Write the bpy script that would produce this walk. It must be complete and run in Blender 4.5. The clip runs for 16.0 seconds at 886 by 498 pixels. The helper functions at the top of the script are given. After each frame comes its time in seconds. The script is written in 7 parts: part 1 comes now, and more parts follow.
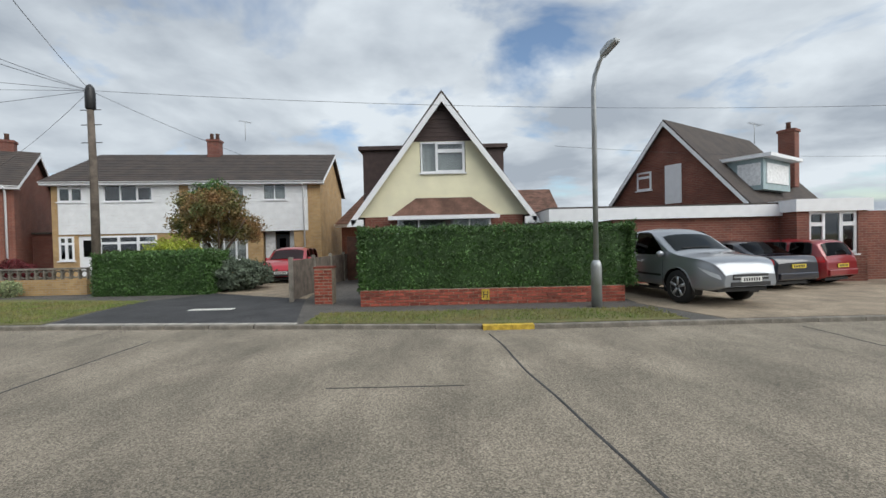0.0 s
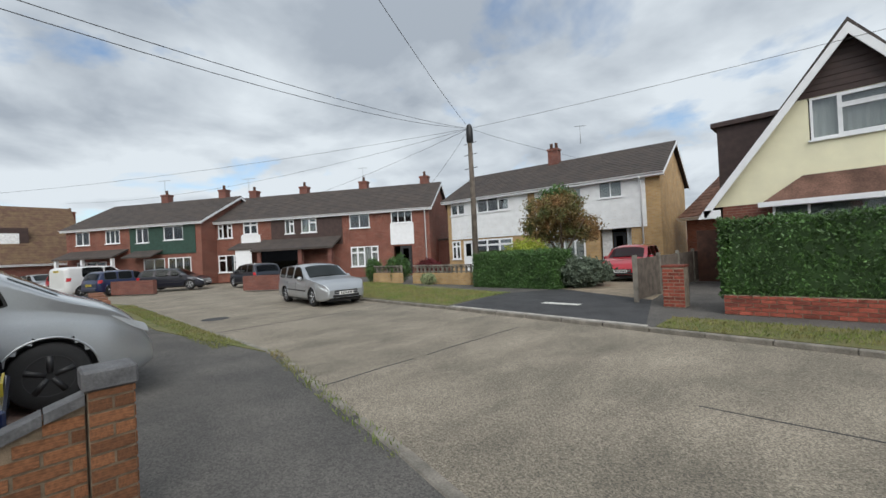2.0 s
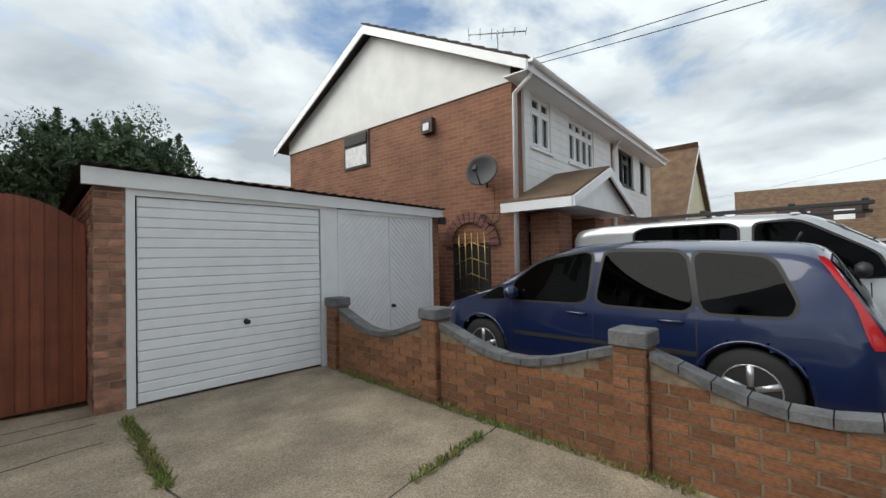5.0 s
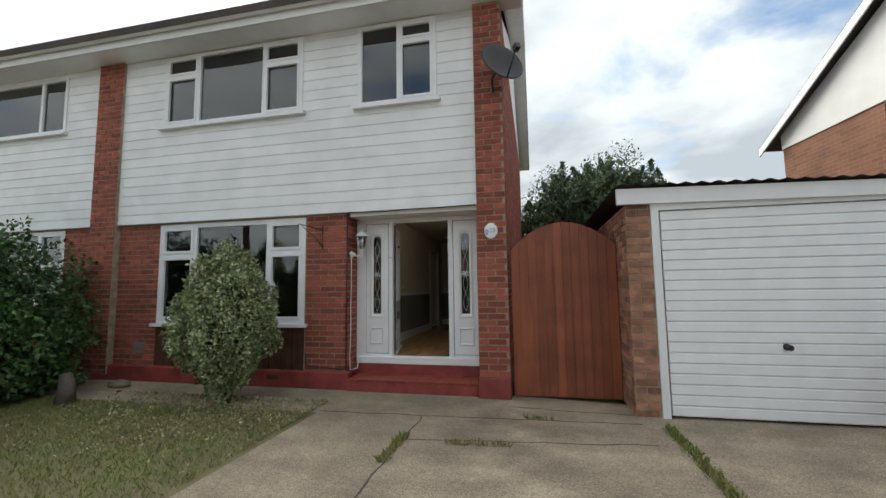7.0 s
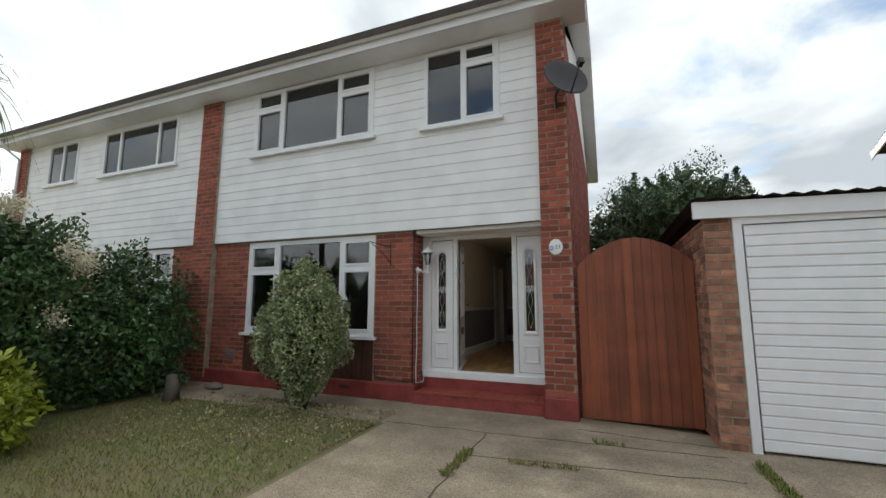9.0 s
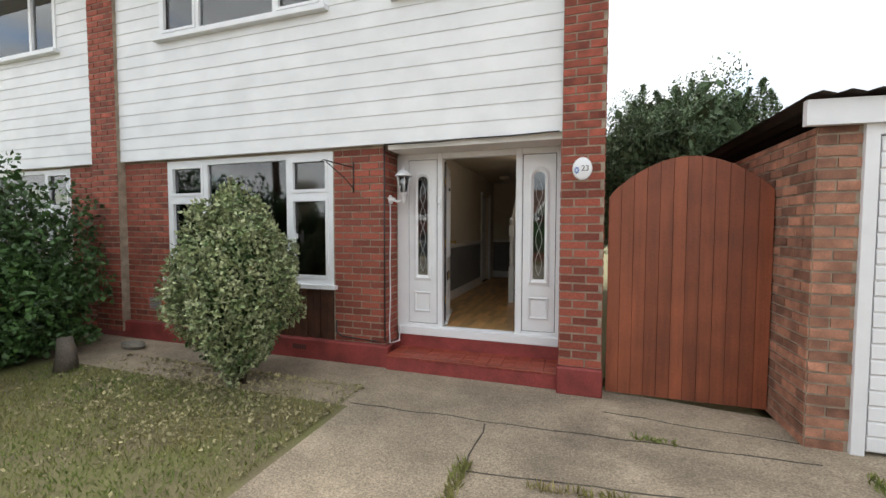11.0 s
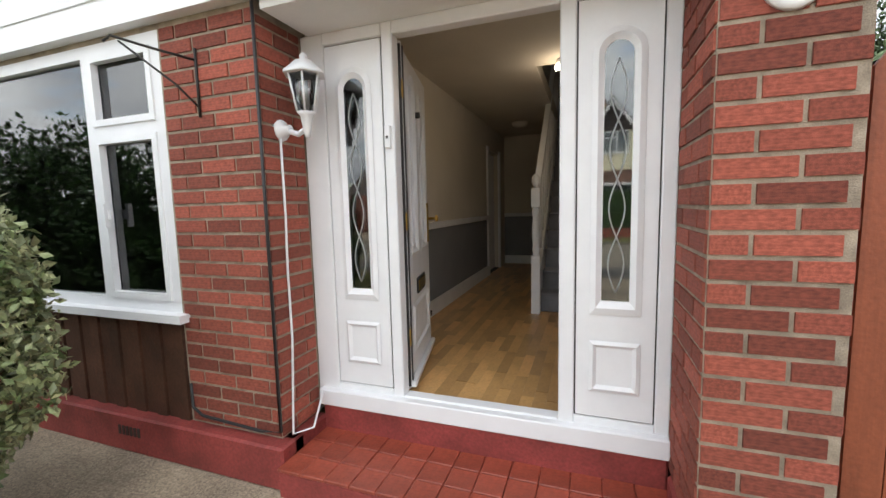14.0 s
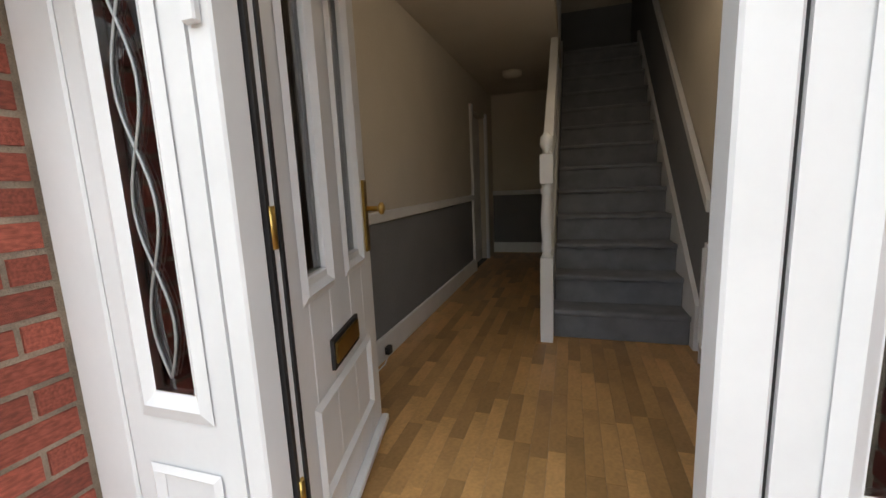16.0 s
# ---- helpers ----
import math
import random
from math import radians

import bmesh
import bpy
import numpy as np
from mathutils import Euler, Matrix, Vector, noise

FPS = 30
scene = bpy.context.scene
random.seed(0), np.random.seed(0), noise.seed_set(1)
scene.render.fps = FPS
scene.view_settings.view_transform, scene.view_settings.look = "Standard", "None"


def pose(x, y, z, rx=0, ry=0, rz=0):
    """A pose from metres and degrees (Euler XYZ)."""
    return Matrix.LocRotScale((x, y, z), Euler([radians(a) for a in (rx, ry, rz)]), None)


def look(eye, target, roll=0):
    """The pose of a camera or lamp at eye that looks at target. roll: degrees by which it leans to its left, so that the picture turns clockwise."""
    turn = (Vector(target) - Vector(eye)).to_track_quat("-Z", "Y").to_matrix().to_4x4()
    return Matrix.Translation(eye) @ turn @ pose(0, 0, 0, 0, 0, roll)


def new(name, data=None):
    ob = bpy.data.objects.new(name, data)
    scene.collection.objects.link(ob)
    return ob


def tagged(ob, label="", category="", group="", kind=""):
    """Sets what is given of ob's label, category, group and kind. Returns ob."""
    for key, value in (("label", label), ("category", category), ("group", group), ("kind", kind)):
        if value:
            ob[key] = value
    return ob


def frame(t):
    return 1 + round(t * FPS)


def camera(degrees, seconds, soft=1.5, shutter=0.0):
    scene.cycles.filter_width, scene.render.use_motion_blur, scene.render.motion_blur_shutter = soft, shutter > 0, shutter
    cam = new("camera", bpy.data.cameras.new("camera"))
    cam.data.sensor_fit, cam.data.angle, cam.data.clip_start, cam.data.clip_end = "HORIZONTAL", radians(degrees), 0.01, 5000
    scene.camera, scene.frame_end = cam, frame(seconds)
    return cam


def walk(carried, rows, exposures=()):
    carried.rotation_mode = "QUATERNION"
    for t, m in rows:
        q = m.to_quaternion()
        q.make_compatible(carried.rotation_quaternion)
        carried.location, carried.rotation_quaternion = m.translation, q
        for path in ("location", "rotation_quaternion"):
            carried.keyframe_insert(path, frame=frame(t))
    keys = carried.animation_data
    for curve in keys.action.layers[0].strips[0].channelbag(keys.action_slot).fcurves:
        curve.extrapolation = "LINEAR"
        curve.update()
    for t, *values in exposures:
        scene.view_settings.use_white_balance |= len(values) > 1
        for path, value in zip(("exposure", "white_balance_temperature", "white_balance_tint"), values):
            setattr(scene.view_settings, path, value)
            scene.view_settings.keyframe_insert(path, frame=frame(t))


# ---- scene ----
LENS = 94.6
cam = camera(LENS, 16.0)
# standing turn on the pavement, then the walk up the drive to the open front door
PATH = [
    (0.0, (0.414, -6.309, 1.595), (0.414, -8.309, 1.558), -1.3),
    (0.5, (0.498, -6.301, 1.612), (0.879, -8.264, 1.576), -1.6),
    (1.0, (0.574, -6.328, 1.607), (1.322, -8.182, 1.58), -1.9),
    (1.5, (0.623, -6.357, 1.587), (1.715, -8.033, 1.577), -2.4),
    (2.0, (0.727, -6.324, 1.602), (2.119, -7.76, 1.615), -2.9),
    (2.5, (0.85, -6.301, 1.596), (2.495, -7.438, 1.634), -2.8),
    (3.0, (0.964, -6.252, 1.572), (2.815, -7.006, 1.628), -2.2),
    (3.5, (1.025, -6.224, 1.559), (3.007, -6.485, 1.625), -1.6),
    (4.0, (1.025, -6.161, 1.556), (3.0, -5.851, 1.618), -1.1),
    (4.5, (0.99, -6.061, 1.553), (2.776, -5.163, 1.603), -0.9),
    (5.0, (0.968, -5.919, 1.547), (2.383, -4.506, 1.586), -1.2),
    (5.2, (0.939, -5.855, 1.552), (2.165, -4.275, 1.587), -1.2),
    (7.3, (0.311, -5.421, 1.43), (-0.247, -3.511, 1.636), -0.6),
    (7.5, (0.308, -5.457, 1.439), (-0.303, -3.568, 1.68), -0.4),
    (8.0, (0.337, -5.558, 1.472), (-0.359, -3.707, 1.772), -0.2),
    (8.5, (0.372, -5.604, 1.478), (-0.36, -3.769, 1.789), -0.0),
    (9.0, (0.393, -5.512, 1.457), (-0.339, -3.669, 1.72), 0.1),
    (9.2, (0.383, -5.439, 1.446), (-0.347, -3.592, 1.678), 0.2),
    (11.3, (-0.298, -3.903, 1.627), (-0.921, -2.005, 1.513), 0.1),
    (11.5, (-0.325, -3.772, 1.62), (-0.959, -1.878, 1.504), -0.0),
    (12.0, (-0.385, -3.295, 1.61), (-1.025, -1.404, 1.488), -0.2),
    (12.5, (-0.512, -2.861, 1.596), (-1.14, -0.967, 1.456), -0.4),
    (13.0, (-0.619, -2.409, 1.576), (-1.242, -0.515, 1.417), -0.5),
    (13.5, (-0.706, -1.963, 1.567), (-1.323, -0.07, 1.381), -0.7),
    (14.0, (-0.765, -1.522, 1.535), (-1.438, 0.35, 1.325), -1.4),
    (14.5, (-0.865, -1.125, 1.562), (-1.528, 0.742, 1.29), -1.7),
    (15.0, (-0.925, -0.742, 1.577), (-1.583, 1.123, 1.279), -1.8),
    (15.5, (-1.037, -0.412, 1.552), (-1.667, 1.459, 1.237), -2.2),
    (16.0, (-1.116, -0.119, 1.537), (-1.717, 1.763, 1.215), -2.5),
]
rows = [(t, look(eye, target, roll)) for t, eye, target, roll in PATH]
walk(cam, rows, [(0.0, 0.22, 6400, 8), (2.5, 0.2, 6400, 8), (4.0, 0.42, 6500, 5), (5.0, 0.5, 6600, 5), (7.5, 0.8, 6800, 6), (9.0, 0.78, 6800, 6), (11.5, 1.7, 7000, 10), (13.0, 1.88, 7000, 10), (14.3, 2.12, 7000, 10), (15.5, 2.02, 7000, 10), (16.0, 2.3, 7000, 10)])

# ---- world and sun: bright broken overcast ----
world = bpy.data.worlds.new("overcast")
scene.world = world
world.use_nodes = True
wn, wl = world.node_tree.nodes, world.node_tree.links
wn.clear()
SUN_EL, SUN_AZ = 38, 52


def wnode(kind, **values):
    n = wn.new(kind)
    for k, v in values.items():
        n.inputs[k].default_value = v
    return n


sky = wn.new("ShaderNodeTexSky")
sky.sky_type, sky.sun_disc = "NISHITA", False
sky.sun_elevation, sky.sun_rotation = radians(SUN_EL), radians(-SUN_AZ)
coord = wn.new("ShaderNodeTexCoord")
sep = wn.new("ShaderNodeSeparateXYZ")
wl.new(coord.outputs["Generated"], sep.inputs[0])
zc = wn.new("ShaderNodeMath")
zc.operation = "ADD"
zc.inputs[1].default_value = 0.22
zm = wn.new("ShaderNodeMath")
zm.operation = "MAXIMUM"
zm.inputs[1].default_value = 0.12
wl.new(sep.outputs["Z"], zc.inputs[0])
wl.new(zc.outputs[0], zm.inputs[0])
flat = wn.new("ShaderNodeCombineXYZ")
for axis in ("X", "Y"):
    dv = wn.new("ShaderNodeMath")
    dv.operation = "DIVIDE"
    wl.new(sep.outputs[axis], dv.inputs[0])
    wl.new(zm.outputs[0], dv.inputs[1])
    wl.new(dv.outputs[0], flat.inputs[axis])
cloud = wnode("ShaderNodeTexNoise", Scale=1.5, Detail=6.0, Roughness=0.55, Distortion=0.3)
shade = wnode("ShaderNodeTexNoise", Scale=1.5, Detail=6.0, Roughness=0.52, Distortion=0.2)
wl.new(flat.outputs[0], cloud.inputs["Vector"])
off = wn.new("ShaderNodeVectorMath")
off.operation = "ADD"
off.inputs[1].default_value = (3.1, 7.7, 1.0)
wl.new(flat.outputs[0], off.inputs[0])
wl.new(off.outputs[0], shade.inputs["Vector"])
cover = wn.new("ShaderNodeValToRGB")
cover.color_ramp.elements[0].position, cover.color_ramp.elements[1].position = 0.33, 0.45
wl.new(cloud.outputs["Fac"], cover.inputs["Fac"])
tone = wn.new("ShaderNodeValToRGB")
tone.color_ramp.elements[0].position, tone.color_ramp.elements[1].position = 0.36, 0.62
tone.color_ramp.elements[0].color = (0.31, 0.345, 0.395, 1)
tone.color_ramp.elements[1].color = (0.60, 0.64, 0.68, 1)
wl.new(shade.outputs["Fac"], tone.inputs["Fac"])
bg_sky = wnode("ShaderNodeBackground", Strength=0.13)
bg_cloud = wnode("ShaderNodeBackground", Strength=1.1)
mix = wn.new("ShaderNodeMixShader")
wout = wn.new("ShaderNodeOutputWorld")
wl.new(sky.outputs[0], bg_sky.inputs["Color"])
wl.new(tone.outputs["Color"], bg_cloud.inputs["Color"])
# an overcast sky is brightest overhead
zen = wn.new("ShaderNodeMapRange")
for k, v in (("From Min", 0.35), ("From Max", 0.9), ("To Min", 1.1), ("To Max", 1.25)):
    zen.inputs[k].default_value = v
wl.new(sep.outputs["Z"], zen.inputs["Value"])
wl.new(zen.outputs[0], bg_cloud.inputs["Strength"])
wl.new(cover.outputs["Color"], mix.inputs["Fac"])
wl.new(bg_sky.outputs[0], mix.inputs[1])
wl.new(bg_cloud.outputs[0], mix.inputs[2])
wl.new(mix.outputs[0], wout.inputs["Surface"])
sun_data = bpy.data.lights.new("sun", "SUN")
sun_data.energy, sun_data.angle, sun_data.color = 2.3, radians(60), (1.0, 0.96, 0.9)
sun = new("sun", sun_data)
sun.matrix_world = look((0, 0, 30), (-30 * math.sin(radians(-SUN_AZ)) / math.tan(radians(SUN_EL)), -30 * math.cos(radians(SUN_AZ)) / math.tan(radians(SUN_EL)), 0))


# ---- materials ----
def mat(name, color, rough=0.7, metal=0.0, vary=0.15, scale=3.0, bump=0.0, bump_scale=60.0, spec=0.5, second=None, per_object=0.0, coat=0.0, island=0.0, speck=0.0, streak=None, speck_part=0.35):
    """Base colour with broad stains and fine grain, optional relief and a second colour for patches."""
    m = bpy.data.materials.new(name)
    m.use_nodes = True
    nt, ln = m.node_tree.nodes, m.node_tree.links
    b = nt["Principled BSDF"]
    b.inputs["Roughness"].default_value, b.inputs["Metallic"].default_value = rough, metal
    b.inputs["Specular IOR Level"].default_value, b.inputs["Coat Weight"].default_value = spec, coat
    tc = nt.new("ShaderNodeTexCoord")
    big, fine = nt.new("ShaderNodeTexNoise"), nt.new("ShaderNodeTexNoise")
    big.inputs["Scale"].default_value, big.inputs["Detail"].default_value = scale, 5
    fine.inputs["Scale"].default_value, fine.inputs["Detail"].default_value = bump_scale, 4
    ln.new(tc.outputs["Object"], big.inputs["Vector"])
    ln.new(tc.outputs["Object"], fine.inputs["Vector"])
    ramp = nt.new("ShaderNodeValToRGB")
    c2 = second or tuple(c * (1 - vary) for c in color)
    c1 = color if second else tuple(min(1, c * (1 + vary * 0.6)) for c in color)
    ramp.color_ramp.elements[0].position, ramp.color_ramp.elements[1].position = 0.35, 0.65
    ramp.color_ramp.elements[0].color, ramp.color_ramp.elements[1].color = (*c2, 1), (*c1, 1)
    ln.new(big.outputs["Fac"], ramp.inputs["Fac"])
    grain = nt.new("ShaderNodeMix")
    grain.data_type, grain.blend_type = "RGBA", "OVERLAY"
    grain.inputs[0].default_value = min(0.6, vary * 1.6)
    ln.new(ramp.outputs["Color"], grain.inputs[6])
    ln.new(fine.outputs["Fac"], grain.inputs[7])
    out = grain.outputs[2]
    if streak:
        mp, sn, sm_ = nt.new("ShaderNodeMapping"), nt.new("ShaderNodeTexNoise"), nt.new("ShaderNodeMix")
        mp.inputs["Scale"].default_value = streak
        sn.inputs["Scale"].default_value, sn.inputs["Detail"].default_value, sn.inputs["Roughness"].default_value = 1.0, 8, 0.7
        sm_.data_type, sm_.blend_type = "RGBA", "OVERLAY"
        sm_.inputs[0].default_value = 0.75
        ln.new(tc.outputs["Object"], mp.inputs["Vector"])
        ln.new(mp.outputs[0], sn.inputs["Vector"])
        ln.new(out, sm_.inputs[6])
        ln.new(sn.outputs["Fac"], sm_.inputs[7])
        out = sm_.outputs[2]
    if speck:
        vo, cr, sx = nt.new("ShaderNodeTexVoronoi"), nt.new("ShaderNodeSeparateColor"), nt.new("ShaderNodeMix")
        vo.inputs["Scale"].default_value = speck
        sx.data_type, sx.blend_type = "RGBA", "OVERLAY"
        sx.inputs[0].default_value = speck_part
        ln.new(tc.outputs["Object"], vo.inputs["Vector"])
        ln.new(vo.outputs["Color"], cr.inputs[0])
        ln.new(out, sx.inputs[6])
        ln.new(cr.outputs[0], sx.inputs[7])
        out = sx.outputs[2]
    if per_object or island:
        if island:
            src = nt.new("ShaderNodeNewGeometry").outputs["Random Per Island"]
        else:
            src = nt.new("ShaderNodeObjectInfo").outputs["Random"]
        amount = per_object or island
        mr = nt.new("ShaderNodeMapRange")
        mr.inputs["To Min"].default_value, mr.inputs["To Max"].default_value = 1 - amount, 1 + amount
        ln.new(src, mr.inputs["Value"])
        hsv = nt.new("ShaderNodeHueSaturation")
        ln.new(mr.outputs[0], hsv.inputs["Value"])
        ln.new(out, hsv.inputs["Color"])
        out = hsv.outputs[0]
    ln.new(out, b.inputs["Base Color"])
    if bump:
        bp = nt.new("ShaderNodeBump")
        bp.inputs["Strength"].default_value, bp.inputs["Distance"].default_value = bump, 0.01
        ln.new(fine.outputs["Fac"], bp.inputs["Height"])
        ln.new(bp.outputs[0], b.inputs["Normal"])
    return m


def brick_mat(name, c1, c2, mortar, course=0.0825, axis="Y"):
    """Coursed brickwork for walls seen from afar; axis is the wall's normal."""
    m = bpy.data.materials.new(name)
    m.use_nodes = True
    nt, ln = m.node_tree.nodes, m.node_tree.links
    b = nt["Principled BSDF"]
    b.inputs["Roughness"].default_value = 0.85
    tc, sp, cb = nt.new("ShaderNodeTexCoord"), nt.new("ShaderNodeSeparateXYZ"), nt.new("ShaderNodeCombineXYZ")
    ad = nt.new("ShaderNodeMath")
    ln.new(tc.outputs["Object"], sp.inputs[0])
    ln.new(sp.outputs["X"], ad.inputs[0])
    ln.new(sp.outputs["Y"], ad.inputs[1])
    ln.new(ad.outputs[0], cb.inputs["X"])
    ln.new(sp.outputs["Z"], cb.inputs["Y"])
    br = nt.new("ShaderNodeTexBrick")
    br.inputs["Scale"].default_value = 1
    br.inputs["Brick Width"].default_value, br.inputs["Row Height"].default_value = 0.245, course
    br.inputs["Mortar Size"].default_value, br.inputs["Mortar Smooth"].default_value = 0.006, 0.3
    br.inputs["Color1"].default_value, br.inputs["Color2"].default_value, br.inputs["Mortar"].default_value = (*c1, 1), (*c2, 1), (*mortar, 1)
    ln.new(cb.outputs[0], br.inputs["Vector"])
    nz = nt.new("ShaderNodeTexNoise")
    nz.inputs["Scale"].default_value, nz.inputs["Detail"].default_value = 1.3, 6
    ln.new(tc.outputs["Object"], nz.inputs["Vector"])
    mx = nt.new("ShaderNodeMix")
    mx.data_type, mx.blend_type = "RGBA", "OVERLAY"
    mx.inputs[0].default_value = 0.45
    ln.new(br.outputs["Color"], mx.inputs[6])
    ln.new(nz.outputs["Fac"], mx.inputs[7])
    ln.new(mx.outputs[2], b.inputs["Base Color"])
    bp = nt.new("ShaderNodeBump")
    bp.invert = True
    bp.inputs["Strength"].default_value, bp.inputs["Distance"].default_value = 0.6, 0.008
    ln.new(br.outputs["Fac"], bp.inputs["Height"])
    ln.new(bp.outputs[0], b.inputs["Normal"])
    return m


def glass_mat(name, tint=(0.9, 0.95, 0.95), through_part=0.75, rough=0.02, ior=1.7, gloss=0.92):
    m = bpy.data.materials.new(name)
    m.use_nodes = True
    nt, ln = m.node_tree.nodes, m.node_tree.links
    nt.clear()
    tr, gl, mx, fr, o = (nt.new("ShaderNode" + k) for k in ("BsdfTransparent", "BsdfGlossy", "MixShader", "Fresnel", "OutputMaterial"))
    tr.inputs["Color"].default_value = (*[c * through_part for c in tint], 1)
    gl.inputs["Roughness"].default_value = rough
    gl.inputs["Color"].default_value = (gloss, gloss * 1.01, gloss * 1.02, 1)
    fr.inputs["IOR"].default_value = ior
    ln.new(fr.outputs[0], mx.inputs["Fac"])
    ln.new(tr.outputs[0], mx.inputs[1])
    ln.new(gl.outputs[0], mx.inputs[2])
    ln.new(mx.outputs[0], o.inputs["Surface"])
    return m


BRICK = mat("red brick", (0.315, 0.078, 0.05), 0.85, vary=0.35, scale=9, bump=0.5, bump_scale=120, per_object=0.38)
BRICK_J = mat("red brick joined", (0.315, 0.078, 0.05), 0.85, vary=0.35, scale=9, bump=0.5, bump_scale=120, island=0.38)
MORTAR_D = mat("weathered mortar", (0.23, 0.175, 0.12), 0.95, vary=0.3, scale=12, bump=0.5, bump_scale=180)
BRICK_O = mat("orange brick", (0.235, 0.10, 0.045), 0.85, vary=0.4, scale=7, bump=0.5, bump_scale=110, per_object=0.35)
BRICK_OJ = mat("orange brick joined", (0.235, 0.10, 0.045), 0.85, vary=0.4, scale=7, bump=0.5, bump_scale=110, island=0.35)
BRICK_G = mat("garage brick", (0.36, 0.17, 0.11), 0.85, vary=0.4, scale=7, bump=0.5, bump_scale=110, island=0.4)
MORTAR = mat("mortar", (0.36, 0.295, 0.225), 0.95, vary=0.3, scale=12, bump=0.6, bump_scale=200)
W_RED = brick_mat("far red brick", (0.22, 0.078, 0.052), (0.16, 0.055, 0.04), (0.26, 0.19, 0.15))
W_ORANGE = brick_mat("neighbour brick", (0.27, 0.12, 0.068), (0.19, 0.078, 0.048), (0.30, 0.20, 0.14))
W_BUFF = brick_mat("buff brick", (0.48, 0.32, 0.15), (0.40, 0.25, 0.11), (0.42, 0.36, 0.28))
W_BROWN = brick_mat("brown brick", (0.19, 0.07, 0.05), (0.14, 0.05, 0.04), (0.2, 0.15, 0.13))
WHITE = mat("white upvc", (0.80, 0.81, 0.83), 0.35, vary=0.04, scale=4)
CLAD = mat("white cladding", (0.80, 0.81, 0.82), 0.5, vary=0.06, scale=2.5, per_object=0.02)
RENDER_W = mat("white render", (0.80, 0.80, 0.79), 0.85, vary=0.06, scale=2, bump=0.2)
CREAM = mat("cream render", (0.80, 0.76, 0.55), 0.85, vary=0.06, scale=1.5, bump=0.25)
GREEN_T = mat("green tile hanging", (0.025, 0.06, 0.045), 0.7, vary=0.2, scale=6, bump=0.4, bump_scale=30)
BROWN_C = mat("brown cladding", (0.055, 0.032, 0.028), 0.6, vary=0.2, scale=5)
RED_PAINT = mat("red masonry paint", (0.26, 0.045, 0.04), 0.6, vary=0.3, scale=4, bump=0.3, bump_scale=60)
RED_TILE = mat("red quarry tile", (0.30, 0.06, 0.035), 0.45, vary=0.25, scale=6, bump=0.2, per_object=0.12)
GATE_W = mat("stained gate boards", (0.23, 0.062, 0.028), 0.55, vary=0.18, scale=3, bump=0.3, bump_scale=50, per_object=0.15, streak=(14, 14, 0.7))
SHUT_W = mat("brown boards", (0.085, 0.035, 0.02), 0.6, vary=0.3, scale=5, bump=0.3, per_object=0.2)
ROOF = mat("brown roof tiles", (0.075, 0.060, 0.052), 0.9, vary=0.45, scale=1.6, bump=0.5, bump_scale=25, second=(0.05, 0.042, 0.04))
ROOF_M = mat("mossy roof tiles", (0.15, 0.10, 0.055), 0.9, scale=2.2, bump=0.5, bump_scale=25, second=(0.10, 0.055, 0.038), vary=0.4)
ROOF_R = mat("red brown roof tiles", (0.14, 0.075, 0.055), 0.9, vary=0.4, scale=2, bump=0.5, bump_scale=25)
CONC = mat("concrete road", (0.265, 0.228, 0.178), 0.9, scale=0.7, bump=0.7, bump_scale=45, second=(0.195, 0.17, 0.132), vary=0.55, speck=95, streak=(1.3, 0.5, 1), speck_part=0.5)
DRIVE = mat("drive concrete", (0.34, 0.275, 0.20), 0.9, scale=1.6, bump=0.6, bump_scale=70, second=(0.235, 0.19, 0.14), vary=0.55, speck=120, streak=(1.2, 1.6, 1), speck_part=0.28)
ASPH = mat("pavement asphalt", (0.122, 0.113, 0.103), 0.9, scale=1.1, bump=0.6, bump_scale=120, second=(0.082, 0.077, 0.072), vary=0.4, speck=70)
DARK_ASPH = mat("dark asphalt", (0.05, 0.05, 0.053), 0.85, vary=0.3, scale=1.5, bump=0.5, bump_scale=130)
PALE_KERB = mat("pale kerb concrete", (0.42, 0.40, 0.36), 0.9, vary=0.3, scale=5, bump=0.3)
KERB = mat("kerb concrete", (0.22, 0.20, 0.17), 0.9, vary=0.35, scale=4, bump=0.4, per_object=0.12)
SOIL = mat("dry soil and grass", (0.15, 0.15, 0.055), 0.95, scale=1.8, bump=0.8, bump_scale=70, second=(0.17, 0.14, 0.08), vary=0.5)
SOIL_DARK = mat("crack dirt", (0.07, 0.06, 0.045), 0.95, vary=0.3, scale=8)
GRASS = mat("grass blades", (0.15, 0.21, 0.045), 0.8, scale=1.0, second=(0.25, 0.21, 0.08), vary=0.3, island=0.4)
PAVER = mat("block paving", (0.30, 0.20, 0.16), 0.9, vary=0.4, scale=8, bump=0.5, per_object=0.2, island=0.2)
CAP = mat("blue engineering brick cap", (0.12, 0.12, 0.125), 0.75, vary=0.3, scale=8, bump=0.4, per_object=0.15)
STEEL = mat("galvanised steel", (0.42, 0.44, 0.45), 0.5, 0.6, vary=0.15, scale=3)
WOODPOLE = mat("weathered pole timber", (0.14, 0.115, 0.095), 0.9, vary=0.35, scale=4, bump=0.5)
DISH = mat("dark grey dish mesh", (0.06, 0.06, 0.065), 0.7, vary=0.15)
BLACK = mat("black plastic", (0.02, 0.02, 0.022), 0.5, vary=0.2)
IRON = mat("black iron", (0.03, 0.028, 0.027), 0.5, 0.4, vary=0.2)
BRASS = mat("brass", (0.55, 0.38, 0.12), 0.3, 1.0, vary=0.1)
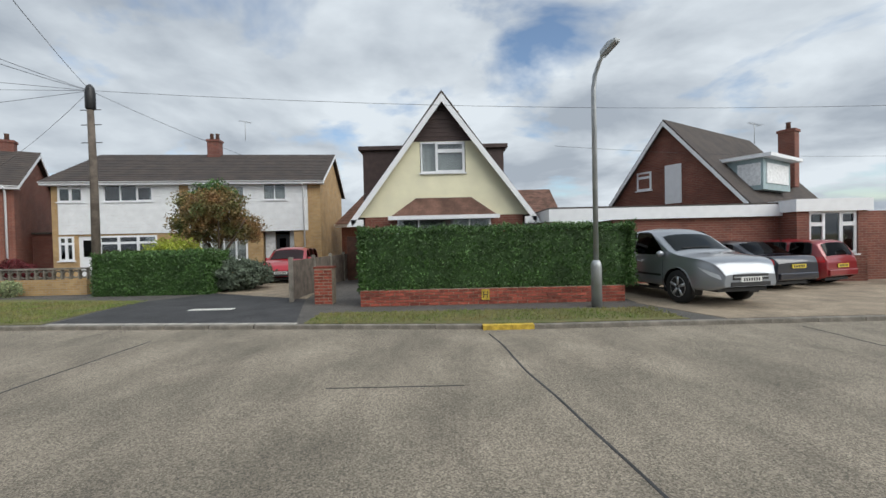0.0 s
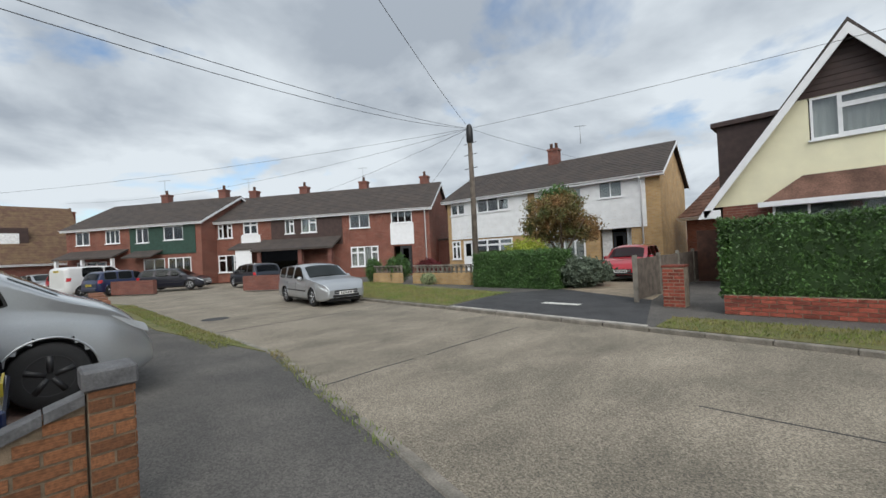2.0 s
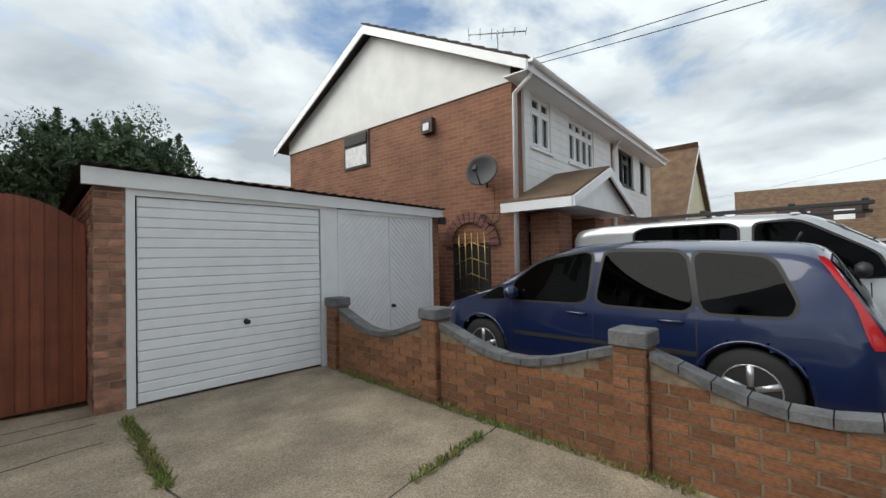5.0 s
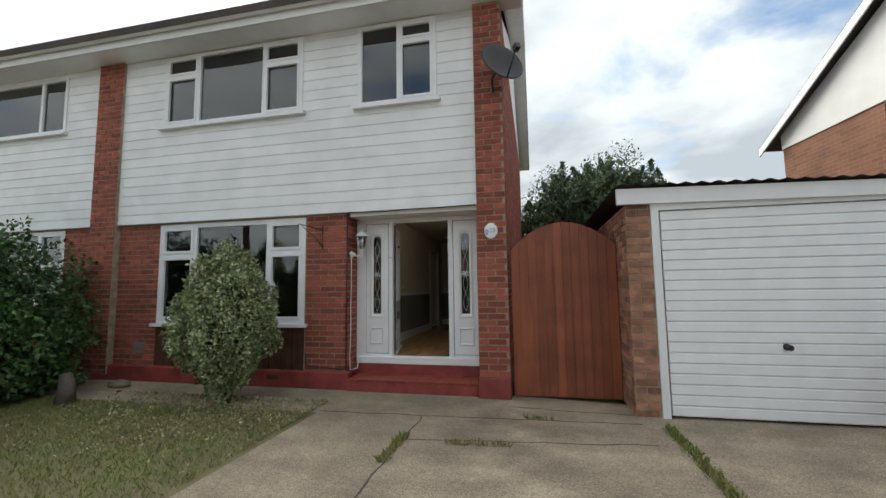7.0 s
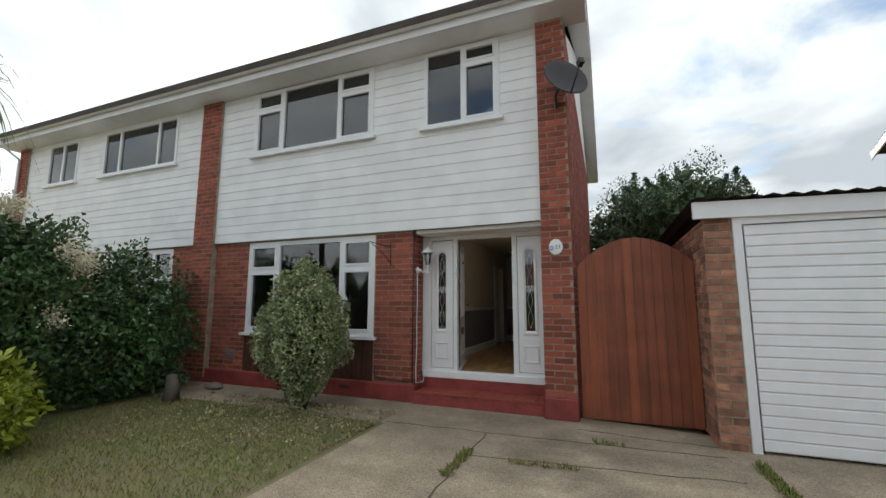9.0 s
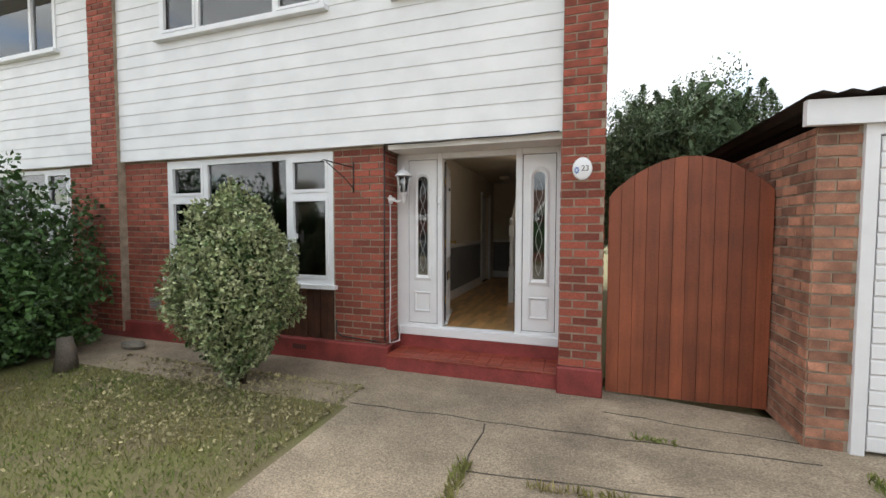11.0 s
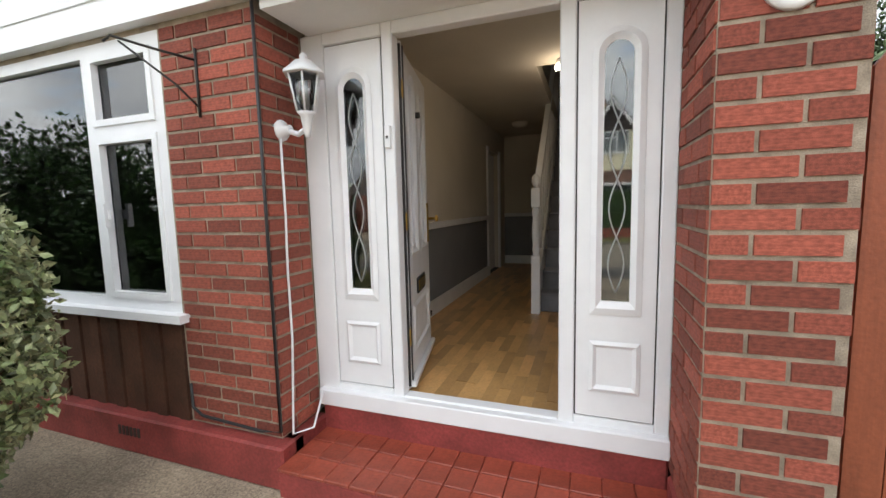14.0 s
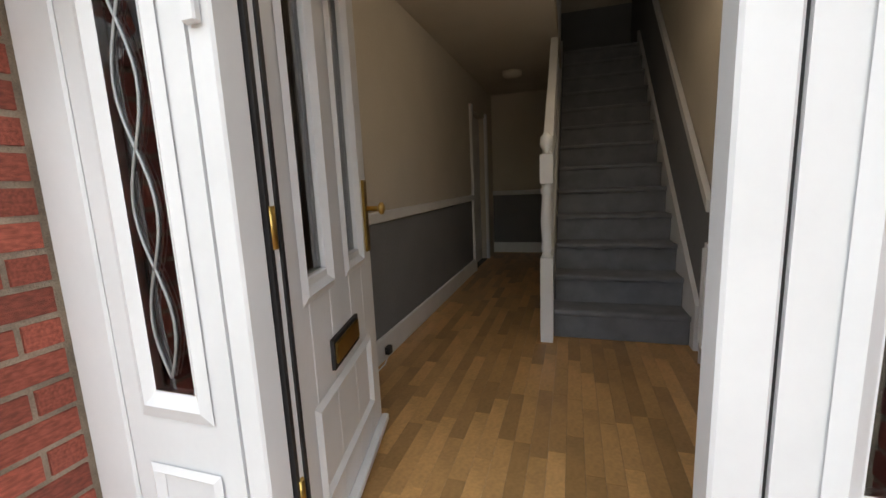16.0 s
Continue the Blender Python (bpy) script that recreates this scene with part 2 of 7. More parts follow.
GLASS = glass_mat("window glass", through_part=0.7, ior=2.0)
GLASS_D = glass_mat("dark car glass", (0.6, 0.7, 0.68), 0.3, ior=1.33)
GLASS_B = glass_mat("privacy glass", (0.3, 0.32, 0.33), 0.12, ior=1.3, gloss=0.5)
CURTAIN = mat("net curtain", (0.80, 0.81, 0.82), 0.9, vary=0.15, scale=9)
BLIND = mat("dark interior blind", (0.16, 0.17, 0.18), 0.9, vary=0.2)
INNER = mat("room paint", (0.35, 0.33, 0.30), 0.9, vary=0.1)
CREAM_P = mat("hall magnolia paint", (0.62, 0.57, 0.49), 0.8, vary=0.06, scale=1.5)
GREY_P = mat("hall grey dado paint", (0.22, 0.23, 0.25), 0.75, vary=0.08, scale=2)
CARPET = mat("grey stair carpet", (0.215, 0.225, 0.25), 0.95, vary=0.12, scale=8, bump=0.6, bump_scale=300)
LAMINATE = mat("oak laminate strips", (0.54, 0.31, 0.125), 0.28, vary=0.18, scale=5, per_object=0.3)
YELLOW = mat("yellow road paint", (0.55, 0.38, 0.05), 0.8, vary=0.35, scale=8)
ROADWHITE = mat("white road paint", (0.62, 0.61, 0.57), 0.8, vary=0.2, scale=8)
LEAF = mat("hedge leaf", (0.06, 0.13, 0.03), 0.5, vary=0.3, scale=2, island=0.5)
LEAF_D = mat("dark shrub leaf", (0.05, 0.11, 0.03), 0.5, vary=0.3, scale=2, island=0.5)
LEAF_V = mat("variegated leaf", (0.40, 0.43, 0.25), 0.5, scale=7, second=(0.13, 0.19, 0.07), vary=0.3, island=0.55)
LEAF_Y = mat("golden leaf", (0.27, 0.32, 0.03), 0.5, vary=0.3, scale=2, island=0.4)
LEAF_C = mat("conifer foliage", (0.085, 0.135, 0.065), 0.7, vary=0.3, scale=2, island=0.5)
LEAF_R = mat("bronze leaf", (0.24, 0.13, 0.05), 0.6, scale=1.2, second=(0.11, 0.13, 0.04), vary=0.3, island=0.5)
LEAF_M = mat("maroon leaf", (0.12, 0.015, 0.02), 0.6, vary=0.3, island=0.4)
LAVENDER = mat("grey green stems", (0.10, 0.13, 0.09), 0.7, vary=0.3, island=0.4)
FLOWER = mat("cream blossom", (0.62, 0.58, 0.44), 0.8, vary=0.15, island=0.15)
BARK = mat("bark", (0.10, 0.07, 0.05), 0.9, vary=0.4, scale=8, bump=0.6)
PAPER = mat("fallen leaf litter", (0.34, 0.30, 0.17), 0.9, vary=0.3, island=0.4)


# ---- mesh helpers ----
def box(bm, x0, x1, y0, y1, z0, z1):
    v = [bm.verts.new(p) for p in ((x0, y0, z0), (x1, y0, z0), (x1, y1, z0), (x0, y1, z0), (x0, y0, z1), (x1, y0, z1), (x1, y1, z1), (x0, y1, z1))]
    for f in ((0, 3, 2, 1), (4, 5, 6, 7), (0, 1, 5, 4), (1, 2, 6, 5), (2, 3, 7, 6), (3, 0, 4, 7)):
        bm.faces.new([v[i] for i in f])
    return v


def prism(bm, poly, lo, hi, axis="y"):
    """Extrude a polygon. axis y: points are (x, z); axis x: (y, z); axis z: (x, y)."""
    put = {"y": lambda a, b, c: (a, c, b), "x": lambda a, b, c: (c, a, b), "z": lambda a, b, c: (a, b, c)}[axis]
    a = [bm.verts.new(put(p[0], p[1], lo)) for p in poly]
    b = [bm.verts.new(put(p[0], p[1], hi)) for p in poly]
    n = len(poly)
    bm.faces.new(a)
    bm.faces.new(b[::-1])
    for i in range(n):
        bm.faces.new((a[i], b[i], b[(i + 1) % n], a[(i + 1) % n]))


def tube(bm, pts, r, n=8, r1=None):
    """A round bar along points, tapering from r to r1."""
    pts = [Vector(p) for p in pts]
    r1 = r if r1 is None else r1
    rings = []
    for i, p in enumerate(pts):
        d = (pts[min(i + 1, len(pts) - 1)] - pts[max(i - 1, 0)]).normalized()
        u = d.cross(Vector((0, 0, 1)) if abs(d.z) < 0.9 else Vector((1, 0, 0))).normalized()
        w = d.cross(u)
        rr = r + (r1 - r) * i / max(1, len(pts) - 1)
        rings.append([bm.verts.new(p + rr * (math.cos(2 * math.pi * k / n) * u + math.sin(2 * math.pi * k / n) * w)) for k in range(n)])
    for a, b in zip(rings, rings[1:]):
        for k in range(n):
            bm.faces.new((a[k], a[(k + 1) % n], b[(k + 1) % n], b[k])).smooth = True
    bm.faces.new(rings[0])
    bm.faces.new(rings[-1][::-1])


def lathe(bm, profile, n=16, centre=(0, 0, 0), axis="z"):
    """Turn (radius, height) pairs round an axis through centre."""
    rings = []
    for r, h in profile:
        ring = []
        for k in range(n):
            a = 2 * math.pi * k / n
            p = (r * math.cos(a), r * math.sin(a), h)
            p = p if axis == "z" else ((h, p[0], p[1]) if axis == "x" else (p[0], h, p[1]))
            ring.append(bm.verts.new(Vector(centre) + Vector(p)))
        rings.append(ring)
    for a, b in zip(rings, rings[1:]):
        for k in range(n):
            bm.faces.new((a[k], a[(k + 1) % n], b[(k + 1) % n], b[k])).smooth = True
    bm.faces.new(rings[0][::-1])
    bm.faces.new(rings[-1])


def finish(bm, name, material, bevel=0.0, outward=True):
    if bevel:
        bmesh.ops.bevel(bm, geom=[e for e in bm.edges if e.calc_length() > bevel * 3], offset=bevel, segments=1, affect="EDGES", clamp_overlap=True)
    if outward:
        bmesh.ops.recalc_face_normals(bm, faces=bm.faces)
    me = bpy.data.meshes.new(name)
    bm.to_mesh(me)
    bm.free()
    me.materials.append(material)
    return me


def part(name, bm, material, parent=None, label="", bevel=0.0):
    ob = new(name, finish(bm, name, material, bevel))
    ob.parent = parent
    return tagged(ob, label)


def solo(name, bm, material, label, category, kind="", bevel=0.0, group=""):
    return tagged(part(name, bm, material, None, "", bevel), label, category, group, kind)


def thing(name, m, label, category, group="", kind=""):
    e = new(name)
    e.empty_display_size = 0.2
    e.matrix_world = m
    return tagged(e, label, category, group, kind)


def B():
    return bmesh.new()


def boxes(*dims):
    bm = B()
    for d in dims:
        box(bm, *d)
    return bm


def wall_holes(bm, x0, x1, z0, z1, y0, y1, holes):
    """A wall slab in x and z with rectangular openings (hx0, hx1, hz0, hz1) through it."""
    cuts = sorted({x0, x1, *[min(max(h[i], x0), x1) for h in holes for i in (0, 1)]})
    for a, b in zip(cuts, cuts[1:]):
        if b - a < 1e-4:
            continue
        z = z0
        for h in sorted((h for h in holes if h[0] < (a + b) / 2 < h[1] and h[2] < z1 and h[3] > z0), key=lambda h: h[2]):
            if h[2] > z + 1e-4:
                box(bm, a, b, y0, y1, z, h[2])
            z = h[3]
        if z < z1 - 1e-4:
            box(bm, a, b, y0, y1, z, z1)


def window(parent, x0, x1, z0, z1, y, lights, frame_mat=None, back=None, name="window", label="", sill=True, fw=0.06, depth=0.07):
    """Casement window facing -y, its face at y. lights: (share of the width, height share of a top light or 0)."""
    frame_mat = frame_mat or WHITE
    bm = B()
    box(bm, x0, x0 + fw, y, y + depth, z0, z1)
    box(bm, x1 - fw, x1, y, y + depth, z0, z1)
    box(bm, x0 + fw, x1 - fw, y, y + depth, z0, z0 + fw)
    box(bm, x0 + fw, x1 - fw, y, y + depth, z1 - fw, z1)
    total, x, panes = sum(s for s, _ in lights), x0, []
    for i, (s, top) in enumerate(lights):
        xe = x + (x1 - x0) * s / total
        a, b = x + (fw if i == 0 else fw * 0.5), xe - (fw if i == len(lights) - 1 else fw * 0.5)
        if i < len(lights) - 1:
            box(bm, xe - fw * 0.5, xe + fw * 0.5, y, y + depth, z0 + fw, z1 - fw)
        spans = [(z0 + fw, z1 - fw)]
        if top:
            zt = z1 - (z1 - z0) * top
            box(bm, a, b, y, y + depth, zt - fw * 0.5, zt + fw * 0.5)
            spans = [(z0 + fw, zt - fw * 0.5), (zt + fw * 0.5, z1 - fw)]
        for lo, hi in spans:
            if top:
                t = fw * 0.55
                for q in ((a, a + t, lo, hi), (b - t, b, lo, hi), (a + t, b - t, lo, lo + t), (a + t, b - t, hi - t, hi)):
                    box(bm, q[0], q[1], y - 0.012, y + 0.03, q[2], q[3])
            panes.append((a, b, lo, hi))
        x = xe
    w = part(name, bm, frame_mat, parent, label)
    for a, b, lo, hi in panes:
        p = part("pane", boxes((a, b, y + 0.035, y + 0.041, lo, hi)), GLASS, w)
        p.visible_shadow = False
    if sill:
        part("sill", boxes((x0 - 0.06, x1 + 0.06, y - 0.07, y + 0.03, z0 - 0.05, z0)), frame_mat, w)
    if back:
        c = B()
        n = max(6, int((x1 - x0) / 0.09))
        a = [[c.verts.new((x0 + fw + (x1 - x0 - 2 * fw) * i / n, y + 0.14 + 0.018 * (i % 2), z)) for i in range(n + 1)] for z in (z0 + 0.02, z1 - 0.02)]
        for i in range(n):
            c.faces.new((a[0][i], a[0][i + 1], a[1][i + 1], a[1][i]))
        part("curtain", c, back, w)
    return w


# ---- brickwork pieces ----
def unit_brick():
    bm = B()
    v = [bm.verts.new(p) for p in ((0, 0.1, 0), (1, 0.1, 0), (1, 0.1, 1), (0, 0.1, 1), (0.02, 0, 0.06), (0.98, 0, 0.06), (0.98, 0, 0.94), (0.02, 0, 0.94))]
    for f in ((4, 5, 6, 7), (0, 1, 5, 4), (1, 2, 6, 5), (2, 3, 7, 6), (3, 0, 4, 7), (0, 3, 2, 1)):
        bm.faces.new([v[i] for i in f])
    return bm


BRICK_ME = {}
rng = random.Random(5)
COURSE, LONG, JOINT = 0.0825, 0.236, 0.0095


def brick_rows(length, z0, z1, shift=0.0, top=None):
    """(u, z, width, height) of each brick of a stretcher-bond panel; top(u) gives a curved upper edge."""
    out, row, z = [], 0, z0
    while z + COURSE * 0.4 < z1:
        u = -((LONG + JOINT) * (0.5 if row % 2 else 0.0) + shift) % (LONG + JOINT) - (LONG + JOINT)
        while u < length:
            a, b = max(u, 0), min(u + LONG, length)
            h = min(COURSE - JOINT, z1 - z - 0.002)
            if b - a > 0.03 and (top is None or z + h < min(top(a), top(b))):
                out.append((a, z, b - a, h))
            u += LONG + JOINT
        z += COURSE
        row += 1
    return out


def lay(rows_of_bricks, place, parent, own=None, joined=None, name="brick"):
    """Lay bricks on a face: own objects when a material is given, else one joined mesh. place maps (u, out, z)."""
    if own:
        if own.name not in BRICK_ME:
            BRICK_ME[own.name] = finish(unit_brick(), "brick", own)
        for u, z, w, h in rows_of_bricks:
            o = new(name, BRICK_ME[own.name])
            o.parent = parent
            o.matrix_basis = place @ Matrix.Translation((u, -0.007 - rng.uniform(0, 0.003), z)) @ Matrix.Diagonal((w, 0.5, h, 1))
        return
    vs, fs = [], []
    corners = ((0, 0.05, 0), (1, 0.05, 0), (1, 0.05, 1), (0, 0.05, 1), (0.02, 0, 0.06), (0.98, 0, 0.06), (0.98, 0, 0.94), (0.02, 0, 0.94))
    for u, z, w, h in rows_of_bricks:
        k, d = len(vs), rng.uniform(0, 0.003)
        vs += [place @ Vector((u + c[0] * w, c[1] - 0.007 - d, z + c[2] * h)) for c in corners]
        fs += [tuple(k + i for i in f) for f in ((4, 5, 6, 7), (0, 1, 5, 4), (1, 2, 6, 5), (2, 3, 7, 6), (3, 0, 4, 7))]
    me = bpy.data.meshes.new("brickwork")
    me.from_pydata(vs, [], fs)
    me.materials.append(joined)
    o = new("brickwork", me)
    o.parent = parent
    tagged(o, kind="stuff")


# ---- foliage ----
def leaves(name, points, size, material, parent, seed=1, stretch=1.8, up=0.3, kind="stuff", label=""):
    """Many small folded leaves at the given points, joined in one mesh."""
    g = np.random.default_rng(seed)
    p = np.asarray(points, float)
    n = len(p)
    d = g.normal(size=(n, 3))
    d[:, 2] += up
    d /= np.linalg.norm(d, axis=1)[:, None]
    s = np.cross(d, g.normal(size=(n, 3)))
    s /= np.linalg.norm(s, axis=1)[:, None]
    nn = np.cross(d, s)
    L = (size * g.uniform(0.6, 1.3, n))[:, None]
    wd = L / stretch
    v = np.stack([p, p + d * L * 0.5 + s * wd * 0.5 + nn * L * 0.1, p + d * L, p + d * L * 0.5 - s * wd * 0.5 + nn * L * 0.1], 1).reshape(-1, 3)
    i = np.arange(n)[:, None] * 4
    f = np.concatenate([i + [0, 1, 2], i + [0, 2, 3]], 0)
    me = bpy.data.meshes.new(name)
    me.from_pydata(v.tolist(), [], f.tolist())
    me.materials.append(material)
    ob = new(name, me)
    ob.parent = parent
    return tagged(ob, label)


def shell(g, n, lump=0.12, inner=0.75, seed=0.0):
    """Points near the surface of a lumpy unit ball."""
    d = g.normal(size=(n, 3))
    d /= np.linalg.norm(d, axis=1)[:, None]
    bump = np.array([1 + lump * 2 * noise.noise(Vector(q * 2.3) + Vector((seed, seed, 0))) for q in d])
    return d * (bump * g.uniform(inner, 1.03, n) ** 0.7)[:, None]


def hedge_points(g, n, x0, x1, y0, y1, z0, z1, rough=0.12):
    """Points in the outer skin of a clipped hedge."""
    p = g.uniform(0, 1, (n, 3))
    side = g.integers(0, 6, n)
    depth = g.uniform(0, rough, n)
    size = np.array((x1 - x0, y1 - y0, z1 - z0))
    q = p * size
    for k in range(3):
        q[side == 2 * k, k] = depth[side == 2 * k]
        q[side == 2 * k + 1, k] = size[k] - depth[side == 2 * k + 1]
    wob = np.array([noise.noise(Vector(a * 1.4)) for a in q])
    q += (g.normal(size=(n, 3)) * 0.03)
    q[:, 2] += wob * 0.08
    q[:, 1] += wob * 0.06
    return q + np.array((x0, y0, z0))

# ---- ground, road, pavements ----
solo("ground", boxes((-600, 600, -600, 600, -1.0, -0.09)), SOIL, "rough earth reaching to the horizon", "ground", "structure")
bm = B()
prism(bm, [(-60, -7.2), (-1, -7.35), (7.5, -9.33), (22, -9.6), (33, -7.5), (60, -4), (60, -16), (46, -13.6), (36, -19), (24, -19.5), (15, -15.3), (9, -14.9), (3.3, -14.4), (-1.2, -13.95), (-60, -14.1)], -0.5, -0.07, "z")
solo("road", bm, CONC, "worn pale concrete road with tyre streaks", "road", "structure")
bm = B()
prism(bm, [(-60, -6.05), (4.0, -6.3), (4.0, -6.5), (13, -7.4), (26, -8.2), (33, -6), (60, -2.5), (60, -4), (33, -7.6), (22, -9.55), (7.5, -9.28), (3.3, -8.42), (-1, -7.4), (-60, -7.25)], -0.5, 0.0, "z")
solo("pavement", bm, ASPH, "patched dark asphalt pavement along the near houses", "pavement", "structure")
bm = B()
prism(bm, [(-60, -14.1), (-1.2, -13.95), (3.3, -14.4), (9, -14.9), (15, -15.3), (24, -19.5), (36, -19), (46, -13.6), (60, -16), (60, -60), (-60, -60)], -0.5, 0.0, "z")
solo("pavement_far", bm, ASPH, "grey asphalt pavement in front of the opposite houses", "pavement", "structure")
bm = B()
prism(bm, [(-2.2, -6.1), (4.0, -6.25), (4.0, -0.4), (-2.2, 0.6)], -0.5, 0.004, "z")
solo("driveway", bm, DRIVE, "stained pale concrete driveway with weedy cracks", "driveway", "structure")
solo("path", boxes((-7.2, -2.2, -0.9, 0.6, -0.4, 0.004)), DRIVE, "pale concrete path along the house front", "path", "structure")
solo("lawn", boxes((-14, -2.2, -6.1, -0.9, -0.4, 0.0)), SOIL, "dry patchy front lawn", "lawn", "structure")
solo("back_yard", boxes((-20, 30, 0.6, 40, -0.4, -0.002)), SOIL, "ground behind the houses", "ground", "structure")
bm = B()
prism(bm, [(-0.5, -0.4), (-0.5, 0.17), (-5.6, 0.17), (-6.6, 0.012), (-6.6, -0.4)], 4.13, 13.0, "x")
box(bm, 13.0, 26, -7.6, -0.5, -0.4, 0.012)
solo("paved_forecourt", bm, PAVER, "red block-paved forecourt of the neighbouring house", "forecourt", "structure")
# kerbs
near_k = [(-20, -7.22), (-1, -7.38), (3.3, -8.42), (5.3, -8.8), (7.5, -9.3), (11.3, -9.36), (22, -9.57), (33, -7.6)]
far_k = [(-20, -14.08), (-1.2, -13.93), (3.3, -14.38), (9, -14.88), (15, -15.28), (20, -17.2), (24, -19.5)]
kerb = thing("kerb", pose(0, 0, 0), "weathered concrete kerbstones along the road", "kerb", kind="structure")
KERB_ME = finish(boxes((0.006, 0.9, -0.06, 0.06, -0.12, 0.012)), "kerbstone", KERB, 0.012)
for line in (near_k, far_k):
    for (xa, ya), (xb, yb) in zip(line, line[1:]):
        n = max(1, round(math.hypot(xb - xa, yb - ya) / 0.91))
        for i in range(n):
            o = new("kerbstone", KERB_ME)
            o.parent = kerb
            o.matrix_basis = pose(xa + (xb - xa) * i / n, ya + (yb - ya) * i / n, 0, 0, 0, math.degrees(math.atan2(yb - ya, xb - xa)))
# joints in the road, apron, white bar, yellow kerb paint, verge
joint = B()
for x, lean in ((-0.54, 0.12), (5.66, 0.0), (11.5, 0), (-6, 0), (-12, 0)):
    k = 0
    pts = []
    while True:
        y = -7.6 - 0.3 * k
        if y < -13.75:
            break
        pts.append((x - lean * (y + 12.3) + 0.05 * noise.noise(Vector((x, y, 0))), y))
        k += 1
    for (a, b), (c, d) in zip(pts, pts[1:]):
        if noise.noise(Vector((x * 3, b * 0.9, 5))) > -0.5:
            prism(joint, [(a - 0.014, b), (a + 0.014, b), (c + 0.014, d), (c - 0.014, d)], -0.08, -0.0665, "z")
for (x, y, l) in ((1.0, -11.0, 1.6),):
    box(joint, x - l / 2, x + l / 2, y, y + 0.02, -0.08, -0.0665)
solo("road_joint", joint, DARK_ASPH, "dark tarred joints between the road slabs", "joint", "structure")
bm = B()
prism(bm, [(3.4, -14.45), (8.9, -14.95), (9.4, -18.2), (8.2, -20.2), (4.45, -18.2)], -0.2, 0.006, "z")
solo("drive_apron", bm, DARK_ASPH, "dark asphalt apron of the opposite drive", "apron", "structure")
bm = B()
prism(bm, [(4.45, -18.2), (8.2, -20.2), (8.6, -29), (5.6, -29)], -0.2, 0.01, "z")
solo("opposite_drive", bm, DRIVE, "grey paved drive of the semi opposite", "drive", "structure")
bm = B()
prism(bm, [(3.4, -14.45), (8.9, -14.95), (8.9, -15.09), (3.4, -14.59)], -0.2, 0.014, "z")
solo("dropped_kerb", bm, PALE_KERB, "pale flush kerb along the drive apron", "kerb", "structure")
solo("access_bar", boxes((5.75, 6.85, -16.75, -16.5, 0.0, 0.012)), ROADWHITE, "white painted bar on the drive apron", "marking", "structure")
solo("kerb_paint", boxes((-1.25, -0.3, -14.02, -13.86, -0.1, 0.018)), YELLOW, "yellow painted stretch of kerb", "marking", "structure")
bm = B()
prism(bm, [(-4.2, -16.2), (-14, -15.9), (-20, -14.2), (-5, -14.1)], -0.2, 0.008, "z")
solo("opposite_forecourt", bm, DRIVE, "pale concrete forecourt with parked cars", "forecourt", "structure")
solo("forecourt_back", boxes((-20, -4.3, -26, -16.0, -0.2, 0.006)), DRIVE, "pale concrete forecourt reaching to the bungalow", "forecourt", "structure")


def blades(name, polys, count, h, seed, label):
    """Grass tufts scattered in (x0, x1, y0, y1) boxes with a y-shear."""
    g = np.random.default_rng(seed)
    pts = []
    area = [abs((p[1] - p[0]) * (p[3] - p[2])) for p in polys]
    for p, a in zip(polys, area):
        n = int(count * a / sum(area))
        x = g.uniform(p[0], p[1], n)
        y = g.uniform(p[2], p[3], n) + p[4] * (x - p[0])
        pts.append(np.stack([x, y, np.full(n, p[5])], 1))
    return tagged(leaves(name, np.concatenate(pts), h, GRASS, None, seed, 6.0, 2.2), label, "grass", "", "stuff")


VERGE = mat("verge turf", (0.11, 0.13, 0.04), 0.95, scale=2.5, bump=0.9, bump_scale=90, second=(0.19, 0.17, 0.075), vary=0.5)
for nm, poly in (("verge", [(-4.3, -14.14), (-1.2, -14.06), (3.25, -14.5), (3.25, -15.7), (-4.0, -15.5)]), ("verge_opposite", [(9.1, -15.05), (15, -15.45), (22, -18.9), (21, -20), (14, -19.6), (9.6, -18.6)]),
                 ("verge_near", [(8.0, -9.25), (22, -9.5), (30, -8.2), (26, -8.8), (13, -8.6)])):
    bm = B()
    prism(bm, poly, -0.2, 0.014, "z")
    solo(nm, bm, VERGE, "patchy green and straw grass verge", "verge", "structure")
blades("verge_grass", [(-4.2, 3.2, -15.4, -14.15, -0.03, 0.01), (9.2, 15, -18.4, -15.1, -0.08, 0.01), (15, 21, -19.4, -15.9, -0.3, 0.01), (9, 22, -9.25, -8.7, -0.02, 0.01)], 26000, 0.07, 3, "thin grass growing on the verges")
blades("kerb_weeds", [(3.3, 8, -8.45, -8.25, -0.21, 0.0)], 500, 0.06, 4, "weeds growing along the kerb edge")
blades("lawn_grass", [(-6.2, -2.25, -5.5, -0.95, 0, 0.0)], 24000, 0.045, 5, "short dry lawn grass")
blades("drive_weeds", [(-0.99, -0.90, -2.1, -1.45, 0.0, 0.0), (2.8, 3.7, -3.79, -3.71, 0.13, 0.0), (1.56, 1.66, -2.6, -0.8, 0.0, 0.0), (3.9, 3.97, -5.2, -0.9, 0.0, 0.0), (0.2, 0.5, -0.75, -0.71, 0.0, 0.0), (-0.5, 0.1, -1.62, -1.58, 0.1, 0.0)], 2600, 0.065, 6, "green weeds growing out of the drive cracks")
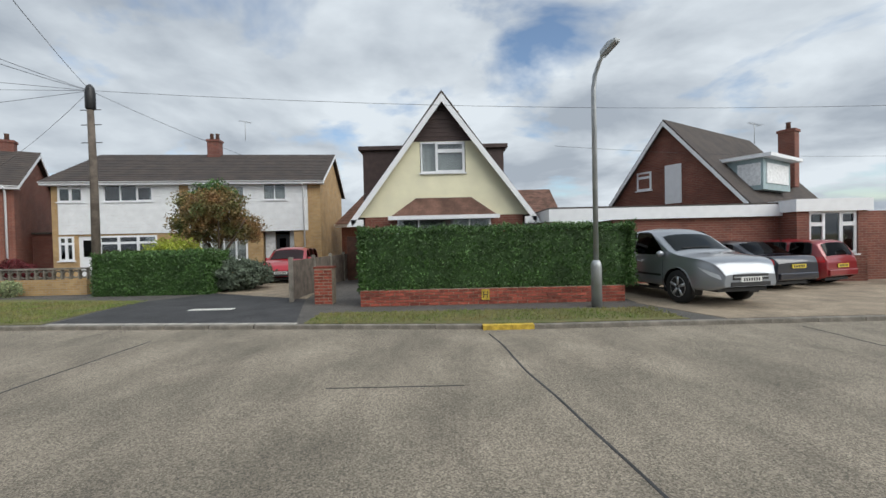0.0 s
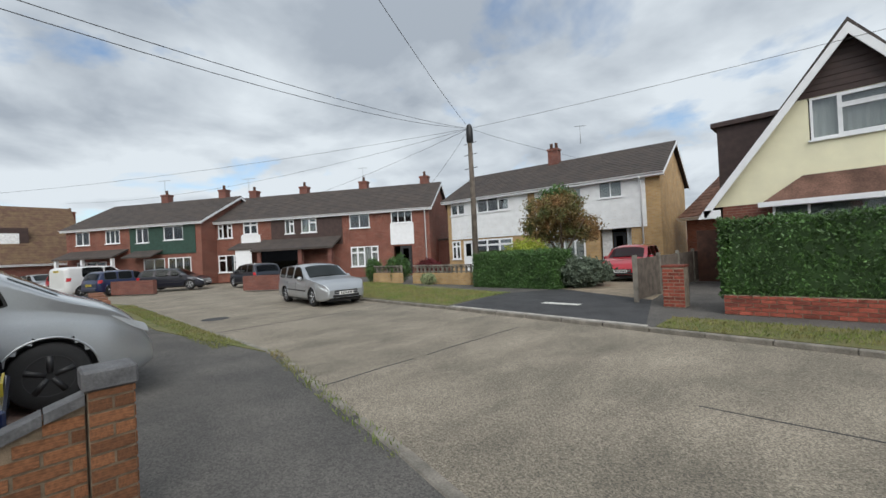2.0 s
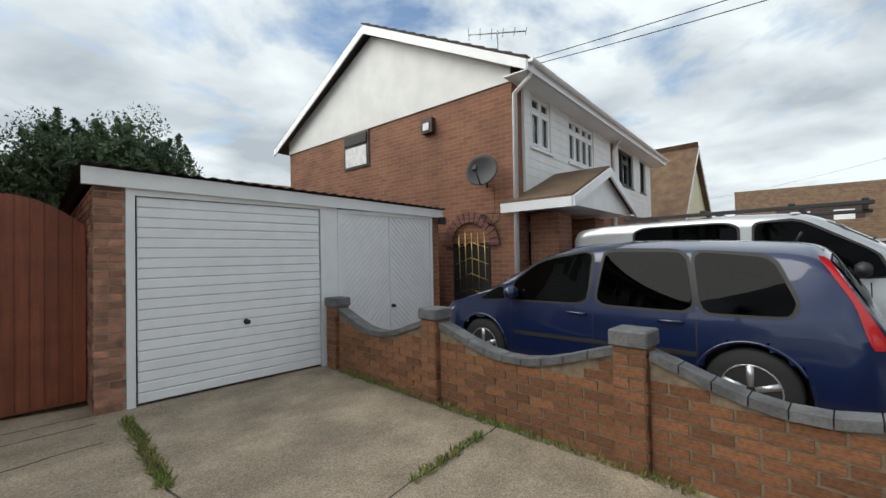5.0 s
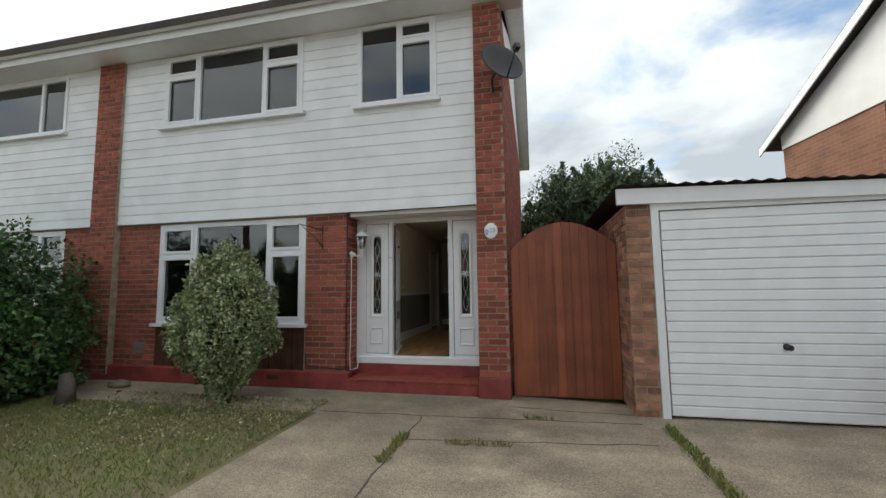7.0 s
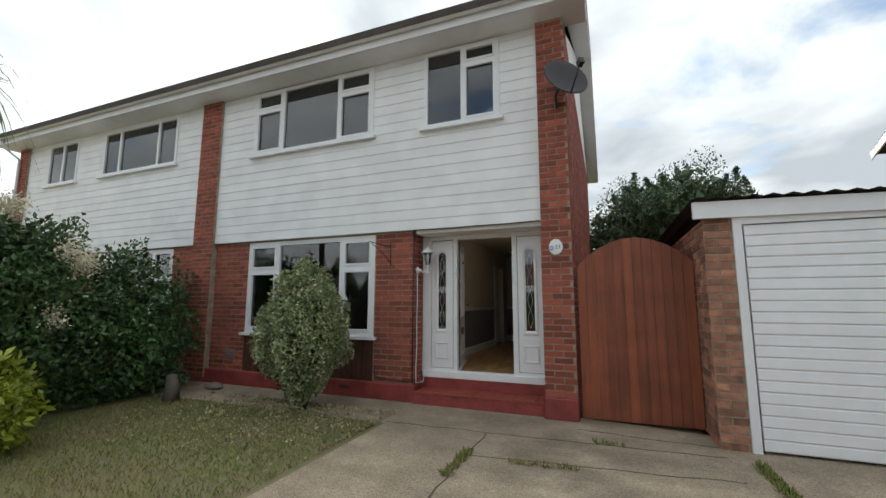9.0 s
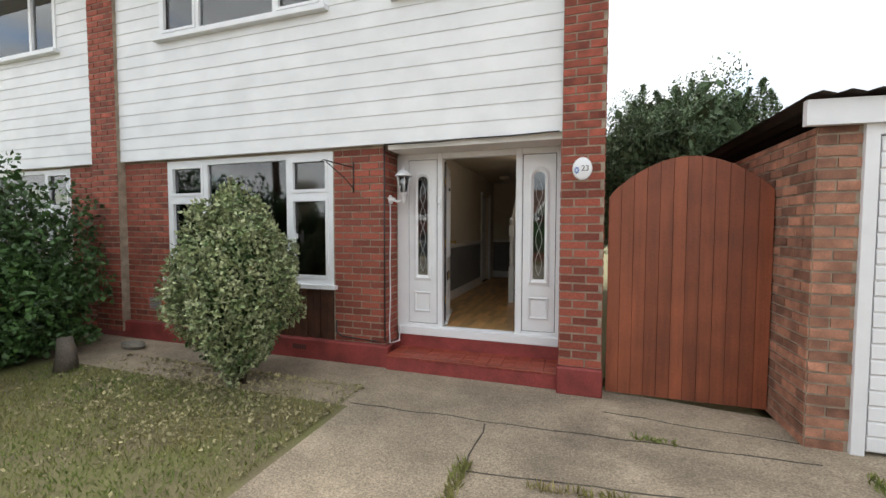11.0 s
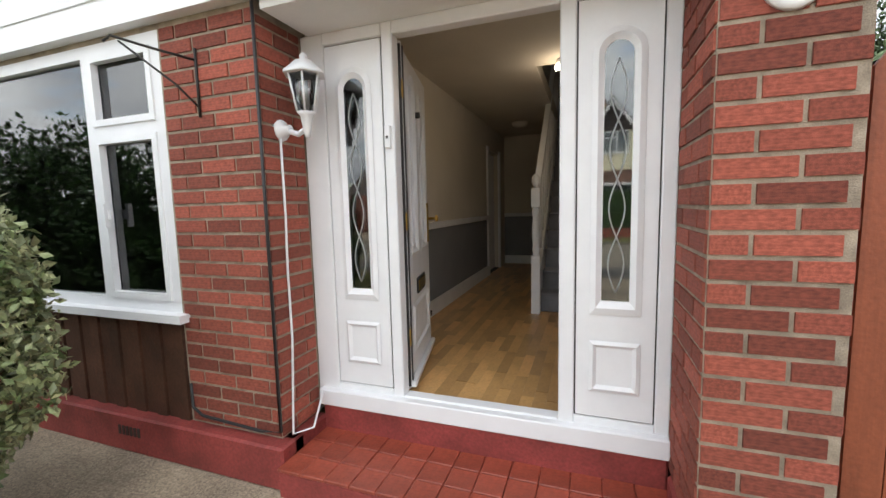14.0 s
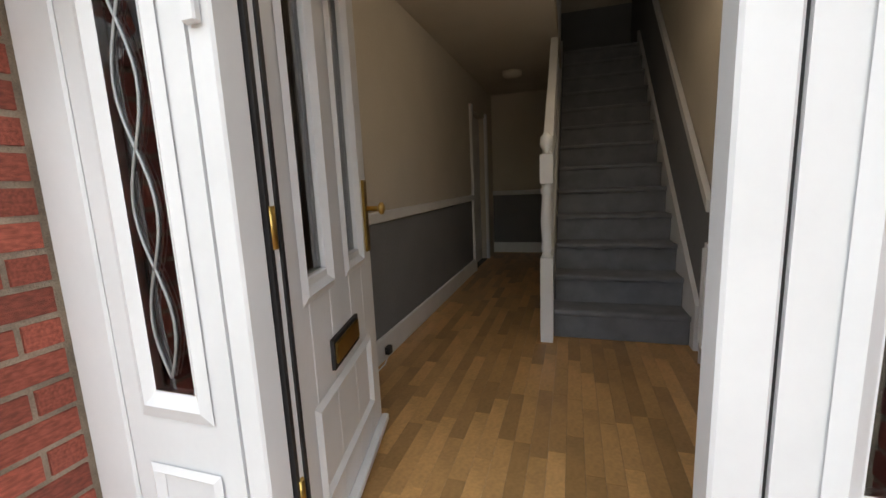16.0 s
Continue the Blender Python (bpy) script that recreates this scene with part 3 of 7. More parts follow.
# cracked slab joints of the drive
crack = B()
for xa, ya, xb, yb in ((-0.94, -0.85, -0.9, -6.0), (-2.2, -0.85, 1.4, -0.7), (-0.94, -1.55, 1.4, -1.3), (1.6, -0.8, 1.66, -6.0), (1.63, -3.9, 3.95, -3.6), (0.0, -0.3, 1.38, -0.4)):
    n = int(math.hypot(xb - xa, yb - ya) / 0.16)
    q = [(xa + (xb - xa) * i / n + 0.04 * noise.noise(Vector((i * 0.5, xa, ya))), ya + (yb - ya) * i / n + 0.04 * noise.noise(Vector((i * 0.5, ya, xb)))) for i in range(n + 1)]
    for (x0, y0), (x1, y1) in zip(q, q[1:]):
        l = math.hypot(x1 - x0, y1 - y0)
        ux, uy, w = -(y1 - y0) / l, (x1 - x0) / l, 0.006 + 0.009 * abs(noise.noise(Vector((x0 * 3, y0 * 3, 2))))
        prism(crack, [(x0 - ux * w, y0 - uy * w), (x1 - ux * w, y1 - uy * w), (x1 + ux * w, y1 + uy * w), (x0 + ux * w, y0 + uy * w)], -0.01, 0.0055, "z")
solo("drive_crack", crack, SOIL_DARK, "dirt-filled cracks between the drive slabs", "crack", "structure")

# ---- the house with the open door ----
FRONT, CLY = 0.22, 0.15
house = thing("house", pose(0, 0, 0), "brick and white weatherboarded semi with its front door open", "house", kind="structure")
holes_u = [(-5.75, -3.12, 4.23, 5.48), (-2.18, -0.95, 4.2, 5.48), (-10.45, -7.93, 4.37, 5.43), (-12.7, -11.46, 4.37, 5.43)]
bm = B()
wall_holes(bm, -14.0, 0.0, 2.62, 5.6, 0.22, 0.42, holes_u)
part("upper_wall", bm, INNER, house)
bm = B()
wall_holes(bm, -14.0, -2.38, 0.25, 2.6, FRONT, FRONT + 0.25, [(-5.79, -3.07, 0.25, 2.56), (-10.4, -7.86, 1.0, 2.56)])
box(bm, -2.38 - 0.22, -2.38, FRONT + 0.25, 0.62, 0.25, 2.6)
gw = part("ground_wall", bm, MORTAR, house, "red brick ground floor wall")
bm = boxes((-0.39, 0.0, 0.06, 0.7, 0.25, 5.52), (-0.25, 0.0, 0.7, 8.0, 0.0, 5.4))
pier = part("corner_pier", bm, MORTAR, house, "red brick corner pier")
bm = boxes((-7.15, -6.62, 0.1, 0.24, 0.1, 5.5), (-14.0, -13.6, 0.1, 0.24, 0.1, 5.5))
ppier = part("party_pier", bm, MORTAR, house, "red brick pier between the two halves")
bm = boxes((-14, -13.75, 0.24, 8, 0, 5.4), (-14, 0, 7.8, 8.0, 0, 5.4), (-7.0, -6.85, 0.47, 7.8, 0, 5.6))
part("back_wall", bm, W_RED, house)
part("upper_floor", boxes((-6.85, -2.51, 0.42, 7.8, 2.75, 2.95)), INNER, house)
bm = B()
for x in (-0.25, -14.0):
    prism(bm, [(0.24, 5.4), (8.0, 5.4), (4.1, 7.3)], x, x + 0.25, "x")
part("gable", bm, RENDER_W, house)
# plinth and steps
bm = B()
box(bm, -7.2, -2.31, 0.13, FRONT + 0.1, 0.0, 0.25)
box(bm, -2.45, -2.31, 0.23, 0.55, 0.0, 0.25)
box(bm, -0.41, 0.015, 0.0, 0.5, 0.0, 0.27)
box(bm, -2.32, -0.4, 0.52, 0.66, 0.0, 0.33)
part("plinth", bm, RED_PAINT, house, "plinth painted chalky dark red", 0.012)
step = thing("doorstep", pose(0, 0, 0), "red quarry-tiled doorstep under the front door", "doorstep", kind="structure")
part("riser", boxes((-2.31, -0.4, 0.09, 0.53, 0.0, 0.155)), RED_PAINT, step, "", 0.01)
TILE_ME = finish(boxes((0.003, 0.147, 0.003, 0.147, 0, 0.02)), "tile", RED_TILE, 0.004)
for i in range(13):
    for j in range(3):
        o = new("tile", TILE_ME)
        o.parent = step
        o.matrix_basis = pose(-2.31 + i * 0.147, 0.08 + j * 0.15, 0.152 + 0.001 * ((i * 7 + j * 3) % 3))
# weatherboards
for x0, x1, hs in ((-6.62, -0.39, holes_u[:2]), (-13.6, -7.15, holes_u[2:])):
    clad = thing("weatherboarding", pose(0, 0, 0), "white plastic weatherboarding on the upper storey", "cladding", kind="structure")
    z, k = 2.59, 0
    while z < 5.5:
        top = min(z + 0.165, 5.5)
        cuts = [x0]
        for h in sorted(hs):
            if h[2] - 0.04 < (z + top) / 2 < h[3]:
                cuts += [h[0], h[1]]
        cuts.append(x1)
        for a, b in zip(cuts[::2], cuts[1::2]):
            bm = B()
            prism(bm, [(CLY - 0.006, z), (CLY - 0.006, z + 0.010), (CLY, top - 0.012), (CLY + 0.005, top - 0.004), (CLY + 0.005, top + 0.004), (0.218, top + 0.004), (0.218, z)], a, b, "x")
            part("board", bm, CLAD, clad)
        z += 0.165
wm = thing("window_1", pose(0, 0, 0), "white plastic ground floor window with casements", "window", kind="structure")
window(wm, -5.79, -3.07, 0.93, 2.56, FRONT, [(0.70, 0.32), (1.37, 0), (0.65, 0.32)], back=None, name="casement", fw=0.07)
part("handle", boxes((-3.62, -3.6, 0.17, 0.2, 1.45, 1.6), (-3.64, -3.58, 0.19, 0.21, 1.5, 1.56)), WHITE, wm)
wu = thing("window_2", pose(0, 0, 0), "wide white plastic upstairs window", "window", kind="structure")
window(wu, -5.75, -3.12, 4.23, 5.48, CLY - 0.02, [(0.68, 0.3), (1.25, 0), (0.7, 0.3)], name="casement", back=None)
part("net", boxes((-5.7, -5.2, 0.3, 0.31, 4.3, 5.4), (-3.5, -3.2, 0.3, 0.31, 4.3, 5.4)), CURTAIN, wu, "pale curtain")
wu = thing("window_3", pose(0, 0, 0), "white plastic bedroom window above the door", "window", kind="structure")
window(wu, -2.18, -0.95, 4.2, 5.48, CLY - 0.02, [(0.65, 0), (0.58, 0.25)], name="casement")
part("net", boxes((-2.1, -1.85, 0.3, 0.31, 4.3, 5.4), (-1.25, -1.0, 0.3, 0.31, 4.3, 5.4)), CURTAIN, wu, "pale curtain")
wu = thing("window_4", pose(0, 0, 0), "white leaded upstairs window with net curtain", "window", kind="structure")
window(wu, -10.45, -7.93, 4.37, 5.43, CLY - 0.02, [(0.6, 0), (1.3, 0), (0.6, 0)], back=CURTAIN, name="casement")
wu = thing("window_5", pose(0, 0, 0), "small white leaded upstairs window", "window", kind="structure")
window(wu, -12.7, -11.46, 4.37, 5.43, CLY - 0.02, [(1, 0), (1, 0)], back=CURTAIN, name="casement")
wu = thing("window_6", pose(0, 0, 0), "white leaded ground floor window behind the shrubs", "window", kind="structure")
window(wu, -10.4, -7.86, 1.0, 2.56, FRONT, [(0.6, 0.3), (1.3, 0), (0.6, 0.4)], back=BLIND, name="casement")
# board panel under the window
pan = thing("board_panel", pose(0, 0, 0), "vertical dark brown boards under the window", "panel", kind="structure")
part("backing", boxes((-5.79, -3.07, FRONT + 0.03, FRONT + 0.25, 0.25, 0.92)), BROWN_C, pan)
for i in range(28):
    x = -5.79 + i * 2.72 / 28
    part("board", boxes((x + 0.006, x + 0.09, FRONT - 0.005 - 0.01 * (i % 2), FRONT + 0.03, 0.25, 0.88)), SHUT_W, pan)
# eaves
bm = B()
box(bm, -14.3, 0.3, -0.28, 0.3, 5.5, 5.52)
box(bm, -14.3, 0.3, -0.30, -0.27, 5.5, 5.7)
part("soffit", bm, WHITE, house, "white plastic soffit and fascia")
bm = B()
for y0, y1 in ((-0.42, 4.1), (4.1, 8.6)):
    for x0, x1 in ((-14.3, 0.32),):
        if y0 < 4:
            prism(bm, [(-0.42, 5.62), (4.1, 7.42), (4.1, 7.54), (-0.42, 5.74)], x0, x1, "x")
        else:
            prism(bm, [(4.1, 7.42), (8.6, 5.5), (8.6, 5.62), (4.1, 7.54)], x0, x1, "x")
part("roof", bm, ROOF, house, "low pitched brown tile roof")
bm = B()
prism(bm, [(-0.3, 5.5), (4.1, 7.22), (8.5, 5.4), (8.5, 5.58), (4.1, 7.42), (-0.3, 5.68)], 0.28, 0.31, "x")
prism(bm, [(-0.3, 5.5), (4.1, 7.22), (8.5, 5.4), (8.5, 5.42), (4.1, 7.24), (-0.3, 5.52)], 0.0, 0.28, "x")
part("bargeboard", bm, WHITE, house)


def gutter(parent, x0, x1, y, z, name="gutter"):
    bm = B()
    pr = [(0.055 * math.cos(a), -0.055 * math.sin(a)) for a in [math.pi * k / 8 for k in range(9)]] + [(-0.045, 0.0), (0.045, 0.0)]
    prism(bm, [(y + p[0], z + p[1]) for p in pr[:9]], x0, x1, "x")
    return part(name, bm, WHITE, parent, "white plastic gutter")


gutter(house, -14.3, 0.34, -0.36, 5.66)
bm = B()
tube(bm, [(-13.9, -0.36, 5.6), (-13.9, -0.3, 5.45), (-13.9, 0.05, 5.2), (-13.9, 0.05, 0.1)], 0.035)
part("downpipe", bm, WHITE, house)
bm = B()
box(bm, -7.3, -6.6, 3.8, 4.5, 6.8, 8.0)
box(bm, -7.35, -6.55, 3.75, 4.55, 8.0, 8.12)
ch = part("chimney", bm, W_BROWN, house)
for x in (-7.15, -6.8):
    bm = B()
    lathe(bm, [(0.11, 0), (0.09, 0.3), (0.12, 0.32), (0.12, 0.36)], 12, (x, 4.15, 8.12))
    part("pot", bm, ROOF_R, ch)


def aerial(name, m, bars, length, label):
    a = thing(name, m, label, "aerial")
    bm = B()
    tube(bm, [(0, 0, 0), (0, 0, 1.2)], 0.018, 6)
    part("mast", bm, STEEL, a)
    bm = B()
    tube(bm, [(-length * 0.5, 0, 1.15), (length * 0.5, 0, 1.15)], 0.012, 6)
    part("boom", bm, STEEL, a)
    for i in range(bars):
        bm = B()
        x = -length * 0.5 + length * i / (bars - 1)
        h = 0.22 - 0.1 * i / bars
        tube(bm, [(x, -h, 1.15), (x, h, 1.15)], 0.006, 5)
        part("element", bm, STEEL, a)
    return a


aerial("aerial", pose(-6.2, 4.15, 7.7, 20, 55, 30), 9, 1.0, "grey roof aerial above the chimney")

# ---- porch frame and door ----
DY = 0.56
fr = thing("door_1", pose(0, 0, 0), "white plastic front door standing open with glazed side panels", "door", kind="structure")
bm = B()
wall_holes(bm, -2.372, -0.395, 0.32, 2.53, DY, DY + 0.08, [(-2.22, -1.845, 0.46, 2.46), (-1.78, -0.905, 0.43, 2.46), (-0.83, -0.46, 0.46, 2.46)])
box(bm, -2.34, -0.395, DY - 0.05, DY + 0.03, 0.32, 0.42)
part("frame", bm, WHITE, fr, "", 0.006)
bm = boxes((-2.32, -0.39, 0.2, 0.6, 2.53, 2.6))
part("recess_soffit", bm, RENDER_W, house)


def arch(x0, x1, z0, z1, n=10):
    """Outline of an upright shape with a round head."""
    r = (x1 - x0) / 2
    return [(x0, z0), (x1, z0)] + [(x0 + r + r * math.cos(a), z1 - r + r * math.sin(a)) for a in [math.pi * k / n for k in range(n + 1)]]


def ring(bm, outer, inner, y0, y1):
    """A moulded frame between two outlines of the same count."""
    n = len(outer)
    ao = [bm.verts.new((p[0], y0 + (y1 - y0) * 0.6, p[1])) for p in outer]
    am = [bm.verts.new(((p[0] + q[0]) / 2, y0, (p[1] + q[1]) / 2)) for p, q in zip(outer, inner)]
    ai = [bm.verts.new((q[0], y1, q[1])) for q in inner]
    for i in range(n):
        j = (i + 1) % n
        bm.faces.new((ao[i], ao[j], am[j], am[i]))
        bm.faces.new((am[i], am[j], ai[j], ai[i]))


def sidelight(x0, x1):
    s = part("side_panel", boxes((x0, x1, DY + 0.03, DY + 0.034, 0.46, 0.5)), WHITE, fr, "white panel with an arched leaded pane")
    c = (x0 + x1) / 2
    # black sheet: gasket at its rim, stand-in for the dim hall behind the pane
    part("gasket_dark_backing", boxes((x0, x1, DY + 0.015, DY + 0.03, 0.46, 2.46)), BLACK, s)
    g0 = arch(c - 0.062, c + 0.062, 1.06, 2.26)
    bm = B()
    # panel sheet pierced by the pane
    wall_holes(bm, x0 + 0.008, x1 - 0.008, 0.468, 2.452, DY + 0.004, DY + 0.02, [(c - 0.062, c + 0.062, 1.06, 2.26)])
    part("sheet", bm, WHITE, s)
    bm = B()
    ring(bm, arch(c - 0.115, c + 0.115, 0.99, 2.32), g0, DY - 0.012, DY + 0.006)
    ring(bm, [(c - 0.115, 0.6), (c + 0.115, 0.6), (c + 0.115, 0.86), (c - 0.115, 0.86)], [(c - 0.08, 0.635), (c + 0.08, 0.635), (c + 0.08, 0.825), (c - 0.08, 0.825)], DY - 0.012, DY + 0.003)
    part("moulding", bm, WHITE, s)
    bm = B()
    prism(bm, g0, DY + 0.004, DY + 0.009)
    p = part("pane", bm, GLASS, s)
    bm = B()
    for sgn in (-1, 1):
        tube(bm, [(c + sgn * 0.035 * math.sin(k * 0.42), DY + 0.002, 1.1 + k * 0.036) for k in range(31)], 0.0035, 5)
    part("leading", bm, STEEL, s)


sidelight(-2.22, -1.845)
sidelight(-0.83, -0.46)
# door leaf, hinged on the frame's inner edge and swung into the hall
leaf = thing("front_door", pose(-1.775, DY + 0.09, 0.44, 0, 0, 103), "white plastic front door leaf with two glazed strips, open", "door")
DW = 0.86
bm = B()
wall_holes(bm, 0, DW, 0, 2.0, 0, 0.06, [(0.17, 0.33, 0.85, 1.86), (0.53, 0.69, 0.85, 1.86)])
part("leaf", bm, WHITE, leaf, "", 0.004)
for a in (0.17, 0.53):
    bm = B()
    ring(bm, arch(a - 0.045, a + 0.205, 0.78, 1.93), arch(a, a + 0.16, 0.83, 1.88), -0.014, 0.004)
    part("moulding", bm, WHITE, leaf)
    part("pane", boxes((a, a + 0.16, 0.02, 0.03, 0.85, 1.86)), GLASS, leaf)
bm = B()
ring(bm, [(0.13, 0.16), (0.73, 0.16), (0.73, 0.48), (0.13, 0.48)], [(0.17, 0.2), (0.69, 0.2), (0.69, 0.44), (0.17, 0.44)], -0.014, 0.004)
part("lower_panel", bm, WHITE, leaf)
lb = part("letterbox", boxes((0.31, 0.55, -0.02, 0.0, 0.535, 0.605)), BRASS, leaf, "brass letterbox flap", 0.004)
part("surround", boxes((0.295, 0.565, -0.012, 0.0, 0.52, 0.62)), BLACK, lb)
ls = part("lock_plate", boxes((DW - 0.075, DW - 0.03, -0.012, 0.0, 0.82, 1.12)), BRASS, leaf, "brass lock plate", 0.003)
bm = B()
tube(bm, [(DW - 0.05, -0.012, 1.0), (DW - 0.05, -0.06, 1.0), (DW - 0.05, -0.065, 1.0)], 0.011, 10)
lathe(bm, [(0.012, -0.06), (0.026, -0.07), (0.026, -0.082), (0.01, -0.09)], 12, (DW - 0.05, 0, 1.0), "y")
part("knob", bm, BRASS, ls)
bm = boxes((0, DW, -0.035, 0.0, 0.0, 0.035))
part("weather_bar", bm, WHITE, leaf, "", 0.006)
kn = B()
lathe(kn, [(0.02, -0.03), (0.02, 0.0)], 10, (0.43, 0, 1.7), "y")
part("knocker", kn, IRON, leaf)
for y in (DY + 0.082, DY + 0.118):
    part("door_seal", boxes((-1.795, -1.772, y, y + 0.012, 0.45, 2.44)), BLACK, fr)
part("hinge_jamb", boxes((-1.83, -1.778, DY + 0.095, DY + 0.117, 0.43, 2.46)), WHITE, fr)
for z in (0.7, 1.4, 2.15):
    bm = B()
    tube(bm, [(-1.778, DY + 0.1, z), (-1.778, DY + 0.1, z + 0.1)], 0.012, 8)
    part("hinge", bm, BRASS, fr)
bell = thing("doorbell", pose(-1.835, DY - 0.02, 1.86), "small white doorbell push on the frame", "doorbell")
part("case", boxes((0, 0.035, 0, 0.02, 0, 0.12)), WHITE, bell, "", 0.004)
part("button", boxes((0.012, 0.023, -0.004, 0.002, 0.05, 0.065)), BLACK, bell)

# ---- hall ----
HZ = 0.40
hall = thing("hall", pose(0, 0, 0), "dim hallway with magnolia walls and grey dado", "hallway", kind="structure")
part("floor", boxes((-2.4, -0.25, 0.64, 7.0, 0.1, HZ - 0.012)), BLACK, hall)
bm = boxes((-2.5, -2.3, 0.64, 4.9, HZ, 1.33))
part("dado_wall", bm, GREY_P, hall)
part("upper_wall_left", boxes((-2.5, -2.3, 0.64, 4.9, 1.33, 2.8)), CREAM_P, hall)
part("wall_left_back", boxes((-2.5, -2.3, 5.75, 6.3, HZ, 2.8), (-2.5, -2.3, 4.9, 5.75, 2.4, 2.8)), CREAM_P, hall)
part("end_dado", boxes((-2.4, -1.3, 6.3, 6.5, HZ, 1.33)), GREY_P, hall)
part("end_wall", boxes((-2.4, -1.3, 6.3, 6.5, 1.33, 2.8)), CREAM_P, hall)
part("right_wall", boxes((-0.33, -0.25, 0.64, 7.0, HZ, 5.4)), CREAM_P, hall)
part("ceiling", boxes((-2.5, -1.25, 0.42, 6.5, 2.8, 2.95), (-1.25, -0.25, 0.42, 2.5, 2.8, 2.95)), CREAM_P, hall)
part("landing_wall", boxes((-1.4, -0.25, 6.6, 6.7, 2.9, 3.9)), GREY_P, hall)
part("landing_wall_upper", boxes((-2.4, -0.25, 6.6, 6.7, 3.9, 5.5), (-2.4, -1.4, 6.6, 6.7, 2.9, 3.9)), CREAM_P, hall)
part("landing_ceiling", boxes((-2.5, -0.25, 0.42, 7.8, 5.35, 5.5)), CREAM_P, hall)
part("landing_side", boxes((-2.5, -2.4, 0.42, 6.6, 2.9, 5.4)), CREAM_P, hall)
bm = B()
prism(bm, [(0.7, HZ), (2.9, HZ), (5.5, 3.0), (6.6, 3.1), (6.6, 4.0), (5.6, 4.0), (2.7, 1.33), (0.7, 1.33)], -0.34, -0.331, "x")
part("stair_dado_paint", bm, GREY_P, hall)
bm = B()
prism(bm, [(2.6, 1.30), (5.6, 4.03), (5.6, 4.10), (2.6, 1.37)], -0.375, -0.34, "x")
part("stair_rail", bm, WHITE, hall, "white dado rail climbing the stair wall")
bm = B()
box(bm, -2.3, -2.27, 0.64, 4.86, 1.30, 1.37)
box(bm, -2.3, -1.3, 6.27, 6.3, 1.30, 1.37)
part("dado_rail", bm, WHITE, hall, "", 0.006)
bm = B()
box(bm, -2.3, -2.275, 0.64, 4.86, HZ, HZ + 0.16)
box(bm, -2.3, -1.3, 6.275, 6.3, HZ, HZ + 0.16)
part("skirting", bm, WHITE, hall, "", 0.005)
bm = B()
box(bm, -2.31, -2.27, 4.84, 4.92, HZ, 2.45)
box(bm, -2.31, -2.27, 5.73, 5.8, HZ, 2.45)
part("architrave", bm, WHITE, hall)
idoor = thing("inner_door", pose(-2.42, 4.92, HZ), "white panelled inner door with a dark knob", "door")
part("leaf", boxes((0, 0.04, 0, 0.81, 0.005, 1.98)), WHITE, idoor)
bm = B()
lathe(bm, [(0.012, 0), (0.028, 0.04), (0.02, 0.06)], 12, (0.04, 0.1, 1.0), "x")
part("knob", bm, IRON, idoor)
LAM_ME = {}
floor_boards = thing("laminate_floor", pose(0, 0, 0), "glossy oak-strip laminate hall floor", "floor", kind="structure")
for i in range(27):
    x = -2.3 + i * 0.073
    y = 0.64 - rng.uniform(0, 0.4)
    end = 6.3 if x < -1.32 else 2.85
    while y < end:
        l = rng.choice((0.32, 0.4, 0.48, 0.56))
        a, b = max(0.64, y), min(end, y + l)
        if b - a > 0.03:
            key = round(b - a, 2)
            if key not in LAM_ME:
                LAM_ME[key] = finish(boxes((0.0004, 0.0726, 0.0004, key - 0.0004, -0.012, 0)), "strip", LAMINATE)
            o = new("strip", LAM_ME[key])
            o.parent = floor_boards
            o.matrix_basis = pose(x, a, HZ)
        y += l
stair = thing("staircase", pose(0, 0, 0), "straight stairs with grey carpet and white strings", "staircase", kind="structure")
RISE, GO, Y0 = 0.205, 0.225, 2.80
for i in range(13):
    x0 = -1.24 if i else -1.27
    bm = boxes((x0, -0.37, Y0 + i * GO, Y0 + (i + 1) * GO + 0.03, HZ + i * RISE - (0.0 if i == 0 else 0.12), HZ + (i + 1) * RISE))
    box(bm, x0, -0.37, Y0 + i * GO - 0.022, Y0 + i * GO, HZ + (i + 1) * RISE - 0.035, HZ + (i + 1) * RISE)
    part("step", bm, CARPET, stair, "", 0.008)
part("landing", boxes((-2.4, -0.33, Y0 + 13 * GO, 6.6, HZ + 13 * RISE - 0.2, HZ + 13 * RISE)), CARPET, stair)
for x0, x1 in ((-0.37, -0.335), (-1.29, -1.245)):
    bm = B()
    top = Y0 + 13 * GO
    prism(bm, [(Y0 - 0.08, HZ), (Y0 - 0.08, HZ + 0.30), (top, HZ + 13 * RISE + 0.2), (top, HZ + 13 * RISE - 0.15), (Y0 + 0.25, HZ)], x0, x1, "x")
    part("string", bm, WHITE, stair)
bm = B()
prism(bm, [(Y0, HZ), (Y0 + 13 * GO, HZ + 13 * RISE), (Y0 + 13 * GO, HZ)], -1.245, -1.23, "x")
part("spandrel", bm, CREAM_P, stair)
bm = boxes((-1.32, -1.235, 2.68, 2.765, HZ, 1.0), (-1.32, -1.235, 2.68, 2.765, 1.5, 1.69))
lathe(bm, [(0.04, 1.0), (0.028, 1.03), (0.04, 1.06), (0.032, 1.1), (0.042, 1.25), (0.03, 1.42), (0.042, 1.46), (0.03, 1.48), (0.04, 1.5)], 14, (-1.278, 2.723, 0))
lathe(bm, [(0.03, 1.69), (0.022, 1.71), (0.045, 1.75), (0.04, 1.8), (0.015, 1.83)], 14, (-1.278, 2.723, 0))
part("newel", bm, WHITE, stair, "white turned newel post")
bm = B()
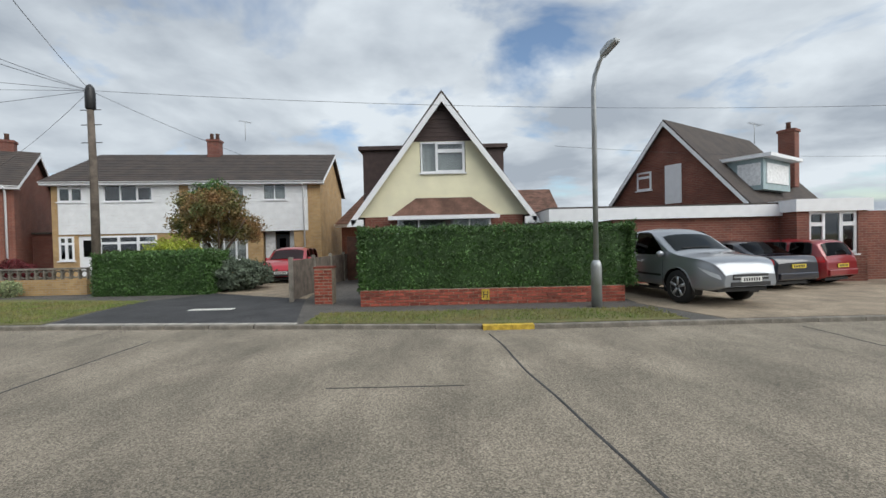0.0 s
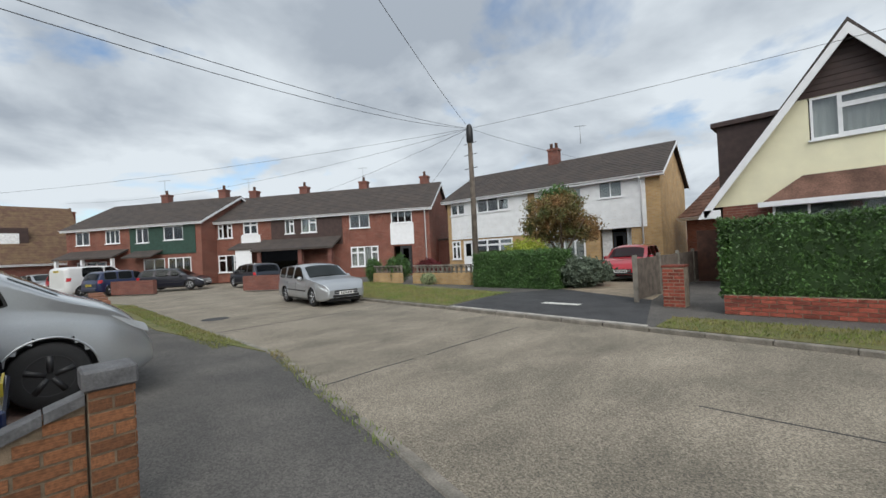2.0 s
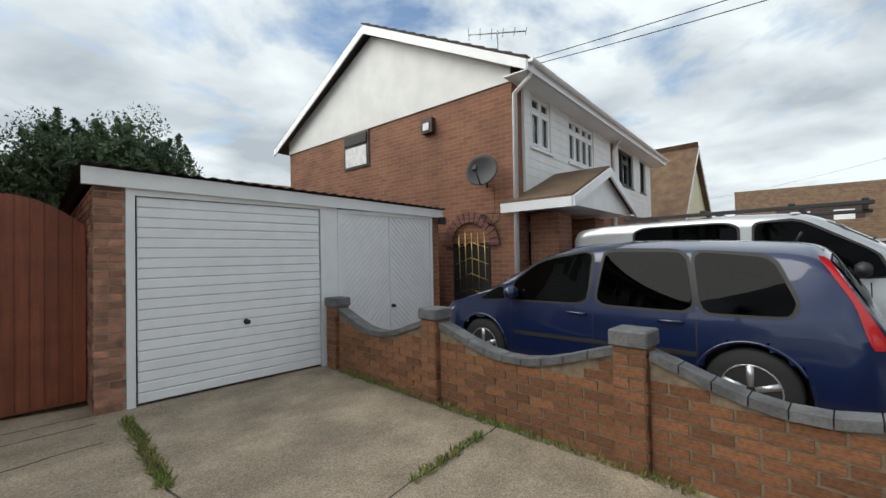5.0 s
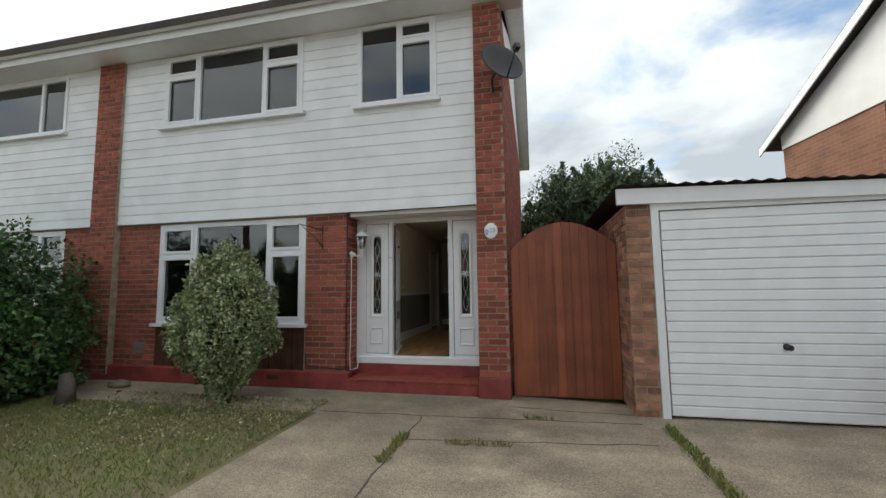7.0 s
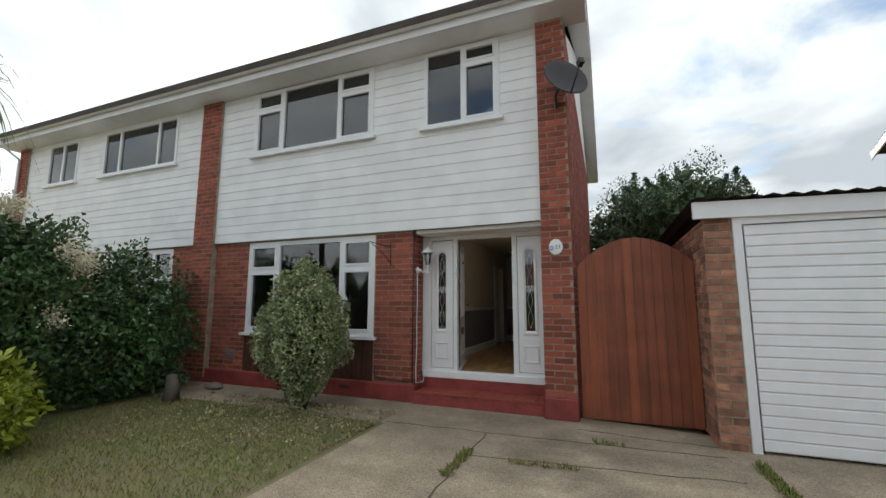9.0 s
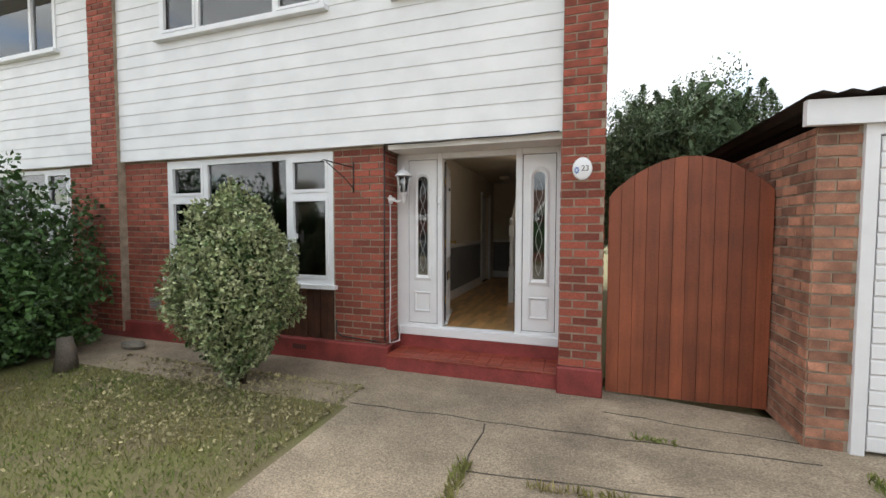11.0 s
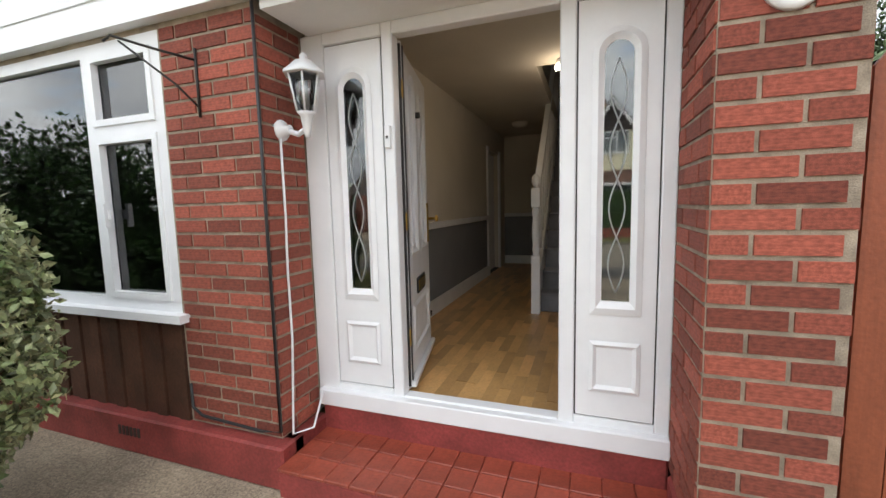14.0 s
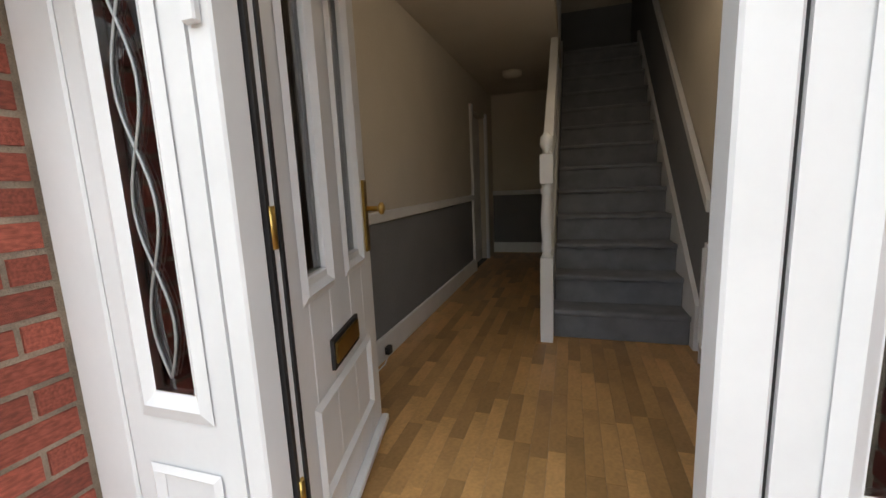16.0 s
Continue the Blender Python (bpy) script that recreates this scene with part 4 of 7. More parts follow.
prism(bm, [(2.74, 1.58), (Y0 + 12 * GO, 4.05), (Y0 + 12 * GO, 4.13), (2.74, 1.66)], -1.31, -1.245, "x")
part("handrail", bm, WHITE, stair)
for i in range(13):
    bm = B()
    y = Y0 + 0.1 + i * GO
    tube(bm, [(-1.278, y, HZ + 0.3 + i * RISE), (-1.278, y, HZ + 1.22 + i * RISE)], 0.016, 8)
    part("baluster", bm, WHITE, stair)
rad = thing("radiator", pose(-0.40, 1.75, HZ + 0.12), "white panel radiator on the hall wall", "radiator")
bm = boxes((0.0, 0.05, 0, 0.75, 0, 0.62))
for i in range(15):
    box(bm, -0.012, 0, 0.02 + i * 0.05, 0.045 + i * 0.05, 0.03, 0.59)
part("panel", bm, WHITE, rad, "", 0.004)
bm = B()
tube(bm, [(0.02, 0.75, 0.05), (0.02, 0.78, 0.04), (0.02, 0.78, -0.12)], 0.01)
part("pipe", bm, WHITE, rad)
cl = thing("hall_ceiling_light", pose(-1.8, 5.0, 2.79), "small pale ceiling rose in the hall", "ceiling light")
bm = B()
lathe(bm, [(0.12, 0), (0.11, -0.05), (0.04, -0.08)], 16)
part("rose", bm, CREAM_P, cl)
skt = thing("floor_socket", pose(-2.265, 2.15, HZ), "small black plug and cable by the skirting", "plug")
part("plug", boxes((0, 0.03, 0, 0.05, 0.05, 0.1)), BLACK, skt)
bm = B()
tube(bm, [(0.015, 0.02, 0.05), (0.02, -0.05, 0.01), (0.02, -0.25, 0.008)], 0.005, 6)
part("cable", bm, WHITE, skt)

# ---- wall fittings by the door ----
lan = thing("wall_lantern", pose(-2.2, 0.36, 1.97), "white carriage lantern on the brick return", "lantern")
bm = B()
lathe(bm, [(0.062, 0), (0.055, 0.02), (0.03, 0.03), (0.025, 0.07)], 12, (-0.18, 0, 0.0), "x")
tube(bm, [(-0.14, 0, 0), (-0.06, 0, -0.03), (0, 0, 0.0), (0, 0, 0.06)], 0.016)
part("bracket", bm, WHITE, lan)
bm = B()
lathe(bm, [(0.015, -0.05), (0.022, -0.02), (0.035, 0.06), (0.055, 0.08)], 6, (0, 0, 0))
part("cage_base", bm, WHITE, lan)
for k in range(6):
    a = math.pi * k / 3
    bm = B()
    tube(bm, [(0.05 * math.cos(a), 0.05 * math.sin(a), 0.08), (0.085 * math.cos(a), 0.085 * math.sin(a), 0.27)], 0.006, 5)
    part("cage_bar", bm, WHITE, lan)
bm = B()
lathe(bm, [(0.046, 0.08), (0.08, 0.27)], 6)
part("glazing", bm, GLASS, lan)
bm = B()
lathe(bm, [(0.115, 0.27), (0.11, 0.285), (0.07, 0.32), (0.045, 0.345), (0.02, 0.35), (0.022, 0.37), (0.006, 0.39)], 6)
part("cap", bm, WHITE, lan)
bm = B()
lathe(bm, [(0.012, 0.08), (0.02, 0.12), (0.02, 0.2), (0.008, 0.22)], 10)
part("bulb", bm, CURTAIN, lan)
wire = B()
tube(wire, [(-2.365, 0.34, 1.94), (-2.36, 0.335, 1.5), (-2.365, 0.33, 1.2), (-2.355, 0.32, 0.8), (-2.36, 0.3, 0.45), (-2.33, 0.25, 0.27), (-2.25, 0.33, 0.28), (-2.3, 0.5, 0.42)], 0.007, 6)
solo("lantern_cable", wire, WHITE, "loose white cable hanging from the lantern", "cable")
wire = B()
tube(wire, [(-2.37, 0.2, 2.58), (-2.375, 0.205, 1.5), (-2.37, 0.2, 0.3), (-2.5, 0.19, 0.29), (-2.95, 0.195, 0.31), (-3.03, 0.2, 0.35), (-3.03, 0.2, 0.5)], 0.009, 6)
solo("black_cable", wire, BLACK, "black cable clipped down the brick corner", "cable")
wire = B()
tube(wire, [(-2.35, 0.16, 2.585), (-2.0, 0.14, 2.575), (-1.7, 0.15, 2.57), (-1.4, 0.15, 2.585), (-0.9, 0.14, 2.58), (-0.42, 0.13, 2.59)], 0.008, 6)
solo("eaves_cable", wire, BLACK, "slack dark cable under the boarding edge", "cable")
hb = thing("hanging_bracket", pose(-2.78, FRONT - 0.015, 2.05), "black wrought iron basket bracket", "bracket")
bm = B()
tube(bm, [(0, 0, 0), (0, 0, 0.36)], 0.008, 6)
part("back_bar", bm, IRON, hb)
bm = B()
tube(bm, [(0, 0, 0.3), (-0.12, -0.14, 0.33), (-0.22, -0.28, 0.36), (-0.25, -0.3, 0.33)], 0.007, 6)
tube(bm, [(0, 0, 0.05), (-0.06, -0.08, 0.16), (-0.2, -0.26, 0.34)], 0.006, 6)
part("arm", bm, IRON, hb)
pl = thing("house_number_plaque", pose(-0.2, 0.05, 2.2), "oval white ceramic house number plaque reading 23", "plaque")
bm = B()
lathe(bm, [(0.001, -0.018), (0.078, -0.018), (0.088, -0.012), (0.092, 0.0)], 28, (0, 0, 0), "y")
for v in bm.verts:
    v.co.z *= 1.2
part("plate", bm, WHITE, pl)
cu = bpy.data.curves.new("number", "FONT")
cu.body, cu.size, cu.align_x, cu.align_y, cu.extrude = "23", 0.075, "CENTER", "CENTER", 0.001
tmp = new("tmp", cu)
me = bpy.data.meshes.new_from_object(tmp.evaluated_get(bpy.context.evaluated_depsgraph_get()))
bpy.data.objects.remove(tmp)
me.materials.append(BLACK)
num = new("number", me)
num.parent = pl
num.matrix_basis = pose(0.025, -0.02, 0.0, 90)
BLUE_F = mat("blue glaze", (0.2, 0.32, 0.6), 0.4)
bm = B()
for i in range(7):
    a = i * 0.9
    lathe(bm, [(0.001, -0.0205), (0.01, -0.0205), (0.01, -0.0175)], 8, (-0.052 + 0.016 * math.cos(a), 0, -0.015 + 0.024 * math.sin(a)), "y")
part("flower_motif", bm, BLUE_F, pl)
vent = thing("air_brick", pose(-6.2, FRONT - 0.005, 0.45), "grey air vent in the brick wall", "vent")
part("grille", boxes(*[(0, 0.22, -0.015, 0.01, 0.0 + i * 0.035, 0.022 + i * 0.035) for i in range(5)]), STEEL, vent)
vent = thing("plinth_vent", pose(-3.62, 0.128, 0.12), "dark slotted vent in the red plinth", "vent")
part("grille", boxes(*[(i * 0.035, i * 0.035 + 0.02, -0.004, 0.01, 0.0, 0.06) for i in range(6)]), BROWN_C, vent)


def sat_dish(m, label, r=0.3):
    d = thing("satellite_dish", m, label, "satellite dish")
    bm = B()
    prof = [(0.02, 0.0)] + [(r * k / 6, 0.10 * (k / 6) ** 2) for k in range(1, 7)] + [(r + 0.01, 0.10), (r, 0.115)] + [(r * k / 6, 0.015 + 0.10 * (k / 6) ** 2) for k in range(5, 0, -1)]
    lathe(bm, prof, 24)
    part("reflector", bm, DISH, d)
    bm = B()
    tube(bm, [(0, -r, 0.1), (0, -r * 0.4, 0.42)], 0.012, 6)
    box(bm, -0.03, 0.03, -r * 0.4 - 0.04, -r * 0.4 + 0.04, 0.38, 0.46)
    part("arm", bm, BLACK, d)
    bm = B()
    tube(bm, [(0, 0, 0), (0, 0, -0.2), (0, -0.2, -0.25)], 0.02, 6)
    part("mount", bm, BLACK, d)
    return d


sat_dish(pose(-0.02, -0.16, 4.38, 70, 0, 35), "grey satellite dish on the corner pier")

# ---- side gate ----
gate = thing("side_gate", pose(0.05, 0.15, 0), "arched red-brown boarded side gate", "gate")
bm = B()
prism(bm, [(0.01, 0.05), (1.32, 0.05)] + [(1.33 * (1 - k / 16), 1.88 + 0.36 * math.sin(math.pi * min(1, (1 - k / 16) / 1.02)) ** 0.8) for k in range(17)], 0.024, 0.03)
part("backing", bm, GATE_W, gate)
NB = 12
for i in range(NB):
    x, w = i * 1.33 / NB, 1.33 / NB
    xm = (x + w / 2) / 1.33
    zt = lambda f: 1.93 + 0.36 * math.sin(math.pi * min(1, max(0, f / 1.02))) ** 0.8
    bm = B()
    prism(bm, [(x + 0.002, 0.03), (x + w - 0.002, 0.03), (x + w - 0.002, zt((x + w) / 1.33)), (x + w / 2, zt(xm)), (x + 0.002, zt(x / 1.33))], 0, 0.022)
    part("board", bm, GATE_W, gate)
for z in (0.3, 1.5):
    part("rail", boxes((0, 1.33, 0.032, 0.07, z, z + 0.1)), GATE_W, gate)

# ---- double garage ----
GY = -0.45
gar = thing("garage", pose(0, 0, 0), "flat-roofed brick double garage with white doors", "garage", kind="structure")
part("left_wall", boxes((1.4, 1.66, GY + 0.02, 5.5, 0, 2.36)), MORTAR, gar)
part("right_wall", boxes((6.15, 6.35, GY + 0.02, 5.5, 0, 2.3)), W_ORANGE, gar)
part("back_wall", boxes((1.4, 6.35, 5.3, 5.5, 0, 2.36)), W_ORANGE, gar)
part("middle_pier", boxes((4.0, 4.2, GY, GY + 0.2, 0, 2.36)), WHITE, gar)
bm = B()
prism(bm, [(1.3, 2.36), (6.4, 2.28), (6.4, 2.42), (1.3, 2.54)], GY - 0.06, GY + 0.0)
part("fascia", bm, WHITE, gar, "white painted timber fascia")
bm = B()
n = 64
for i in range(n):
    x0, x1 = 1.28 + i * 5.15 / n, 1.28 + (i + 1) * 5.15 / n
    h = lambda x: 2.56 - 0.024 * (x - 1.28)
    zb = 0.025 * (i % 2)
    a = [bm.verts.new(p) for p in ((x0, GY - 0.12, h(x0) + zb), (x1, GY - 0.12, h(x1) + 0.025 - zb), (x1, 5.6, h(x1) + 0.025 - zb), (x0, 5.6, h(x0) + zb))]
    bm.faces.new(a)
part("roof_sheet", bm, ROOF, gar, "weathered corrugated roof sheet")
part("roof_deck", boxes((1.42, 6.3, GY + 0.05, 5.45, 2.26, 2.3)), WOODPOLE, gar)
gd = thing("garage_door", pose(1.66, GY, 0), "white ribbed up-and-over garage door", "garage door")
bm = boxes((0, 0.08, -0.015, 0.08, 0, 2.36), (2.26, 2.34, -0.015, 0.08, 0, 2.36), (0.08, 2.26, -0.015, 0.08, 2.28, 2.36))
part("frame", bm, WHITE, gd)
for i in range(20):
    z = 0.03 + i * 2.24 / 20
    bm = B()
    prism(bm, [(0.012, z), (0.0, z + 0.012), (0.006, z + 0.095), (0.013, z + 0.105), (0.013, z + 0.112), (0.05, z + 0.112), (0.05, z)], 0.10, 2.24, "x")
    part("rib", bm, WHITE, gd)
bm = B()
lathe(bm, [(0.035, 0.01), (0.035, -0.01), (0.015, -0.02), (0.015, -0.05), (0.03, -0.055), (0.03, -0.07)], 12, (1.22, 0, 0.78), "y")
part("handle", bm, BLACK, gd)
gd = thing("garage_door", pose(4.2, GY, 0), "white garage doors with diagonal boarding", "garage door")
bm = boxes((0, 0.06, -0.015, 0.08, 0, 2.3), (1.9, 1.96, -0.015, 0.08, 0, 2.3), (0.06, 1.9, -0.015, 0.08, 2.24, 2.3))
part("frame", bm, WHITE, gd)
for s, (x0, x1) in enumerate(((0.065, 0.975), (0.985, 1.895))):
    part("leaf", boxes((x0, x1, 0.02, 0.05, 0.03, 2.24)), WHITE, gd)
    bm = B()
    w = x1 - x0
    for i in range(34):
        z = -0.9 + i * 0.095
        z0, z1 = (z, z + w) if s == 0 else (z + w, z)
        q = [(x0, z0), (x1, z1), (x1, z1 + 0.075), (x0, z0 + 0.075)]
        if min(z0, z1) < 0.03 or max(z0, z1) + 0.075 > 2.24:
            # clip to the leaf
            pts = list(q)
            for lim, sign in ((0.03, 1), (2.24, -1)):
                res = []
                for k in range(len(pts)):
                    a, b = pts[k], pts[(k + 1) % len(pts)]
                    ia, ib = sign * (a[1] - lim) >= 0, sign * (b[1] - lim) >= 0
                    if ia:
                        res.append(a)
                    if ia != ib:
                        f = (lim - a[1]) / (b[1] - a[1])
                        res.append((a[0] + f * (b[0] - a[0]), lim))
                pts = res
                if len(pts) < 3:
                    break
            if len(pts) < 3:
                continue
            q = pts
        prism(bm, q, 0.008, 0.02)
    part("boarding", bm, WHITE, gd, "diagonal white boarding")
bm = B()
lathe(bm, [(0.03, 0.01), (0.03, -0.02), (0.012, -0.03), (0.025, -0.06)], 12, (1.03, 0, 0.75), "y")
part("handle", bm, BLACK, gd)
lampb = thing("security_light", pose(6.25, GY - 0.1, 2.2), "small black security lamp under the fascia", "lamp")
part("case", boxes((0, 0.14, -0.06, 0.04, -0.05, 0.08)), BLACK, lampb, "", 0.01)

# ---- low front wall ----
WX = 4.05
gwall = thing("garden_wall", pose(0, 0, 0), "low orange brick garden wall with dipped coping", "wall", kind="structure")
PIL = [-6.68, -4.78, -2.7, -0.68]


def dip(a, b, y):
    f = (y - a) / (b - a)
    return 0.86 - 0.22 * math.sin(math.pi * f) ** 1.2


for k, y in enumerate(PIL):
    p = part("pillar", boxes((WX - 0.11, WX + 0.11, y - 0.11, y + 0.11, 0, 0.9)), MORTAR_D, gwall)
    part("cap", boxes((WX - 0.135, WX + 0.135, y - 0.135, y + 0.135, 0.88, 1.0)), CAP, gwall, "blue brick pillar cap", 0.012)
for a, b in zip(PIL, PIL[1:]):
    a, b = a + 0.12, b - 0.12
    bm = B()
    n = 16
    ys = [a + (b - a) * i / n for i in range(n + 1)]
    prism(bm, [(a, 0), (b, 0)] + [(y, dip(a, b, y) - 0.06) for y in ys[::-1]], WX - 0.05, WX + 0.05, "x")
    part("panel", bm, MORTAR_D, gwall)
    n = 9
    for i in range(n):
        y0, y1 = a + (b - a) * i / n, a + (b - a) * (i + 1) / n - 0.008
        bm = B()
        prism(bm, [(y0, dip(a, b, y0) - 0.06), (y1, dip(a, b, y1) - 0.06), (y1, dip(a, b, y1)), (y0, dip(a, b, y0))], WX - 0.08, WX + 0.08, "x")
        part("coping", bm, CAP, gwall)

# ---- houses ----
def house_block(m, W, D, eave, ridge, wall, label, holes=(), over=0.35, roof=None, name="house", hip=False, gable=None, side_holes=()):
    """A two-sided pitched house, front at local y=0 facing -y, ridge along x."""
    h = thing(name, m, label, "house")
    bm = B()
    wall_holes(bm, 0, W, 0, eave, 0, 0.25, holes)
    bmesh.ops.remove_doubles(bm, verts=bm.verts, dist=0.0005)
    part("wall", bm, wall, h)
    for q in ((0, 0.25, 0.25, D, 0, eave), (W - 0.25, W, 0.25, D, 0, eave), (0.25, W - 0.25, D - 0.25, D, 0, eave)):
        part("side_wall", boxes(q), wall, h)
    part("floor", boxes((0.25, W - 0.25, 0.25, D - 0.25, 2.5, 2.65)), INNER, h)
    for x in (0, W - 0.25):
        bm = B()
        prism(bm, [(0, eave), (D, eave), (D / 2, ridge - 0.12)], x, x + 0.25, "x")
        part("gable_end", bm, gable or wall, h)
    s = (ridge - eave) / (D / 2)
    bm = B()
    for sg in (0, 1):
        pr = [(-over, eave - s * over), (D / 2, ridge), (D / 2, ridge + 0.1), (-over, eave - s * over + 0.1)]
        if sg:
            pr = [(D - p[0], p[1]) for p in pr]
        prism(bm, pr, -0.25, W + 0.25, "x")
    part("roof", bm, roof or ROOF, h)
    # courses of tiles on the front slope
    bm = B()
    k = 0
    L = math.hypot(D / 2 + over, s * (D / 2 + over))
    while k * 0.32 < L - 0.1:
        f = k * 0.32 / L
        y, z = -over + f * (D / 2 + over), eave - s * over + f * s * (D / 2 + over) + 0.1
        prism(bm, [(y, z), (y, z + 0.035), (y + 0.3, z + s * 0.3 + 0.004), (y + 0.3, z + s * 0.3 - 0.01)], -0.26, W + 0.26, "x")
        k += 1
    tagged(part("tiling", bm, roof or ROOF, h), kind="stuff")
    bm = B()
    box(bm, -0.25, W + 0.25, -over - 0.02, -over + 0.02, eave - s * over - 0.12, eave - s * over + 0.06)
    box(bm, -0.25, W + 0.25, -over, 0.0, eave - s * over - 0.12, eave - s * over - 0.1)
    for x in (-0.27, W + 0.24):
        pr = [(-over, eave - s * over - 0.12), (D / 2, ridge - 0.14), (D + over, eave - s * over - 0.12), (D + over, eave - s * over + 0.06), (D / 2, ridge + 0.06), (-over, eave - s * over + 0.06)]
        prism(bm, pr, x, x + 0.03, "x")
    part("fascia", bm, WHITE, h, "white fascia and bargeboards")
    gutter(h, -0.25, W + 0.25, -over - 0.07, eave - s * over + 0.05)
    return h


def chimney(h, x, y, z0, z1, mat_, pots=1):
    c = part("chimney", boxes((x - 0.35, x + 0.35, y - 0.3, y + 0.3, z0, z1), (x - 0.4, x + 0.4, y - 0.35, y + 0.35, z1 - 0.15, z1 - 0.02)), mat_, h)
    for i in range(pots):
        bm = B()
        lathe(bm, [(0.12, 0), (0.1, 0.35), (0.13, 0.38)], 10, (x + (i - (pots - 1) / 2) * 0.35, y, z1))
        part("pot", bm, ROOF_R, c)


def door_panel(h, x, z0, w, hgt, y, mat_, pane=True):
    d = part("door", boxes((x, x + w, y, y + 0.06, z0, z0 + hgt)), mat_, h)
    if pane:
        part("pane", boxes((x + w * 0.25, x + w * 0.75, y - 0.008, y + 0.002, z0 + hgt * 0.5, z0 + hgt * 0.9)), GLASS_B, d)
    bm = B()
    tube(bm, [(x + w * 0.88, y, z0 + 1.0), (x + w * 0.88, y - 0.05, z0 + 1.0)], 0.015, 6)
    part("handle", bm, BRASS, d)


T, P = (1, 0.3), (1, 0)
# the next semi along, beyond the garage
H2 = [(0.6, 1.45, 3.6, 4.62), (2.35, 3.9, 3.6, 4.6), (5.9, 7.4, 3.55, 4.6), (8.15, 8.85, 3.55, 4.6), (0.5, 1.5, 0.1, 2.2), (2.2, 3.4, 0.9, 2.2), (5, 7, 0.8, 2.2)]
h2 = house_block(pose(7.0, -1.7, 0, 0, 0, 5), 9.8, 7.5, 5.0, 6.95, W_ORANGE, "orange brick semi with white boarding and a tiled porch", H2, 0.45, gable=RENDER_W)
for a, b in ((0.35, 5.2), (5.6, 9.5)):
    for k in range(14):
        z = 2.7 + k * 0.165
        bm = B()
        wall_holes(bm, a, b, z, min(z + 0.16, 4.99), -0.06, -0.002, [q for q in H2[:4]])
        part("board", bm, CLAD, h2, "white weatherboard")
window(h2, *H2[0], -0.03, [(1, 0.3), (1, 0.3)], back=CURTAIN)
window(h2, *H2[1], -0.03, [(1, 0.3)] * 4, back=CURTAIN)
window(h2, *H2[2], 0.0, [P, T, P], frame_mat=BLACK, back=BLIND)
window(h2, *H2[3], 0.0, [P], frame_mat=BLACK, back=BLIND)
window(h2, *H2[5], 0.0, [T, T], back=CURTAIN)
window(h2, *H2[6], 0.0, [T, P, T], back=CURTAIN)
door_panel(h2, 0.5, 0.1, 0.45, 2.1, 0.05, WHITE)
door_panel(h2, 1.0, 0.1, 0.48, 2.1, 0.05, BLACK, False)
bm = B()
prism(bm, [(0.0, 4.66), (7.5, 4.66), (7.5, 5.02), (3.75, 6.82), (0, 5.02)], -0.03, -0.002, "x")
part("gable_boarding", bm, RENDER_W, h2, "white gable boarding")
bm = B()
tube(bm, [(-0.1, -0.5, 4.85), (-0.1, -0.42, 4.6), (-0.06, -0.1, 4.4), (-0.06, -0.06, 0.1)], 0.045)
part("downpipe", bm, WHITE, h2)
bm = B()
tube(bm, [(5.4, -0.5, 4.85), (5.4, -0.2, 4.6), (5.4, -0.08, 4.4), (5.4, -0.08, 0.1)], 0.045)
part("downpipe", bm, WHITE, h2)
# gable window, vent, arch
gwn = part("gable_window", boxes((-0.03, 0.02, 3.9, 4.85, 3.78, 4.66)), BROWN_C, h2, "small dark framed window with net blind")
part("pane", boxes((-0.045, -0.03, 3.98, 4.78, 3.83, 4.3)), CURTAIN, gwn)
part("flap", boxes((-0.06, -0.03, 3.96, 4.8, 4.36, 4.6)), GLASS_B, gwn)
gv = part("flue", boxes((-0.12, 0, 1.8, 2.1, 4.12, 4.42)), BROWN_C, h2)
part("flue_end", boxes((-0.14, -0.12, 1.87, 2.03, 4.17, 4.32)), CURTAIN, gv)
bm = B()
for k in range(14):
    a0 = math.pi * k / 14
    bm = B()
    prism(bm, [(0.95 - (0.45 + e) * math.cos(q), 1.75 + (0.45 + e) * math.sin(q)) for e, q in ((0, a0 + 0.01), (0, a0 + 0.21), (0.2, a0 + 0.21), (0.2, a0 + 0.01))], -0.06, 0.0, "x")
    part("arch_brick", bm, W_BROWN, h2)
# black sheet on the solid gable stands for the shade inside the arch
part("arch_shade_sheet", boxes((-0.025, -0.004, 0.52, 1.38, 0.0, 1.8)), BLACK, h2)
tr = B()
for k in range(5):
    tube(tr, [(-0.04, 0.6 + 0.15 * k, 0.4), (-0.04, 0.62 + 0.15 * k, 2.0)], 0.008, 5)
    tube(tr, [(-0.04, 0.55, 0.5 + 0.3 * k), (-0.04, 0.95, 0.62 + 0.3 * k), (-0.04, 1.3, 0.5 + 0.3 * k)], 0.008, 5)
part("trellis_gate", tr, BRASS, h2, "gilt wrought iron side gate")
sat_dish(pose(6.72, -1.25, 3.06, 75, 0, -70), "dark satellite dish on the brick gable", 0.29)
bas = thing("hanging_basket", pose(6.85, -1.3, 2.3), "empty wire hanging basket on the gable", "basket")
bm = B()
for k in range(8):
    a = math.pi * 2 * k / 8
    tube(bm, [(0.2 * math.cos(a), 0.2 * math.sin(a), 0), (0.14 * math.cos(a), 0.14 * math.sin(a), -0.12), (0, 0, -0.2)], 0.006, 5)
tube(bm, [(0.2 * math.cos(k * 0.4), 0.2 * math.sin(k * 0.4), 0) for k in range(17)], 0.007, 5)
part("wire_bowl", bm, IRON, bas)
bm = B()
tube(bm, [(0.12, 0, 0.0), (0.12, 0, 0.5), (-0.05, 0, 0.52)], 0.008, 5)
part("bracket", bm, IRON, bas)
